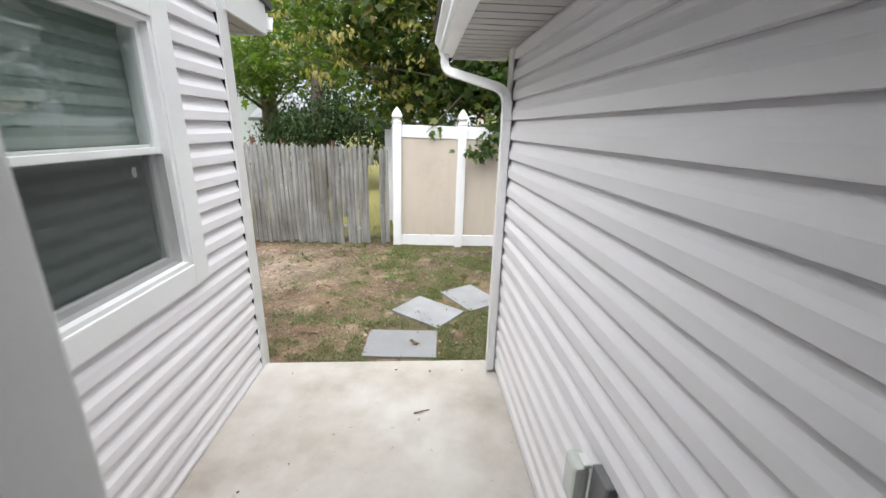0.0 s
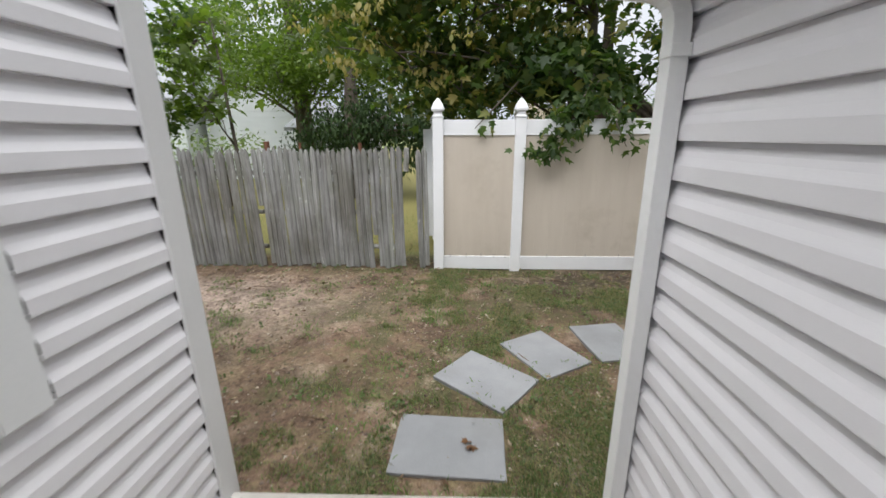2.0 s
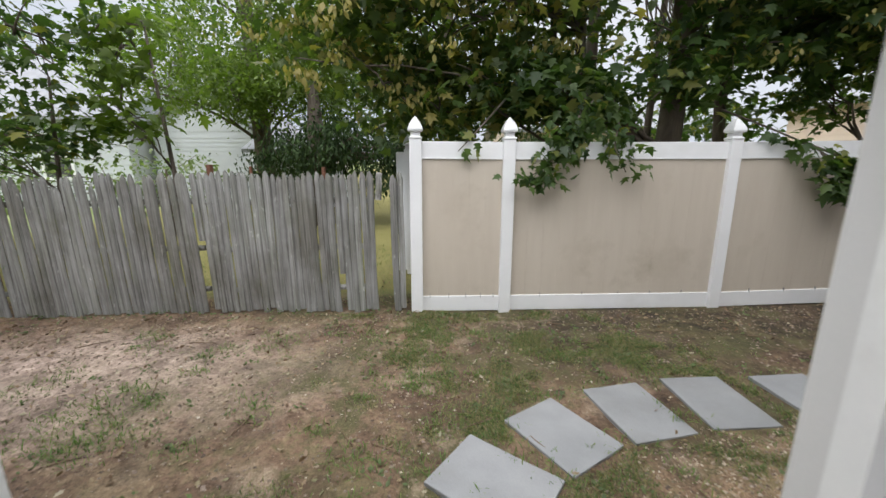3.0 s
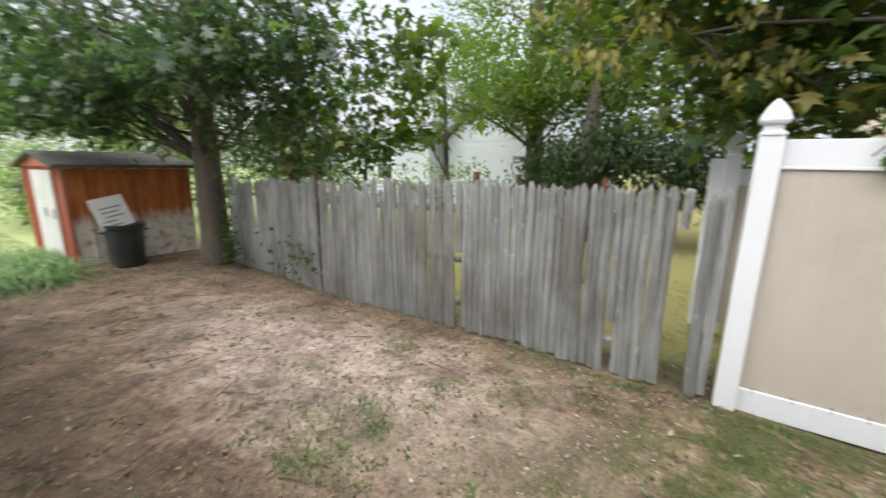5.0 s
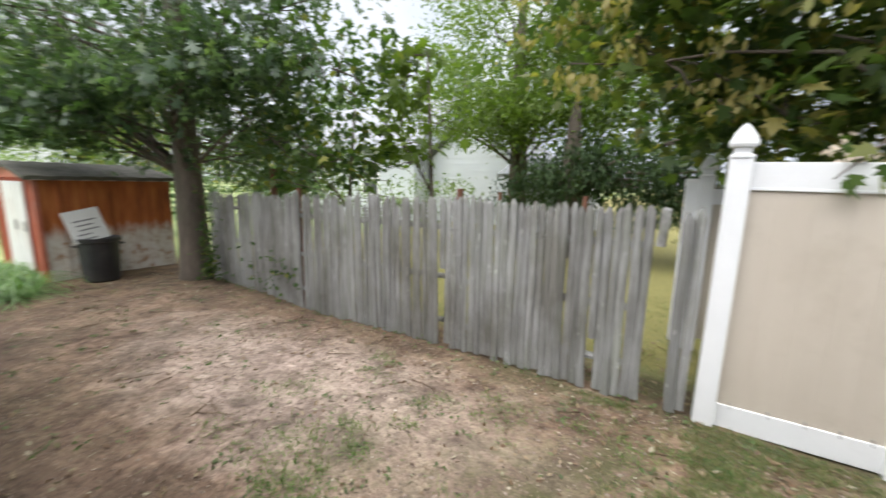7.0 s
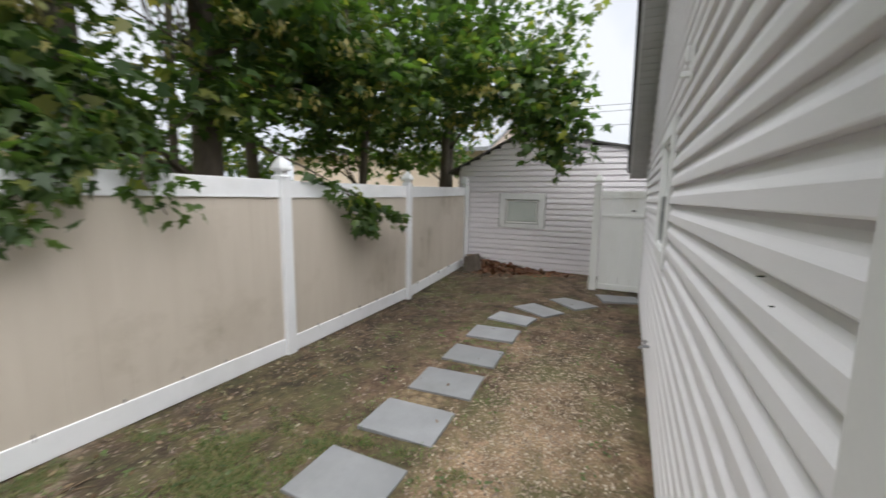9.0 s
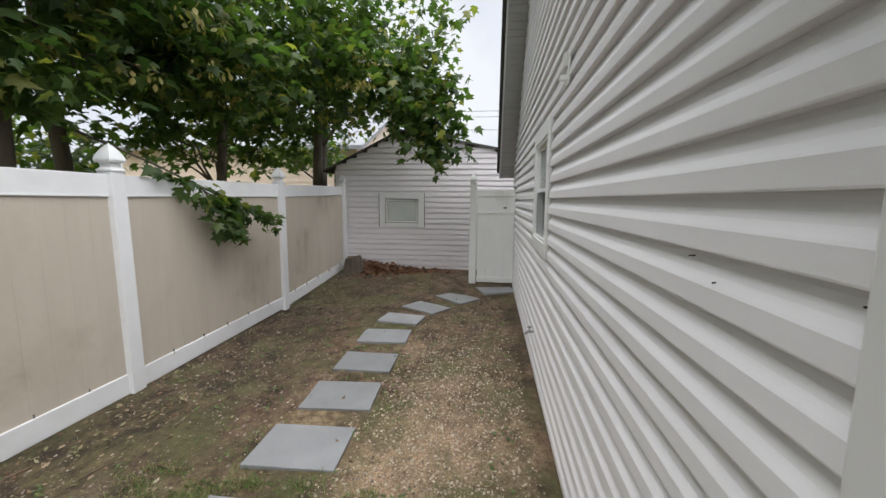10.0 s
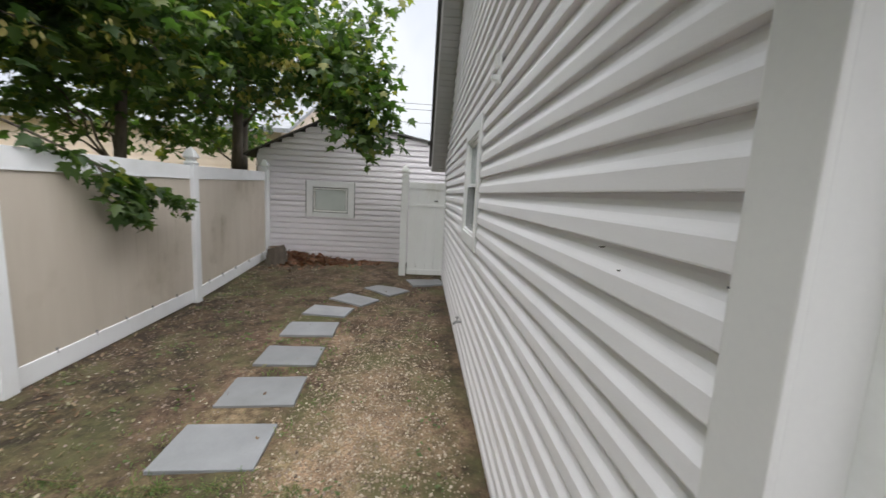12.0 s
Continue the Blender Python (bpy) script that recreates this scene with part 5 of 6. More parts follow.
mesh_object("wheel", *tube([BR.at(us, 0.06, 0.31), BR.at(us, 0.06, 0.345), BR.at(us, 0.06, 0.352), BR.at(us, 0.06, 0.360)], [0.005, 0.006, 0.024, 0.022], 10), M_METAL, tap)

# ---- leaves ----
MAPLE = [(0, 0), (0.16, -0.04), (0.42, 0.10), (0.24, 0.24), (0.52, 0.50), (0.20, 0.50), (0.14, 0.66), (0, 1.0), (-0.14, 0.66), (-0.20, 0.50), (-0.52, 0.50), (-0.24, 0.24), (-0.42, 0.10), (-0.16, -0.04)]
PIN_OAK = [(0, 0), (0.03, 0.20), (0.24, 0.14), (0.10, 0.27), (0.06, 0.36), (0.36, 0.46), (0.30, 0.54), (0.07, 0.52), (0.06, 0.64), (0.30, 0.84), (0.10, 0.78), (0, 1.0), (-0.10, 0.78), (-0.30, 0.82), (-0.06, 0.62), (-0.07, 0.50), (-0.31, 0.52), (-0.36, 0.44), (-0.06, 0.34), (-0.10, 0.25), (-0.24, 0.12), (-0.03, 0.18)]
OAK = [(0, 0), (0.10, 0.2), (0.26, 0.28), (0.12, 0.42), (0.30, 0.58), (0.12, 0.68), (0.10, 0.85), (0, 1.0), (-0.12, 0.82), (-0.12, 0.66), (-0.30, 0.55), (-0.12, 0.40), (-0.26, 0.26), (-0.10, 0.18)]
OVAL = [(0, 0), (0.24, 0.3), (0.26, 0.6), (0, 1.0), (-0.26, 0.6), (-0.24, 0.3)]
SPEAR = [(0, 0), (0.16, 0.35), (0, 1.0), (-0.16, 0.35)]


def leaf_mesh(name, pts, size, outline, material, parent=None, droop=0.5, seed=0, label=""):
    """Many single leaves at pts, each folded a little along its rib, hanging at its own angle."""
    g = np.random.default_rng(seed)
    n, k = len(pts), len(outline)
    pts = np.asarray(pts, float)
    shape = np.array([(0, 0.38, 0.0)] + [(x, y, -0.18 * abs(x) - 0.10 * y * y) for x, y in outline])
    yaw = g.uniform(0, 2 * np.pi, n)
    tilt = g.normal(-droop, 0.45, n)
    roll = g.normal(0, 0.5, n)
    s = size * g.uniform(0.6, 1.25, n)
    P = shape[None] * s[:, None, None]
    cr, sr = np.cos(roll)[:, None], np.sin(roll)[:, None]
    x, y, z = P[..., 0] * cr + P[..., 2] * sr, P[..., 1], -P[..., 0] * sr + P[..., 2] * cr
    ct, st = np.cos(tilt)[:, None], np.sin(tilt)[:, None]
    y, z = y * ct - z * st, y * st + z * ct
    cy, sy = np.cos(yaw)[:, None], np.sin(yaw)[:, None]
    V = np.stack([x * cy - y * sy, x * sy + y * cy, z], -1) + pts[:, None]
    m = k + 1
    tri = np.array([(0, 1 + j, 1 + (j + 1) % k) for j in range(k)])
    F = (tri[None] + (np.arange(n) * m)[:, None, None]).reshape(-1, 3)
    me = bpy.data.meshes.new(name)
    me.vertices.add(n * m)
    me.vertices.foreach_set("co", V.reshape(-1).astype(np.float32))
    me.loops.add(len(F) * 3)
    me.loops.foreach_set("vertex_index", F.reshape(-1).astype(np.int32))
    me.polygons.add(len(F))
    me.polygons.foreach_set("loop_start", (np.arange(len(F)) * 3).astype(np.int32))
    me.materials.append(material)
    me.update(calc_edges=True)
    ob = new(name, me)
    if parent:
        ob.parent = parent
    return tagged(ob, label, "", "", "stuff")


def crown_points(blobs, seed, clump=14, spread=0.28, hollow=0.35):
    """Leaf places in clumps inside ellipsoids (x, y, z, rx, ry, rz, clumps), and the clumps' centres."""
    g = np.random.default_rng(seed)
    pts, hubs = [], []
    for bx, by, bz, rx, ry, rz, n in blobs:
        v = g.normal(size=(n, 3))
        v /= np.linalg.norm(v, axis=1)[:, None]
        rad = g.uniform(hollow ** 3, 1, n) ** (1 / 3)
        c = v * rad[:, None] * np.array([rx, ry, rz]) + np.array([bx, by, bz])
        keep = np.array([noise.noise(Vector(q) * 0.75 + Vector((seed, 0, 0))) > -0.22 for q in c])
        c = c[keep]
        hubs.append(c)
        m = g.integers(clump // 2, clump * 3 // 2, len(c))
        idx = np.repeat(np.arange(len(c)), m)
        off = g.normal(size=(len(idx), 3)) * np.array([spread, spread, spread * 0.42])
        pts.append(c[idx] + off)
    return np.concatenate(pts), np.concatenate(hubs)


def limb(a, b, r0, r1, seed, sag=0.15, n=6):
    """A bent tapered limb from a to b."""
    g = random.Random(seed)
    A, B = Vector(a), Vector(b)
    pts = []
    for i in range(n + 1):
        t = i / n
        p = A.lerp(B, t)
        k = math.sin(math.pi * t) * (B - A).length
        pts.append(p + Vector((g.uniform(-0.05, 0.05) * k, g.uniform(-0.05, 0.05) * k, sag * k * 0.6 + g.uniform(-0.03, 0.03) * k)))
    return tube(pts, [r0 + (r1 - r0) * i / n for i in range(n + 1)], 7)


def drooping_branch(t, path, n, seed, spread=0.09, size=0.12, outline=None, material=None, thick=0.014):
    """A thin branch with leaves in clumps along it, hung on the tree t."""
    g = np.random.default_rng(seed)
    P = [Vector(p) for p in path]
    mesh_object("branch", *tube(P, [thick - (thick - 0.004) * i / (len(P) - 1) for i in range(len(P))], 6), M_BARK, t, smooth=True)
    pts = []
    for i in range(n):
        f = g.uniform(0.12, 1.0) * (len(P) - 1)
        k = min(int(f), len(P) - 2)
        c = P[k].lerp(P[k + 1], f - k)
        pts.append((c.x + g.normal() * spread * 1.3, c.y - abs(g.normal()) * spread * 0.5, c.z - abs(g.normal()) * spread * 0.8 + 0.02))
    leaf_mesh("leaf_spray", pts, size, outline or MAPLE, material or M_MAPLE, t, 0.75, seed)


def tree(label, trunk, radii, blobs, seed, size, outline, material, limbs=16, twigs=60, clump=14, spread=0.28, category="tree", droop=0.5, floor=None, hollow=0.35, stout=0.05):
    """A tree: tapered trunk with limbs and twigs, and a crown of single leaves in clumps."""
    t = root("tree", label, category, at=(0, 0, 0))
    pts, hubs = crown_points(blobs, seed, clump, spread, hollow)
    if floor is not None:
        pts, hubs = pts[floor(pts)], hubs[floor(hubs)]
    g = random.Random(seed)
    wood = Join()
    path = [Vector(p) for p in trunk]
    wood.add(tube(path, radii, 12))
    order = list(range(len(hubs)))
    g.shuffle(order)
    tips = []
    for i in order[:limbs]:
        h = Vector(hubs[i])
        j = min(range(1, len(path)), key=lambda q: abs(path[q].z - (h.z - 0.35 * (h - path[q]).length)))
        s = path[j]
        wood.add(limb(s, h, min(stout, radii[j] * 0.3), 0.007, seed * 91 + i))
        tips.append((s, h))
    for i in order[limbs:limbs + twigs]:
        h = Vector(hubs[i])
        if not tips:
            break
        s, e = min(tips, key=lambda q: min(((q[0].lerp(q[1], f)) - h).length for f in (0.5, 0.8)))
        wood.add(limb(s.lerp(e, g.uniform(0.45, 0.9)), h, 0.014, 0.004, seed * 7 + i, 0.05, 4))
    wood.made("trunk", M_BARK, t, smooth=True)
    leaf_mesh("crown", pts, size, outline, material, t, droop, seed)
    return t


def two_stems(label, foot, tops, r, blobs, seed, material, **kw):
    """A tree whose trunk forks low down."""
    a, b = Vector(tops[0][0]), Vector(tops[0][1])
    t = tree(label, [foot, a, a.lerp(b, 0.35), a.lerp(b, 0.7), b], [r, r * 0.8, r * 0.65, r * 0.5, r * 0.3], blobs, seed, 0.165, MAPLE, material, **kw)
    for i, (a, b) in enumerate(tops[1:]):
        mesh_object("stem", *tube([Vector(foot) + Vector((0, 0, 0.5)), a, b], [r * 0.75, r * 0.65, r * 0.3], 10), M_BARK, t, smooth=True)
    return t


def off_house(p):
    """Keeps leaves clear of the camera's path and the roofs."""
    return ~((p[:, 1] < 5.3) & (p[:, 0] < 5.6)) & (p[:, 1] > 3.2) & ~((p[:, 1] < 6.2) & (p[:, 2] < 1.15))


# maples behind the vinyl fence
tree("maple with yellowing leaves and keys hanging over the fence", [(1.72, 6.9, -0.2), (1.72, 6.88, 1.5), (1.64, 6.85, 3.0), (1.5, 6.8, 5.0), (1.5, 6.8, 7.0)], [0.085, 0.07, 0.06, 0.05, 0.03],
     [(0.2, 6.9, 3.1, 1.7, 1.2, 1.1, 270), (-1.0, 6.5, 3.1, 1.0, 0.8, 0.7, 72), (0.6, 6.6, 4.9, 2.6, 1.6, 1.3, 190), (-1.8, 6.4, 4.4, 1.0, 1.0, 0.8, 36), (0.3, 7.4, 2.3, 1.2, 0.8, 0.7, 110)],
     3, 0.145, MAPLE, M_MAPLE_Y, 18, 70, 15, 0.26, floor=off_house)
big_maple = tree("dark maple with branches drooping over the white fence", [(2.86, 6.95, -0.2), (2.9, 6.95, 1.4), (2.98, 7.0, 3.0), (3.05, 7.1, 5.0), (3.1, 7.2, 7.5)], [0.19, 0.155, 0.14, 0.11, 0.05],
     [(1.35, 6.55, 2.35, 0.8, 0.5, 0.42, 95), (3.5, 7.7, 3.1, 1.9, 0.8, 0.7, 26),
      (3.0, 7.3, 4.6, 2.8, 2.2, 1.5, 115), (3.5, 6.7, 3.15, 1.9, 0.8, 0.6, 74), (2.9, 6.5, 2.75, 0.7, 0.5, 0.7, 40), (2.9, 6.6, 3.7, 1.0, 0.6, 0.7, 30), (2.6, 6.0, 4.0, 1.6, 0.7, 0.7, 60), (4.6, 8.2, 3.3, 2.2, 0.8, 0.7, 24)],
     5, 0.16, MAPLE, M_MAPLE, 18, 80, 14, 0.17, floor=off_house)
tree("slender maple behind the vinyl fence", [(2.25, 8.0, -0.2), (2.25, 8.0, 2.0), (2.3, 8.1, 4.0), (2.3, 8.2, 7.0)], [0.10, 0.09, 0.08, 0.05], [(2.0, 8.4, 5.2, 2.0, 1.2, 1.2, 70)], 31, 0.12, MAPLE, M_MAPLE, 8, 20, 12, 0.3)
slim_maple = tree("slim maple with a thin straight trunk", [(6.1, 7.3, -0.2), (6.12, 7.3, 1.6), (6.2, 7.25, 3.0), (6.3, 7.2, 5.5)], [0.085, 0.075, 0.065, 0.03],
     [(5.9, 7.2, 3.7, 1.9, 1.5, 1.2, 240), (5.9, 8.0, 2.9, 2.0, 0.8, 0.8, 55), (4.6, 6.9, 3.5, 1.4, 0.8, 0.8, 110), (5.2, 6.2, 3.2, 1.2, 0.7, 0.7, 70), (6.4, 7.8, 2.5, 1.6, 0.8, 0.6, 60)],
     7, 0.16, MAPLE, M_MAPLE, 14, 60, 13, 0.15, floor=off_house)
for i, (path, n) in enumerate((([(1.75, 6.5, 2.35), (1.5, 6.1, 2.05), (1.25, 5.95, 1.78), (1.05, 5.90, 1.52), (0.82, 5.88, 1.34)], 190), ([(1.6, 6.4, 2.3), (1.35, 6.0, 1.95), (1.15, 5.92, 1.80)], 120),
                               ([(1.9, 6.5, 2.3), (1.8, 6.05, 1.9), (1.72, 5.93, 1.66), (1.84, 5.88, 1.40)], 70), ([(0.7, 6.5, 2.2), (0.35, 6.1, 1.85), (0.12, 5.98, 1.62)], 9))):
    drooping_branch(big_maple, path, n, 200 + i)
for i, (path, n) in enumerate((([(3.3, 6.6, 2.1), (3.5, 6.1, 1.85), (3.8, 5.95, 1.68), (4.1, 5.9, 1.52), (4.3, 5.86, 1.26)], 70), ([(3.8, 5.95, 1.68), (4.3, 5.88, 1.50), (4.7, 5.84, 1.40), (5.0, 5.82, 1.22)], 100), ([(3.95, 5.93, 1.6), (4.15, 5.88, 1.34), (4.3, 5.86, 1.12)], 70))):
    drooping_branch(slim_maple, path, n, 220 + i, 0.085, 0.135)
forked = two_stems("forked maple overhanging the path beside the garage", (8.75, 6.85, -0.1), [((8.95, 6.85, 1.7), (9.4, 6.9, 4.5)), ((8.55, 6.75, 1.9), (8.0, 6.4, 4.6))], 0.17,
          [(8.3, 6.9, 3.9, 1.7, 1.3, 1.1, 230), (7.3, 5.4, 3.7, 1.2, 1.0, 0.8, 90), (7.0, 5.6, 5.0, 1.5, 0.9, 0.9, 60), (6.75, 4.25, 3.2, 0.7, 0.65, 0.7, 60), (6.6, 3.85, 2.6, 0.32, 0.32, 0.42, 26), (7.4, 6.6, 5.0, 2.0, 1.3, 1.0, 60), (7.2, 4.9, 4.4, 1.1, 0.8, 1.1, 65), (6.95, 4.2, 4.4, 0.8, 0.55, 0.9, 95), (6.3, 5.9, 4.6, 1.4, 0.6, 0.9, 60), (8.4, 6.2, 5.3, 1.4, 1.0, 0.9, 35), (9.8, 7.6, 3.0, 1.2, 1.2, 0.8, 80), (8.0, 7.8, 2.7, 1.2, 0.7, 0.8, 80)],
          9, M_MAPLE, limbs=10, twigs=60, clump=13, spread=0.2, floor=off_house, stout=0.028)
for i, (x, y, r, h) in enumerate(((3.55, 8.7, 0.07, 7), (4.5, 8.2, 0.10, 8), (5.2, 9.2, 0.06, 7), (1.55, 7.3, 0.05, 6), (3.25, 7.6, 0.06, 7))):
    tree("slender young maple among the trees behind", [(x, y, -0.2), (x + 0.05, y, 1.5), (x + 0.1 * (-1) ** i, y, 3.2), (x + 0.25 * (-1) ** i, y, h)], [r, r * 0.9, r * 0.8, r * 0.4], [(x, y + 0.3, 5.0, 1.2, 0.9, 1.2, 24)], 60 + i, 0.13, MAPLE, M_MAPLE_Y, 5, 10, 12, 0.3)
for i, (path, n) in enumerate((([(7.3, 5.0, 3.3), (6.85, 4.3, 2.95), (6.62, 3.95, 2.5), (6.52, 3.85, 2.08)], 85), ([(7.1, 4.6, 3.5), (6.7, 3.75, 3.1), (6.55, 3.45, 2.65)], 75), ([(7.0, 4.6, 3.0), (6.8, 4.1, 2.6), (6.75, 4.0, 2.3)], 40))):
    drooping_branch(forked, path, n, 240 + i, 0.11, 0.15)
# hanging seed keys
pts, hubs = crown_points([(-0.3, 6.3, 3.0, 1.8, 0.8, 0.9, 46), (1.2, 6.4, 3.4, 1.8, 0.6, 0.9, 30), (3.8, 6.4, 3.3, 1.8, 0.6, 0.8, 24), (7.0, 5.4, 3.3, 1.2, 1.0, 0.6, 24), (5.6, 6.5, 3.2, 1.2, 0.6, 0.7, 16)], 77, 26, 0.085)
leaf_mesh("maple_keys", pts, 0.078, OVAL, M_SEED, None, 1.2, 78, "hanging bunches of yellow maple keys")
bpy.data.objects["maple_keys"]["category"] = "seed keys"

# oak by the shed
oak = tree("spreading oak with grey trunk beside the rusted shed", [(-7.4, 6.10, -0.25), (-7.4, 6.10, 0.0), (-7.41, 6.1, 0.5), (-7.43, 6.1, 1.5), (-7.5, 6.12, 3.0), (-7.6, 6.2, 5.0), (-7.7, 6.3, 8.0)], [0.31, 0.255, 0.225, 0.20, 0.165, 0.12, 0.05],
     [(-7.4, 6.4, 3.7, 2.7, 2.1, 1.1, 150), (-7.2, 6.6, 5.4, 3.3, 2.6, 1.4, 180), (-6.3, 5.7, 2.95, 2.1, 1.3, 0.40, 120), (-8.4, 5.7, 2.75, 1.7, 1.2, 0.45, 110), (-5.0, 6.2, 4.6, 1.6, 1.5, 1.2, 40), (-8.8, 5.0, 2.45, 1.3, 1.0, 0.5, 90), (-8.4, 7.2, 2.5, 1.6, 1.2, 0.6, 70), (-5.7, 6.5, 2.75, 1.2, 0.9, 0.5, 45), (-6.3, 5.2, 3.6, 1.6, 1.3, 0.8, 45), (-9.6, 5.0, 2.6, 1.4, 0.9, 0.45, 80), (-9.4, 4.9, 3.4, 1.2, 1.0, 0.9, 120), (-8.3, 4.45, 4.3, 1.1, 0.7, 0.9, 70), (-6.9, 4.7, 4.4, 0.9, 0.7, 0.7, 40), (-10.8, 5.6, 3.9, 1.4, 1.1, 1.1, 110), (-7.8, 8.2, 2.1, 1.9, 0.9, 0.8, 110), (-4.4, 6.4, 4.3, 1.3, 1.1, 1.0, 40), (-5.2, 5.4, 5.6, 1.5, 1.3, 0.9, 50)],
     13, 0.20, PIN_OAK, M_OAK, 34, 120, 12, 0.24, hollow=0.2, stout=0.034)
for i, (path, n) in enumerate((([(-7.43, 6.1, 1.95), (-8.2, 5.7, 2.2), (-9.0, 5.2, 2.3), (-9.9, 4.8, 2.25)], 80), ([(-7.43, 6.1, 2.15), (-8.1, 5.4, 2.45), (-8.8, 4.9, 2.5), (-9.5, 4.3, 2.4)], 80), ([(-7.43, 6.1, 1.8), (-8.3, 5.9, 1.95), (-9.1, 5.5, 1.95)], 50),
                               ([(-7.43, 6.1, 1.9), (-7.0, 5.9, 2.1), (-6.7, 5.8, 2.5), (-6.2, 5.6, 2.7)], 60), ([(-7.43, 6.1, 1.75), (-6.9, 6.3, 1.85), (-6.2, 6.5, 1.95)], 40))):
    drooping_branch(oak, path, n, 260 + i, 0.16, 0.15, PIN_OAK, M_OAK, 0.030)
tree("young maple sprouting behind the stockade fence", [(-4.3, 6.5, -0.2), (-4.28, 6.5, 1.2), (-4.1, 6.45, 2.4)], [0.03, 0.025, 0.012],
     [(-4.3, 6.4, 1.85, 0.95, 0.3, 0.33, 50), (-5.3, 6.35, 1.6, 0.35, 0.2, 0.2, 10), (-4.5, 6.4, 2.9, 1.3, 0.5, 0.7, 60), (-5.6, 6.5, 2.2, 0.8, 0.4, 0.4, 36)], 17, 0.12, MAPLE, M_MAPLE, 8, 24, 9, 0.15)
tree("bright young maple in light green leaf", [(-3.2, 6.8, -0.2), (-3.2, 6.8, 1.4), (-3.25, 6.75, 3.0)], [0.03, 0.025, 0.012], [(-3.5, 6.6, 2.3, 0.40, 0.3, 0.70, 34), (-3.6, 6.8, 3.3, 0.6, 0.4, 0.6, 34)], 19, 0.15, MAPLE, M_BRIGHT, 6, 16, 9, 0.16)

# trees and shrubs in the yard behind
tree("low leafy maple shrubs behind the vinyl fence", [(5.2, 9.7, -0.2), (5.2, 9.7, 0.8), (5.2, 9.7, 1.6)], [0.05, 0.04, 0.02],
     [(5.2, 9.7, 1.9, 1.5, 0.7, 0.9, 120), (3.4, 10.2, 1.7, 1.2, 0.7, 0.8, 60)], 93, 0.15, MAPLE, M_MAPLE, 8, 20, 12, 0.24, category="shrub")
tree("broad light green tree behind the stockade fence", [(-4.9, 14.0, -0.2), (-4.9, 14, 2.0), (-5.0, 14, 5.0), (-5, 14, 8)], [0.3, 0.26, 0.18, 0.06],
     [(-5.0, 14.0, 5.6, 2.9, 2.5, 2.8, 620), (-3.4, 12.8, 3.8, 2.0, 1.4, 1.3, 300), (-5.0, 12.6, 3.2, 1.2, 1.0, 0.9, 110), (-7.2, 12.5, 3.7, 1.0, 0.8, 0.8, 80), (-6.8, 13.6, 3.6, 0.9, 1.0, 0.9, 60), (-2.0, 13.5, 6.0, 2.5, 2.0, 2.0, 200)], 21, 0.115, OVAL, M_BRIGHT, 14, 40, 32, 0.34)
tree("dark dense evergreen with low skirts", [(-2.9, 12.2, -0.2), (-2.9, 12.2, 1.5), (-2.9, 12.2, 3.4)], [0.34, 0.28, 0.1],
     [(-2.9, 12.2, 1.9, 1.1, 0.9, 0.9, 190), (-1.6, 12.0, 1.5, 1.0, 0.7, 0.9, 130), (-4.1, 12.4, 1.3, 0.7, 0.7, 0.6, 50), (-0.2, 12.6, 2.0, 1.2, 0.8, 1.4, 200), (1.5, 12.0, 1.7, 1.4, 0.8, 1.3, 200)], 23, 0.16, SPEAR, M_DARKLEAF, 10, 30, 26, 0.25, droop=0.9)
tree("tall maple wood behind the neighbouring yard", [(0.5, 13.5, -0.2), (0.5, 13.5, 3), (0.5, 13.5, 8)], [0.25, 0.2, 0.08],
     [(0.4, 13.5, 6.0, 3.2, 2.0, 2.6, 260), (-1.0, 13.0, 3.8, 1.6, 1.2, 1.0, 80)], 25, 0.17, OVAL, M_MAPLE, 12, 30, 18, 0.36)
tree("light green tree behind the shed", [(-14.0, 8.2, -0.2), (-14.0, 8.2, 1.2), (-14.0, 8.2, 3.2)], [0.10, 0.08, 0.04],
     [(-13.6, 8.0, 2.5, 2.2, 1.4, 1.5, 220), (-17.0, 9.0, 2.4, 2.4, 1.4, 1.6, 170), (-12.0, 10.0, 1.9, 1.6, 1.0, 1.2, 120)], 83, 0.13, OVAL, M_MAPLE_Y, 8, 20, 15, 0.26)
tree("mixed shrubs along the far yard line", [(-14, 12.5, -0.2), (-14, 12.5, 0.6), (-14, 12.5, 1.4)], [0.05, 0.04, 0.02],
     [(-11.5, 11.5, 1.0, 1.2, 0.8, 0.9, 80), (-14.5, 12.5, 1.2, 1.6, 0.9, 1.1, 90), (-18.5, 12.0, 1.3, 2.0, 1.0, 1.3, 100), (-22.5, 11.0, 1.4, 2.2, 1.0, 1.4, 100), (-13.0, 8.6, 1.1, 1.2, 0.8, 1.0, 80)], 39, 0.14, OVAL, M_OAK, 6, 10, 16, 0.28, category="shrub")
tree("leafy shrub row beyond the fence", [(-5.8, 10.8, -0.2), (-5.8, 10.8, 0.6), (-5.8, 10.8, 1.4)], [0.05, 0.04, 0.02], [(-6.0, 10.8, 1.1, 1.3, 0.8, 0.8, 110), (-8.6, 10.5, 1.3, 0.9, 0.7, 1.1, 70)], 27, 0.11, OVAL, M_HEDGE, 6, 10, 16, 0.24, category="shrub")
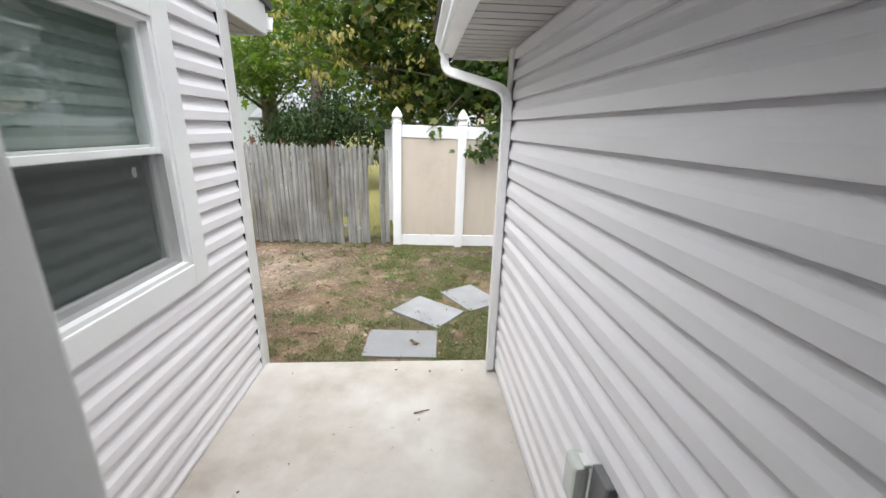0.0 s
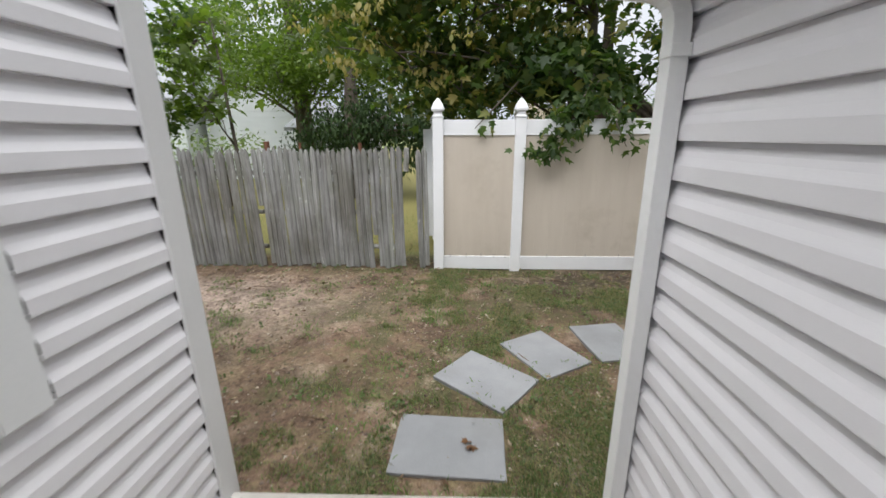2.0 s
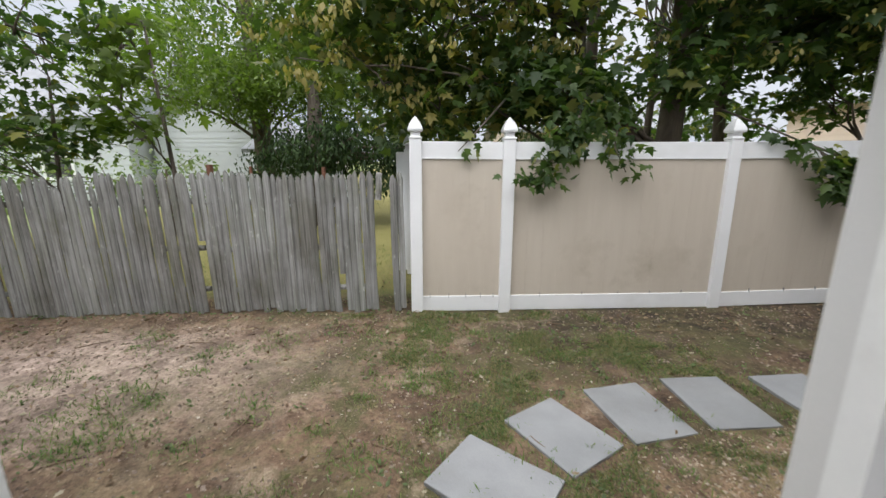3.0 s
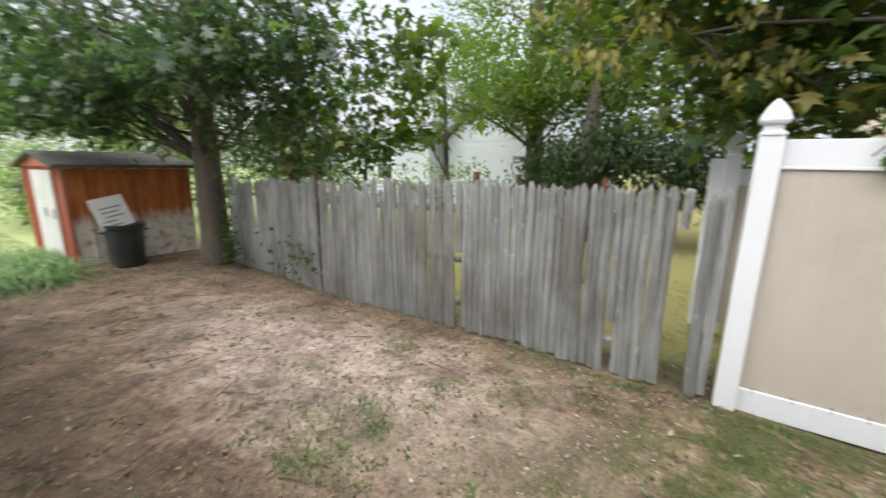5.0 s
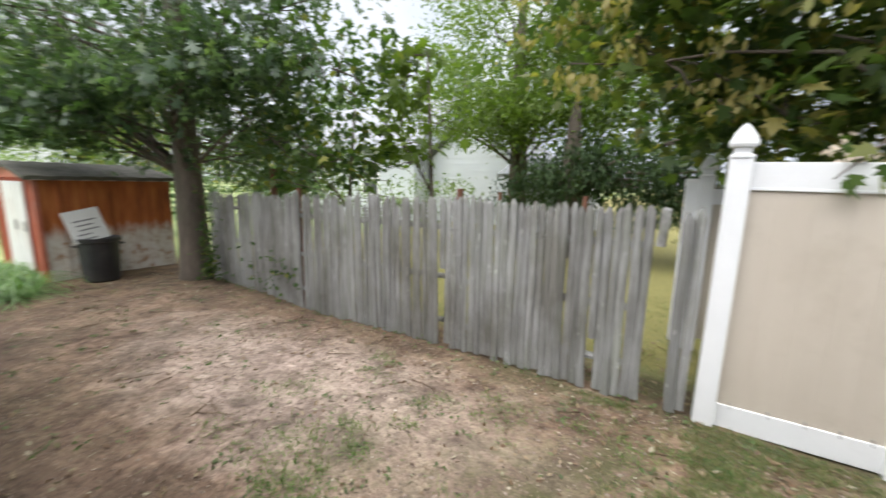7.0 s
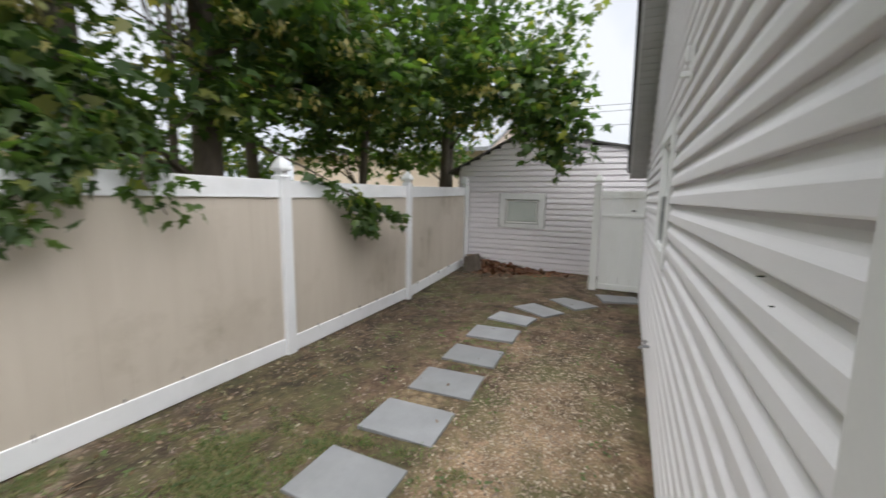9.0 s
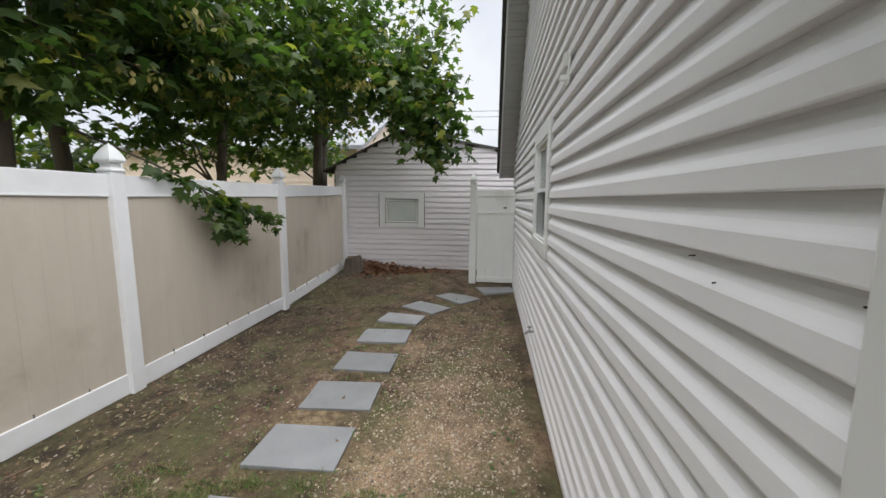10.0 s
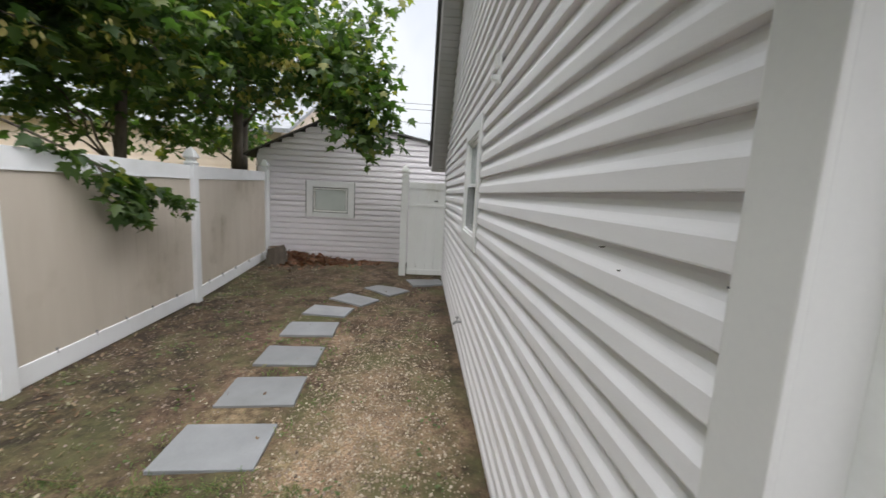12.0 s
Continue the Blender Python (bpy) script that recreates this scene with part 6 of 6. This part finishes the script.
tree("pale flowering hedge along the lawn", [(-16, 5.3, -0.2), (-16, 5.3, 0.8), (-16, 5.3, 1.5)], [0.05, 0.04, 0.02],
     [(-15.0, 5.5, 0.9, 1.3, 0.8, 0.95, 100), (-17.5, 5.9, 1.0, 1.8, 0.9, 1.1, 120), (-21, 6.5, 1.2, 2.4, 1.0, 1.3, 130), (-27, 8.0, 2.0, 4.0, 1.5, 2.2, 160)], 29, 0.14, OVAL, M_HEDGE, 6, 10, 16, 0.3, category="hedge")
tree("purple-leaved plum tree beyond the lawn", [(-42, 6.8, -0.2), (-42, 6.8, 2), (-42, 6.8, 5)], [0.3, 0.25, 0.1], [(-42, 6.8, 5.2, 3.0, 3.6, 2.2, 260)], 33, 0.36, OVAL, M_PLUM, 8, 20, 14, 0.5)
tree("green trees far behind the lawn", [(-46, 9, -0.2), (-46, 9, 2), (-46, 9, 6)], [0.3, 0.25, 0.1], [(-46, 4, 7.5, 4, 5, 3.0, 200), (-40, 13, 6, 4, 5, 4, 260), (-36, 3.2, 1.6, 1.2, 1.6, 1.8, 60), (-30, 12, 5, 4, 3, 3.5, 200)], 35, 0.4, OVAL, M_MAPLE, 8, 20, 16, 0.6)
tree("tall tree row closing the yards behind", [(-14, 27, -0.2), (-14, 27, 4), (-14, 27, 9)], [0.4, 0.3, 0.1],
     [(-26, 27, 6.5, 6, 3, 3.5, 200), (-15, 29, 7.5, 5, 3, 4.0, 200), (-4, 27, 6, 5, 3, 5, 200)], 37, 0.42, OVAL, M_MAPLE, 8, 20, 16, 0.7)


# ---- neighbouring houses ----
def far_house(label, lo, hi, eave, ridge_z, along, wall_mat, roof_mat, windows, laps=0.16, name="house"):
    """A house with lapped walls, a gable roof with overhang, and framed windows on one face (axis, place, from, to, low, high)."""
    h = root(name, label, "house")
    bm = bmesh.new()
    x0, y0, x1, y1 = lo[0], lo[1], hi[0], hi[1]
    add_box(bm, (x0 + 0.015, y0 + 0.015, -0.2), (x1 - 0.015, y1 - 0.015, eave))
    lap = bmesh.new()
    z = -0.2
    while z < eave - laps:
        add_box(lap, (x0, y0, z), (x1, y1, z + laps * 0.55))
        z += laps
    tagged(part("siding", lap, wall_mat, h), "", "", "", "stuff")
    if along == "x":
        ym = (y0 + y1) / 2
        ends = [[(x0, y0, eave), (x0, y1, eave), (x0, ym, ridge_z)], [(x1, y0, eave), (x1, y1, eave), (x1, ym, ridge_z)]]
        slabs = [[(x0 - 0.3, y0 - 0.35, eave - 0.1), (x1 + 0.3, y0 - 0.35, eave - 0.1), (x1 + 0.3, ym, ridge_z + 0.05), (x0 - 0.3, ym, ridge_z + 0.05)],
                 [(x0 - 0.3, y1 + 0.35, eave - 0.1), (x1 + 0.3, y1 + 0.35, eave - 0.1), (x1 + 0.3, ym, ridge_z + 0.05), (x0 - 0.3, ym, ridge_z + 0.05)]]
    else:
        xm = (x0 + x1) / 2
        ends = [[(x0, y0, eave), (x1, y0, eave), (xm, y0, ridge_z)], [(x0, y1, eave), (x1, y1, eave), (xm, y1, ridge_z)]]
        slabs = [[(x0 - 0.35, y0 - 0.3, eave - 0.1), (x0 - 0.35, y1 + 0.3, eave - 0.1), (xm, y1 + 0.3, ridge_z + 0.05), (xm, y0 - 0.3, ridge_z + 0.05)],
                 [(x1 + 0.35, y0 - 0.3, eave - 0.1), (x1 + 0.35, y1 + 0.3, eave - 0.1), (xm, y1 + 0.3, ridge_z + 0.05), (xm, y0 - 0.3, ridge_z + 0.05)]]
    for e in ends:
        bm.faces.new([bm.verts.new(q) for q in e])
    part("wall", bm, wall_mat, h)
    for q in slabs:
        a, b, c, d = [Vector(v) for v in q]
        up = Vector((0, 0, 0.12))
        vs = [a, b, c, d, a + up, b + up, c + up, d + up]
        mesh_object("roof", vs, [(3, 2, 1, 0), (4, 5, 6, 7), (0, 1, 5, 4), (1, 2, 6, 5), (2, 3, 7, 6), (3, 0, 4, 7)], roof_mat, h)
    for axis, place, a, b, zl, zh in windows:
        def face(p0, p1, d0, d1):
            if axis == "y":
                return (p0[0], place + d0, p0[1]), (p1[0], place + d1, p1[1])
            return (place - d1, p0[0], p0[1]), (place - d0, p1[0], p1[1])
        wdw = box("window", *face((a, zl), (b, zh), -0.03, 0.0), M_SCREEN, h, "", 0)
        for p0, p1 in (((a - 0.1, zl - 0.1), (a, zh + 0.1)), ((b, zl - 0.1), (b + 0.1, zh + 0.1)), ((a, zh), (b, zh + 0.1)), ((a, zl - 0.1), (b, zl)), ((a, (zl + zh) / 2 - 0.03), (b, (zl + zh) / 2 + 0.03))):
            box("frame", *face(p0, p1, -0.06, -0.002), M_TRIM, wdw, "", 0)
    return h


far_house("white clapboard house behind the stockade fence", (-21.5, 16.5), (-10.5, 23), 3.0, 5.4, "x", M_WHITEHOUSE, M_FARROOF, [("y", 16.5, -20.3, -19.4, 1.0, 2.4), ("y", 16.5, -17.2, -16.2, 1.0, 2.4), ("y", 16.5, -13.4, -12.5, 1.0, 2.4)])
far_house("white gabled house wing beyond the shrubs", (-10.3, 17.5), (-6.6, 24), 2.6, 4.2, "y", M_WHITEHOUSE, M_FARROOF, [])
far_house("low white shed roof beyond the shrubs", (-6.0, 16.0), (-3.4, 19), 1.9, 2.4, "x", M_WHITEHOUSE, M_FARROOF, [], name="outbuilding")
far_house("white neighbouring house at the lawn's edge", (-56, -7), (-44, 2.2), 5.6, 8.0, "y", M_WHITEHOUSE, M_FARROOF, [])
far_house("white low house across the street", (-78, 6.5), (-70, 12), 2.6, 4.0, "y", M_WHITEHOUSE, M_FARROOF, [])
far_house("beige stucco house behind the garage", (12.0, 7.0), (19, 15), 3.1, 4.6, "y", M_BEIGEHOUSE, M_FARROOF, [])
far_house("beige stucco house behind the maples", (3.0, 15.5), (9.0, 21), 2.5, 4.0, "x", M_BEIGEHOUSE, M_FARROOF, [])

# ---- lawn things ----
tramp = root("trampoline", "round backyard trampoline with blue pad on the lawn", "trampoline", at=(-15.4, 1.75, ground_z(-15.4, 2.5)))
ring = [(1.55 * math.cos(2 * math.pi * i / 24), 1.55 * math.sin(2 * math.pi * i / 24), 0.88) for i in range(25)]
mesh_object("frame", *tube(ring, [0.025] * 25, 6), M_METAL, tramp)
mesh_object("mat", [(0.0, 0.0, 0.85)] + [(1.2 * math.cos(2 * math.pi * i / 24), 1.2 * math.sin(2 * math.pi * i / 24), 0.87) for i in range(24)] + [(0, 0, 0.84)], [(0, 1 + i, 1 + (i + 1) % 24) for i in range(24)] + [(25, 1 + (i + 1) % 24, 1 + i) for i in range(24)], M_BLACKP, tramp)
vs = [(r * math.cos(2 * math.pi * i / 24), r * math.sin(2 * math.pi * i / 24), z) for r, z in ((1.18, 0.885), (1.58, 0.89), (1.58, 0.92), (1.18, 0.92)) for i in range(24)]
mesh_object("safety_pad", vs, [(k * 24 + i, k * 24 + (i + 1) % 24, ((k + 1) % 4) * 24 + (i + 1) % 24, ((k + 1) % 4) * 24 + i) for k in range(4) for i in range(24)], M_BLUEPAD, tramp, "blue padded rim")
for i in range(8):
    w = 2 * math.pi * (i + 0.5) / 8
    mesh_object("leg", *tube([(1.53 * math.cos(w), 1.53 * math.sin(w), 0.88), (1.56 * math.cos(w), 1.56 * math.sin(w), 0.0)], [0.02, 0.02], 6), M_METAL, tramp)
crate = root("compost_bin", "black square compost bin far across the lawn", "compost bin", at=(-43, 5.0, -0.1))
box("bin_body", (-0.7, -0.75, 0), (0.7, 0.75, 1.0), M_BLACKP, crate, "", 0.05)
box("lid", (-0.75, -0.8, 1.0), (0.75, 0.8, 1.12), M_BLACKP, crate, "", 0.04)
stump = root("tree_stump", "small weathered stump against the garage corner", "stump", at=(8.0, 5.78, ground_z(8.0, 5.78)))
mesh_object("wood", *tube([(0, 0, -0.05), (0, 0, 0.08), (0.01, 0, 0.28), (0.01, 0.01, 0.31)], [0.24, 0.20, 0.17, 0.15], 14), M_BARK, stump)
mesh_object("cut_face", *tube([(0.01, 0.01, 0.308), (0.01, 0.01, 0.314)], [0.145, 0.14], 14), M_TWIG, stump)
pole = root("utility_pole", "tall grey wooden utility pole carrying cables", "pole", at=(34, -12, -0.2))
mesh_object("mast", *tube([(0, 0, 0), (0, 0, 9.6)], [0.15, 0.11], 10), M_BARK, pole)
pole = root("utility_pole", "tall grey wooden utility pole carrying cables", "pole", at=(34, 28, -0.2))
mesh_object("mast", *tube([(0, 0, 0), (0, 0, 9.8)], [0.15, 0.11], 10), M_BARK, pole)
for i, (z0, z1) in enumerate(((9.0, 9.3), (8.5, 8.9), (7.4, 7.9))):
    pts = [(34, -12 + 4 * j, z0 + (z1 - z0) * j / 10 - 0.25 * math.sin(math.pi * j / 10)) for j in range(11)]
    tagged(mesh_object("overhead_cable", *tube(pts, [0.018] * 11, 5), M_CABLE), "thin black overhead cable against the sky", "cable", "overhead cables")


# ---- plants and litter on the ground ----
def blades(name, places, length, width, material, label, seed, lean=0.5, arch=0.4, category="grass"):
    """Bent grass blades, each a narrow strip of three faces."""
    g = np.random.default_rng(seed)
    n = len(places)
    P = np.array([(x, y, ground_z(x, y) - 0.004) for x, y in places])
    yaw, ln = g.uniform(0, 2 * np.pi, n), g.normal(0, lean, n)
    L, W = length * g.uniform(0.45, 1.25, n), width * g.uniform(0.6, 1.3, n)
    d = np.stack([np.cos(yaw), np.sin(yaw), np.zeros(n)], 1)
    s = np.stack([-np.sin(yaw), np.cos(yaw), np.zeros(n)], 1)
    V = []
    for t, w in ((0, 0.7), (0.45, 1.0), (0.8, 0.7)):
        out = np.sin(np.abs(ln) + arch * t) * L * t
        up = np.cos(np.abs(ln) + arch * t * 1.6) * L * t
        c = P + d * out[:, None] + np.array([0, 0, 1]) * np.maximum(up, 0.003)[:, None]
        V += [c - s * (W * w / 2)[:, None], c + s * (W * w / 2)[:, None]]
    out, up = np.sin(np.abs(ln) + arch) * L, np.cos(np.abs(ln) + arch * 1.6) * L
    V.append(P + d * out[:, None] + np.array([0, 0, 1]) * np.maximum(up, 0.002)[:, None])
    V = np.stack(V, 1)
    tri = np.array([(0, 1, 3), (0, 3, 2), (2, 3, 5), (2, 5, 4), (4, 5, 6)])
    F = (tri[None] + (np.arange(n) * 7)[:, None, None]).reshape(-1, 3)
    me = bpy.data.meshes.new(name)
    me.vertices.add(n * 7)
    me.vertices.foreach_set("co", V.reshape(-1).astype(np.float32))
    me.loops.add(len(F) * 3)
    me.loops.foreach_set("vertex_index", F.reshape(-1).astype(np.int32))
    me.polygons.add(len(F))
    me.polygons.foreach_set("loop_start", (np.arange(len(F)) * 3).astype(np.int32))
    me.materials.append(material)
    me.update(calc_edges=True)
    return tagged(new(name, me), label, category, "", "stuff")


def inside_yard(x, y):
    return 2.66 < y < 6.02 and -8.7 < x < 8.2


def stone_free(x, y):
    return all(math.hypot(x - sx, y - sy) > 0.345 for sx, sy in STONES)


STONES = [(-0.135, 2.997), (0.107, 3.604), (0.59, 3.97), (1.17, 4.165), (1.765, 4.217), (2.475, 4.21), (3.17, 4.195), (3.85, 4.195), (4.60, 4.205), (5.28, 4.15), (5.90, 3.91), (6.48, 3.48), (6.98, 2.82)]
rng = random.Random(5)
places = []
while len(places) < 70000:
    x, y = rng.uniform(-8.6, 8.2), rng.uniform(2.66, 6.0)
    k = 0.5 * noise.noise((x * 0.55, y * 0.55, 2.0)) + 0.6 * noise.noise((x * 2.1, y * 2.1, 7.0)) + 0.35 * noise.noise((x * 7.0, y * 7.0, 1.0))
    zone = 0.44 - 0.46 * smooth(-2.2, 0.2, x) + 0.40 * smooth(1.2, 2.6, x) + 0.25 * smooth(3.6, 3.0, y) * smooth(1.5, 2.5, x)
    if rng.random() < (k - zone) * 1.9 + 0.12 and rng.random() < 1.0 - 0.85 * (zone > 0.3) and stone_free(x, y):
        for _ in range(rng.randint(2, 6)):
            places.append((x + rng.gauss(0, 0.02), y + rng.gauss(0, 0.02)))
blades("grass", places, 0.036, 0.0042, M_GRASS, "thin short grass growing in patches through soil", 41, 0.7)
edge = []
for cx, cy in STONES[:9]:
    for _ in range(260):
        w = rng.uniform(0, 2 * math.pi)
        r = rng.uniform(0.33, 0.46)
        x, y = cx + r * math.cos(w), cy + r * math.sin(w)
        if noise.noise((x * 3, y * 3, 0)) > -0.1:
            edge.append((x, y))
for _ in range(95):
    cx, cy = rng.uniform(-3.2, 1.6), rng.triangular(2.8, 5.95, 4.6)
    r = rng.uniform(0.03, 0.11)
    for _ in range(int(900 * r)):
        edge.append((cx + rng.gauss(0, r), cy + rng.gauss(0, r * 0.7)))
for _ in range(500):
    edge.append((rng.uniform(-1.0, 0.5), 2.60 + abs(rng.gauss(0, 0.05))))
blades("grass_tufts", edge, 0.06, 0.005, M_TUFT, "longer green grass tufts and stone edging grass", 43, 0.7)
clump = []
for _ in range(85):
    cx, cy = rng.uniform(-10.2, -8.0), rng.uniform(2.9, 4.45)
    for _ in range(26):
        clump.append((cx + rng.gauss(0, 0.07), cy + rng.gauss(0, 0.07)))
blades("daylily_clump", clump, 0.74, 0.018, M_STRAP, "arching green daylily leaves at the yard's end", 45, 0.45, 0.9, "daylily")
lawn = [(rng.uniform(-15, -8.7), rng.uniform(2.4, 4.6)) for _ in range(9000)] + [(rng.uniform(-7, 0), rng.uniform(6.2, 9.5)) for _ in range(9000)]
blades("lawn_grass", lawn, 0.07, 0.007, M_GRASS, "mown lawn grass beyond the yard", 47, 0.6)
weeds = []
for _ in range(420):
    x, y = rng.uniform(-7.5, 6.5), rng.uniform(2.7, 5.95)
    if stone_free(x, y):
        for _ in range(rng.randint(3, 9)):
            weeds.append((x + rng.gauss(0, 0.03), y + rng.gauss(0, 0.03), ground_z(x, y) + rng.uniform(0.008, 0.03)))
for _ in range(420):
    x = rng.uniform(-7.0, 0.0)
    weeds.append((x, fence_y(x) - abs(rng.gauss(0, 0.06)) - 0.02, ground_z(x, 6) + rng.uniform(0.005, 0.06) * (1 if noise.noise((x * 2, 0, 0)) > 0 else 0.2)))
leaf_mesh("weeds", weeds, 0.036, OVAL, M_WEED, None, 0.1, 49, "small broad-leaved weeds in the soil")
bpy.data.objects["weeds"]["category"] = "weeds"
ivy = [(-6.85 + rng.gauss(0, 0.12), 6.02 + rng.gauss(0, 0.05), 0.0 + abs(rng.gauss(0, 0.55))) for _ in range(260)] + [(-5.3 + rng.gauss(0, 0.35), 5.98 + rng.gauss(0, 0.04), 0.3 + rng.gauss(0, 0.18)) for _ in range(70)]
leaf_mesh("ivy", ivy, 0.07, MAPLE, M_MAPLE, None, 0.4, 51, "ivy creeping up the pickets and oak foot")
bpy.data.objects["ivy"]["category"] = "ivy"

litter = []
while len(litter) < 4600:
    x, y = rng.uniform(-8.6, 8.2), rng.uniform(2.68, 6.0)
    if rng.random() < (0.25 + 0.75 * smooth(4.6, 6.0, y)) * (1.0 - 0.7 * smooth(0.0, 1.2, x)) or (x < -6 and rng.random() < 0.7):
        litter.append((x, y, ground_z(x, y) + 0.008))
pile = []
for _ in range(1100):
    y = rng.triangular(3.6, 6.0, 5.6)
    x = 8.42 - abs(rng.gauss(0, 0.30)) * (0.5 + 0.6 * smooth(3.6, 5.6, y))
    pile.append((x, y, ground_z(x, y) + 0.005 + rng.random() * 0.16 * smooth(7.7, 8.4, x) * smooth(4.2, 5.6, y)))
for _ in range(260):
    x, y = rng.uniform(0.9, 7.6), 6.0 - abs(rng.gauss(0, 0.35))
    litter.append((x, y, ground_z(x, y) + 0.008))
leaf_mesh("leaf_pile", pile, 0.085, MAPLE, M_PILE, None, 0.0, 59, "rust-brown fallen leaves heaped along the garage foot")
bpy.data.objects["leaf_pile"]["category"] = "fallen leaves"
for _ in range(260):
    x, y = rng.uniform(-2, 0.2), rng.uniform(6.2, 7.6)
    litter.append((x, y, ground_z(x, y) + 0.01))
for _ in range(60):
    cx, cy = rng.uniform(-7.0, 0.2), rng.uniform(2.75, 4.6) if rng.random() < 0.6 else rng.uniform(4.6, 5.9)
    for _ in range(rng.randint(3, 8)):
        x, y = cx + rng.gauss(0, 0.07), cy + rng.gauss(0, 0.07)
        litter.append((x, y, ground_z(x, y) + rng.uniform(0.008, 0.03)))
for _ in range(22):
    x, y = rng.gauss(2.8, 0.10), rng.gauss(5.45, 0.08)
    litter.append((x, y, ground_z(x, y) + rng.uniform(0.01, 0.04)))
leaf_mesh("leaf_litter", litter, 0.045, OAK, M_LITTER, None, 0.0, 53, "dry brown and pale fallen leaves on soil")
bpy.data.objects["leaf_litter"]["category"] = "leaf litter"


def scattered(name, count, place, r0, r1, tall, material, label, category):
    """Small angular bits lying on the soil, each a low four-sided lump."""
    vs, fs = [], []
    while len(fs) < 4 * count:
        x, y = place()
        if not inside_yard(x, y) or not stone_free(x, y):
            continue
        r = r0 + (r1 - r0) * rng.random() ** 3
        z, w, q = ground_z(x, y), rng.uniform(0, 6.28), len(vs)
        for j in range(4):
            k = rng.uniform(0.7, 1.35)
            vs.append((x + r * k * math.cos(w + j * 1.57), y + r * 0.8 * k * math.sin(w + j * 1.57), z))
        vs.append((x + rng.uniform(-0.3, 0.3) * r, y + rng.uniform(-0.3, 0.3) * r, z + 0.002 + r * tall * rng.uniform(0.6, 1.1)))
        fs += [(q, q + 1, q + 4), (q + 1, q + 2, q + 4), (q + 2, q + 3, q + 4), (q + 3, q, q + 4)]
    return tagged(mesh_object(name, vs, fs, material), label, category, "", "stuff")


def sandy_place():
    return rng.gauss(2.6, 1.2), rng.gauss(3.35, 0.42)


def yard_place():
    """Bits gather in drifts."""
    while True:
        x, y = rng.uniform(-8.0, 8.0), rng.uniform(2.68, 6.0)
        if noise.noise((x * 1.4, y * 1.4, 21.0)) + 0.5 * noise.noise((x * 5, y * 5, 3.0)) > rng.uniform(-0.7, 0.4):
            return x, y


scattered("pebbles", 9000, sandy_place, 0.004, 0.016, 0.7, M_PEBBLE, "tan pebbles and grit beside the stepping stones", "pebbles")
scattered("soil_crumbs", 24000, yard_place, 0.004, 0.017, 0.6, M_CLOD, "dark soil crumbs and rotted leaf bits", "soil")
scattered("pale_chips", 1700, yard_place, 0.004, 0.014, 0.35, M_CHIP, "pale stone chips and leaf flakes on soil", "chips")
sticks = Join()
for _ in range(120):
    x, y = rng.uniform(-7.5, 7), rng.uniform(2.75, 6.0)
    L, w = rng.uniform(0.06, 0.3), rng.uniform(0, 6.28)
    z = ground_z(x, y) + 0.008
    sticks.add(tube([(x, y, z), (x + L * 0.5 * math.cos(w) + rng.uniform(-0.02, 0.02), y + L * 0.5 * math.sin(w), z + 0.006), (x + L * math.cos(w), y + L * math.sin(w), z)], [0.004, 0.0035, 0.002], 5))
tagged(sticks.made("twigs", M_TWIG), "dry twigs lying on the trodden soil", "twigs", "", "stuff")
crumbs = []
for _ in range(26):
    crumbs.append((rng.uniform(-1.0, 0.45), rng.uniform(1.0, 2.5), -0.018))
leaf_mesh("patio_debris", crumbs, 0.022, OAK, M_LITTER, None, 0.0, 55, "tiny dead leaf crumbs on the concrete")
bpy.data.objects["patio_debris"]["category"] = "debris"
dead = [(-0.02 + rng.gauss(0, 0.02), 2.98 + rng.gauss(0, 0.02), ground_z(-0.1, 3.0) + 0.026 + 0.004 * i) for i in range(4)]
leaf_mesh("dead_leaf", dead, 0.042, MAPLE, M_DEAD, None, -0.2, 57, "crumpled brown dead leaf on a flagstone")
bpy.data.objects["dead_leaf"]["category"] = "leaf"
mesh_object("patio_twig", *tube([(-0.02, 2.02, -0.016), (0.03, 2.03, -0.012), (0.08, 2.05, -0.016)], [0.004, 0.004, 0.003], 5), M_TWIG)
tagged(bpy.data.objects["patio_twig"], "short dry twig lying on the concrete", "twig")
